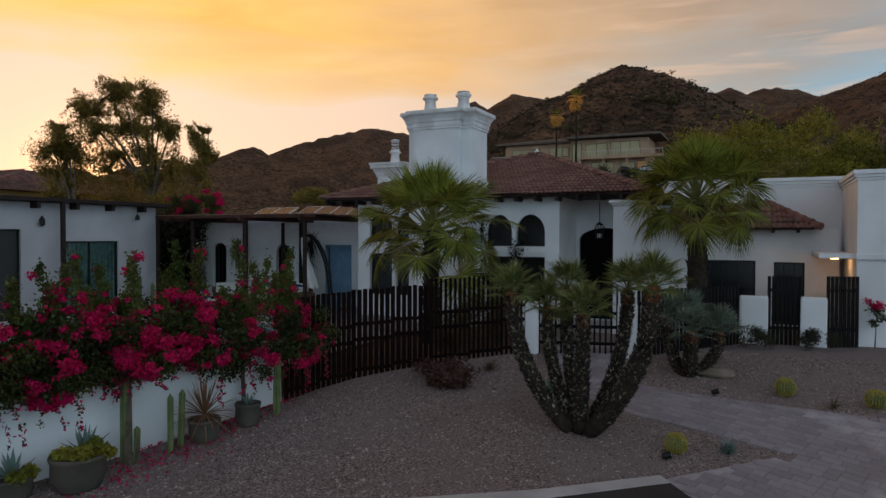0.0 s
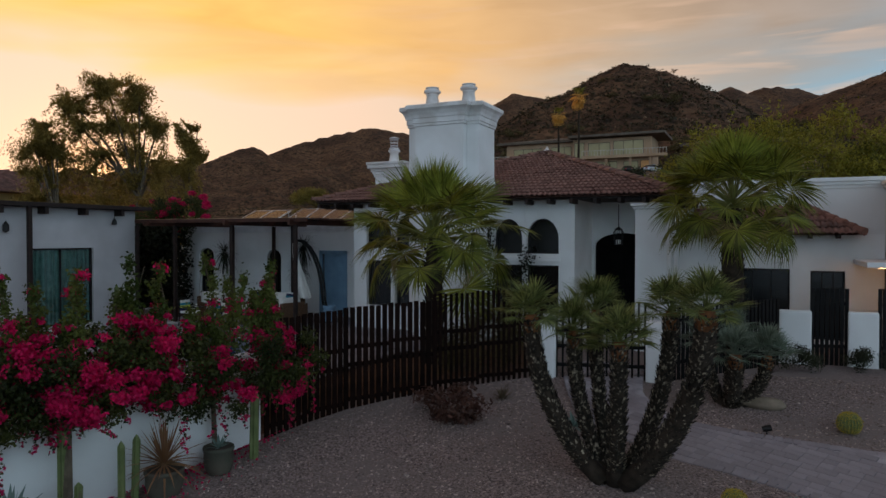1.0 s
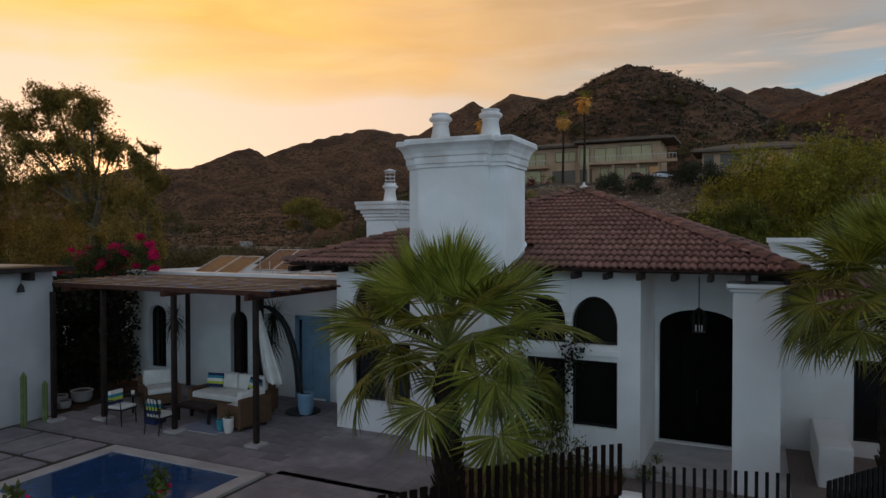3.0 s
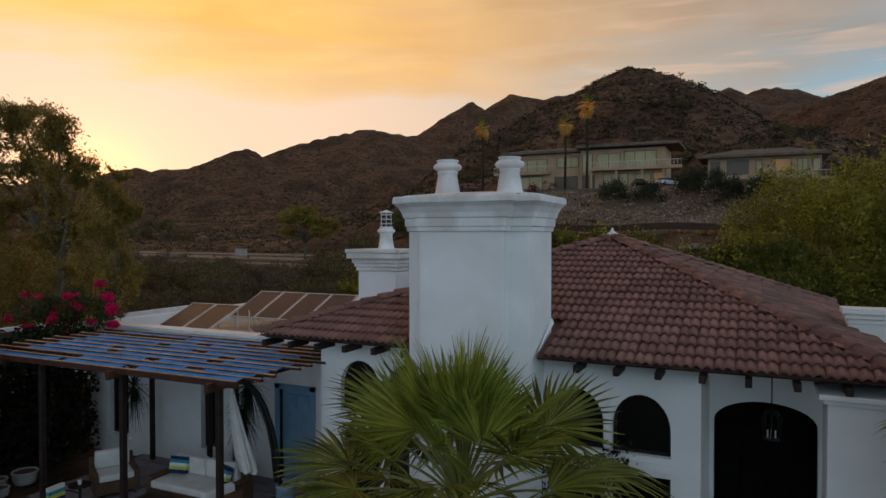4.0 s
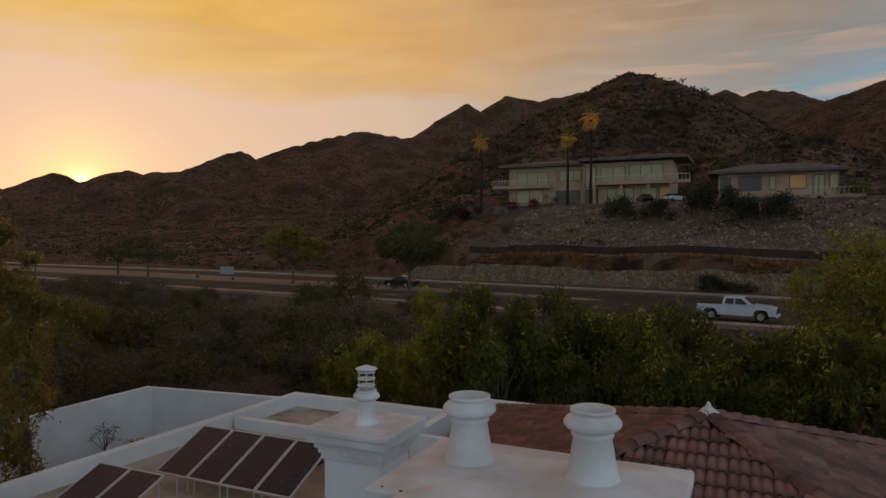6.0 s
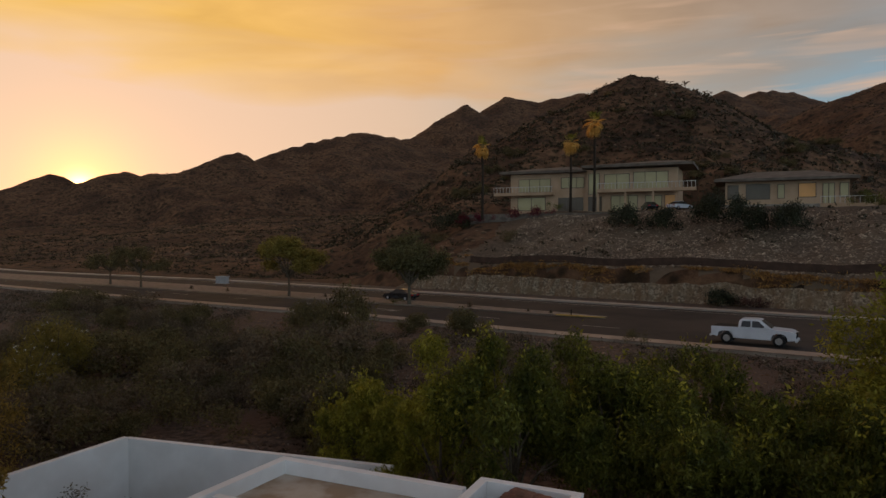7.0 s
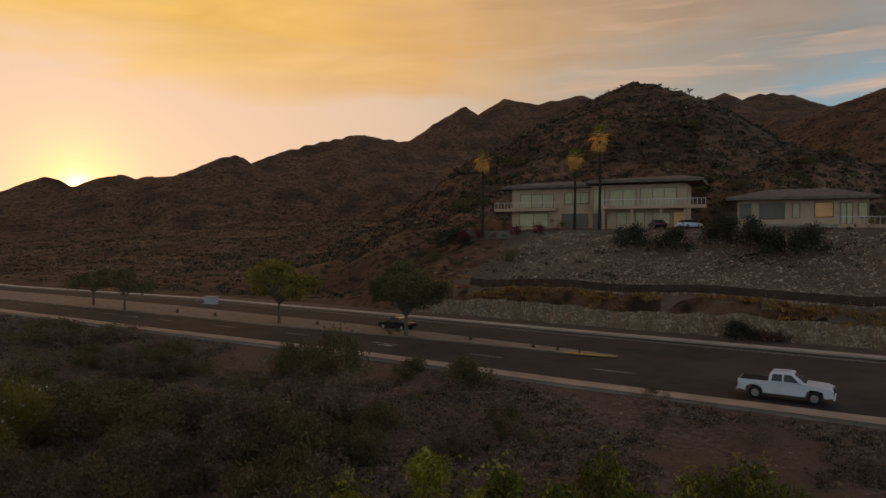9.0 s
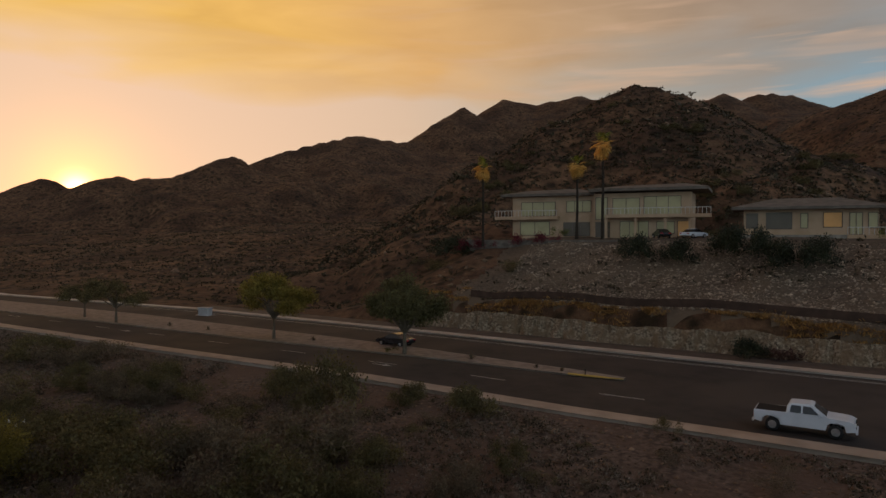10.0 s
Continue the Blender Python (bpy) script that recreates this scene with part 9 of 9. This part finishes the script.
def pickup(m):
    t = thing("pickup_truck", "white crew-cab pickup truck driving along the street", "pickup truck")
    t.matrix_basis = m
    low = [(-2.90, 0.60), (-2.90, 1.27), (-0.98, 1.30), (1.05, 1.26), (1.30, 1.28), (2.50, 1.21), (2.80, 1.12), (2.92, 0.96), (2.92, 0.55), (2.38, 0.48), (2.32, 0.86), (2.06, 1.00), (1.60, 1.00), (1.34, 0.86), (1.28, 0.46),
           (-1.32, 0.46), (-1.38, 0.86), (-1.64, 1.00), (-2.10, 1.00), (-2.36, 0.86), (-2.42, 0.50)]
    bm = side_shell(B(), low, 0.98, 0.98, 2)
    bmesh.ops.bevel(bm, geom=list(bm.edges), offset=0.025, segments=1, affect="EDGES")
    body = part("body", bm, CARWHITE, t, "white painted body")
    cab = side_shell(B(), [(-0.98, 1.29), (-0.92, 1.76), (-0.80, 1.90), (0.35, 1.94), (0.55, 1.89), (1.36, 1.27)], 0.95, 0.74, 1.30)
    bmesh.ops.bevel(cab, geom=list(cab.edges), offset=0.03, segments=1, affect="EDGES")
    part("cab", cab, CARWHITE, t, "white crew cab")
    for s in (-1, 1):
        for x0, x1, xt0, xt1 in ((-0.78, -0.12, -0.70, -0.12), (-0.02, 0.92, -0.02, 0.42)):
            bm = B()
            ys = (0.945 * s, 0.785 * s)
            vs = [bm.verts.new((x0, ys[0], 1.35)), bm.verts.new((x1, ys[0], 1.35)), bm.verts.new((xt1, ys[1], 1.80)), bm.verts.new((xt0, ys[1], 1.80))]
            vv = [bm.verts.new(v.co + Vector((0, 0.012 * s, 0))) for v in vs]
            bm.faces.new(vs)
            bm.faces.new(vv[::-1])
            for i in range(4):
                bm.faces.new((vs[i], vs[(i + 1) % 4], vv[(i + 1) % 4], vv[i]))
            part("side_window", bm, DARKGLASS, t)
    for pts in (((0.60, 1.86), (1.29, 1.34)), ((-0.86, 1.84), (-0.95, 1.50))):
        bm = B()
        (xa, za), (xb, zb) = pts
        o = 0.02 if xa > 0 else -0.02
        vs = [bm.verts.new(p) for p in ((xa + o, -0.66, za), (xa + o, 0.66, za), (xb + o, 0.82, zb), (xb + o, -0.82, zb))]
        bm.faces.new(vs)
        part("windscreen" if xa > 0 else "rear_window", bm, DARKGLASS, t)
    part("bed", boxed(-2.80, -1.02, -0.84, 0.84, 1.27, 1.306), BLACK, t, "dark open truck bed")
    for x in (-1.8, 1.8):
        for s in (-0.86, 0.86):
            wheel(x + 0.02, s, 0.43, 0.43, 0.28, t)
    for s in (-0.78, 0.78):
        part("headlight", boxed(2.78, 2.935, s - 0.17, s + 0.17, 0.90, 1.06, 0.02), CHROME, t)
        part("tail_light", boxed(-2.925, -2.88, s - 0.10, s + 0.10, 0.85, 1.22, 0.01), REDLENS, t)
        part("mirror", boxed(0.84, 0.98, s * 1.38 - 0.08, s * 1.38 + 0.08, 1.34, 1.54, 0.03), CARWHITE, t)
    part("grille", boxed(2.88, 2.945, -0.58, 0.58, 0.68, 1.06, 0.01), BLACK, t, "black grille")
    part("bumper", boxed(-3.02, -2.90, -0.9, 0.9, 0.46, 0.62, 0.02), CHROME, t)
    part("bumper", boxed(2.88, 3.02, -0.92, 0.92, 0.42, 0.60, 0.03), CARWHITE, t)


def sedan(m, material, label, name="car"):
    t = thing(name, label, "car")
    t.matrix_basis = m
    low = [(-2.30, 0.42), (-2.34, 0.75), (-2.20, 0.92), (-1.2, 0.96), (0.9, 0.93), (2.05, 0.80), (2.30, 0.62), (2.28, 0.36), (1.80, 0.32), (1.74, 0.60), (1.42, 0.70), (1.10, 0.60), (1.04, 0.30), (-1.04, 0.30), (-1.10, 0.60), (-1.42, 0.70), (-1.74, 0.60), (-1.80, 0.34)]
    bm = side_shell(B(), low, 0.90, 0.90, 2)
    bmesh.ops.bevel(bm, geom=list(bm.edges), offset=0.03, segments=1, affect="EDGES")
    part("body", bm, material, t)
    part("cabin", side_shell(B(), [(-1.75, 0.95), (-0.95, 1.36), (-0.2, 1.44), (0.35, 1.38), (1.15, 0.93)], 0.84, 0.60, 0.95), DARKGLASS, t, "dark glazed cabin")
    part("roof", side_shell(B(), [(-1.0, 1.365), (-0.2, 1.448), (0.36, 1.39), (0.34, 1.42), (-0.2, 1.475), (-1.0, 1.395)], 0.64, 0.60, 0.95), material, t)
    for x in (-1.42, 1.42):
        for s in (-0.80, 0.80):
            wheel(x, s, 0.33, 0.33, 0.22, t)
    for s in (-0.62, 0.62):
        part("headlight", boxed(2.15, 2.29, s - 0.18, s + 0.18, 0.62, 0.74, 0.02), CHROME, t)
        part("tail_light", boxed(-2.34, -2.28, s - 0.2, s + 0.2, 0.70, 0.84, 0.01), REDLENS, t)


pickup(Matrix.Translation((-8.7, 73.0, ROAD_Z + 0.01)) @ Matrix.Rotation(radians(-8.5), 4, "Z"))
sedan(Matrix.Translation((-49.6, 92.6, ROAD_Z + 0.01)) @ Matrix.Rotation(radians(169), 4, "Z"), CARBLACK, "black sedan driving on the far lanes")
sedan(Matrix.Translation((-19.6, 133.5, float(height(-19.6, 133.5)) + 0.02)) @ Matrix.Rotation(radians(58), 4, "Z"), CARWHITE, "white car parked by the hillside house")
sedan(Matrix.Translation((-24.4, 133.8, float(height(-24.4, 133.8)) + 0.02)) @ Matrix.Rotation(radians(112), 4, "Z"), CARBLACK, "black car parked by the hillside house")
cab_ = thing("utility_cabinet", "pale grey utility cabinet beside the street", "cabinet")
part("body", boxed(-93.0, -90.9, 106.0, 107.0, 2.6, 3.75, 0.03), UTILITY, cab_)
part("lid", boxed(-93.12, -90.78, 105.9, 107.1, 3.75, 3.85, 0.02), UTILITY, cab_)
part("base", boxed(-93.4, -90.5, 105.7, 107.3, 2.3, 2.62), CONCRETE, cab_)
# agaves and stones on the median
for x, y, s, sd in ((-37.9, 87.3, 0.9, 31), (-30.5, 85.7, 0.4, 32), (-27.9, 85.2, 0.4, 33), (-60, 91, 0.6, 34), (-78, 92.5, 0.6, 35), (-86, 93.5, 0.6, 36)):
    rosette("agave", x, y, ROAD_Z + 0.13, 22, s, 0.10, LEAF_G, "grey spiky agave on the street median", "agave", 85, 10, sd, 0.1)
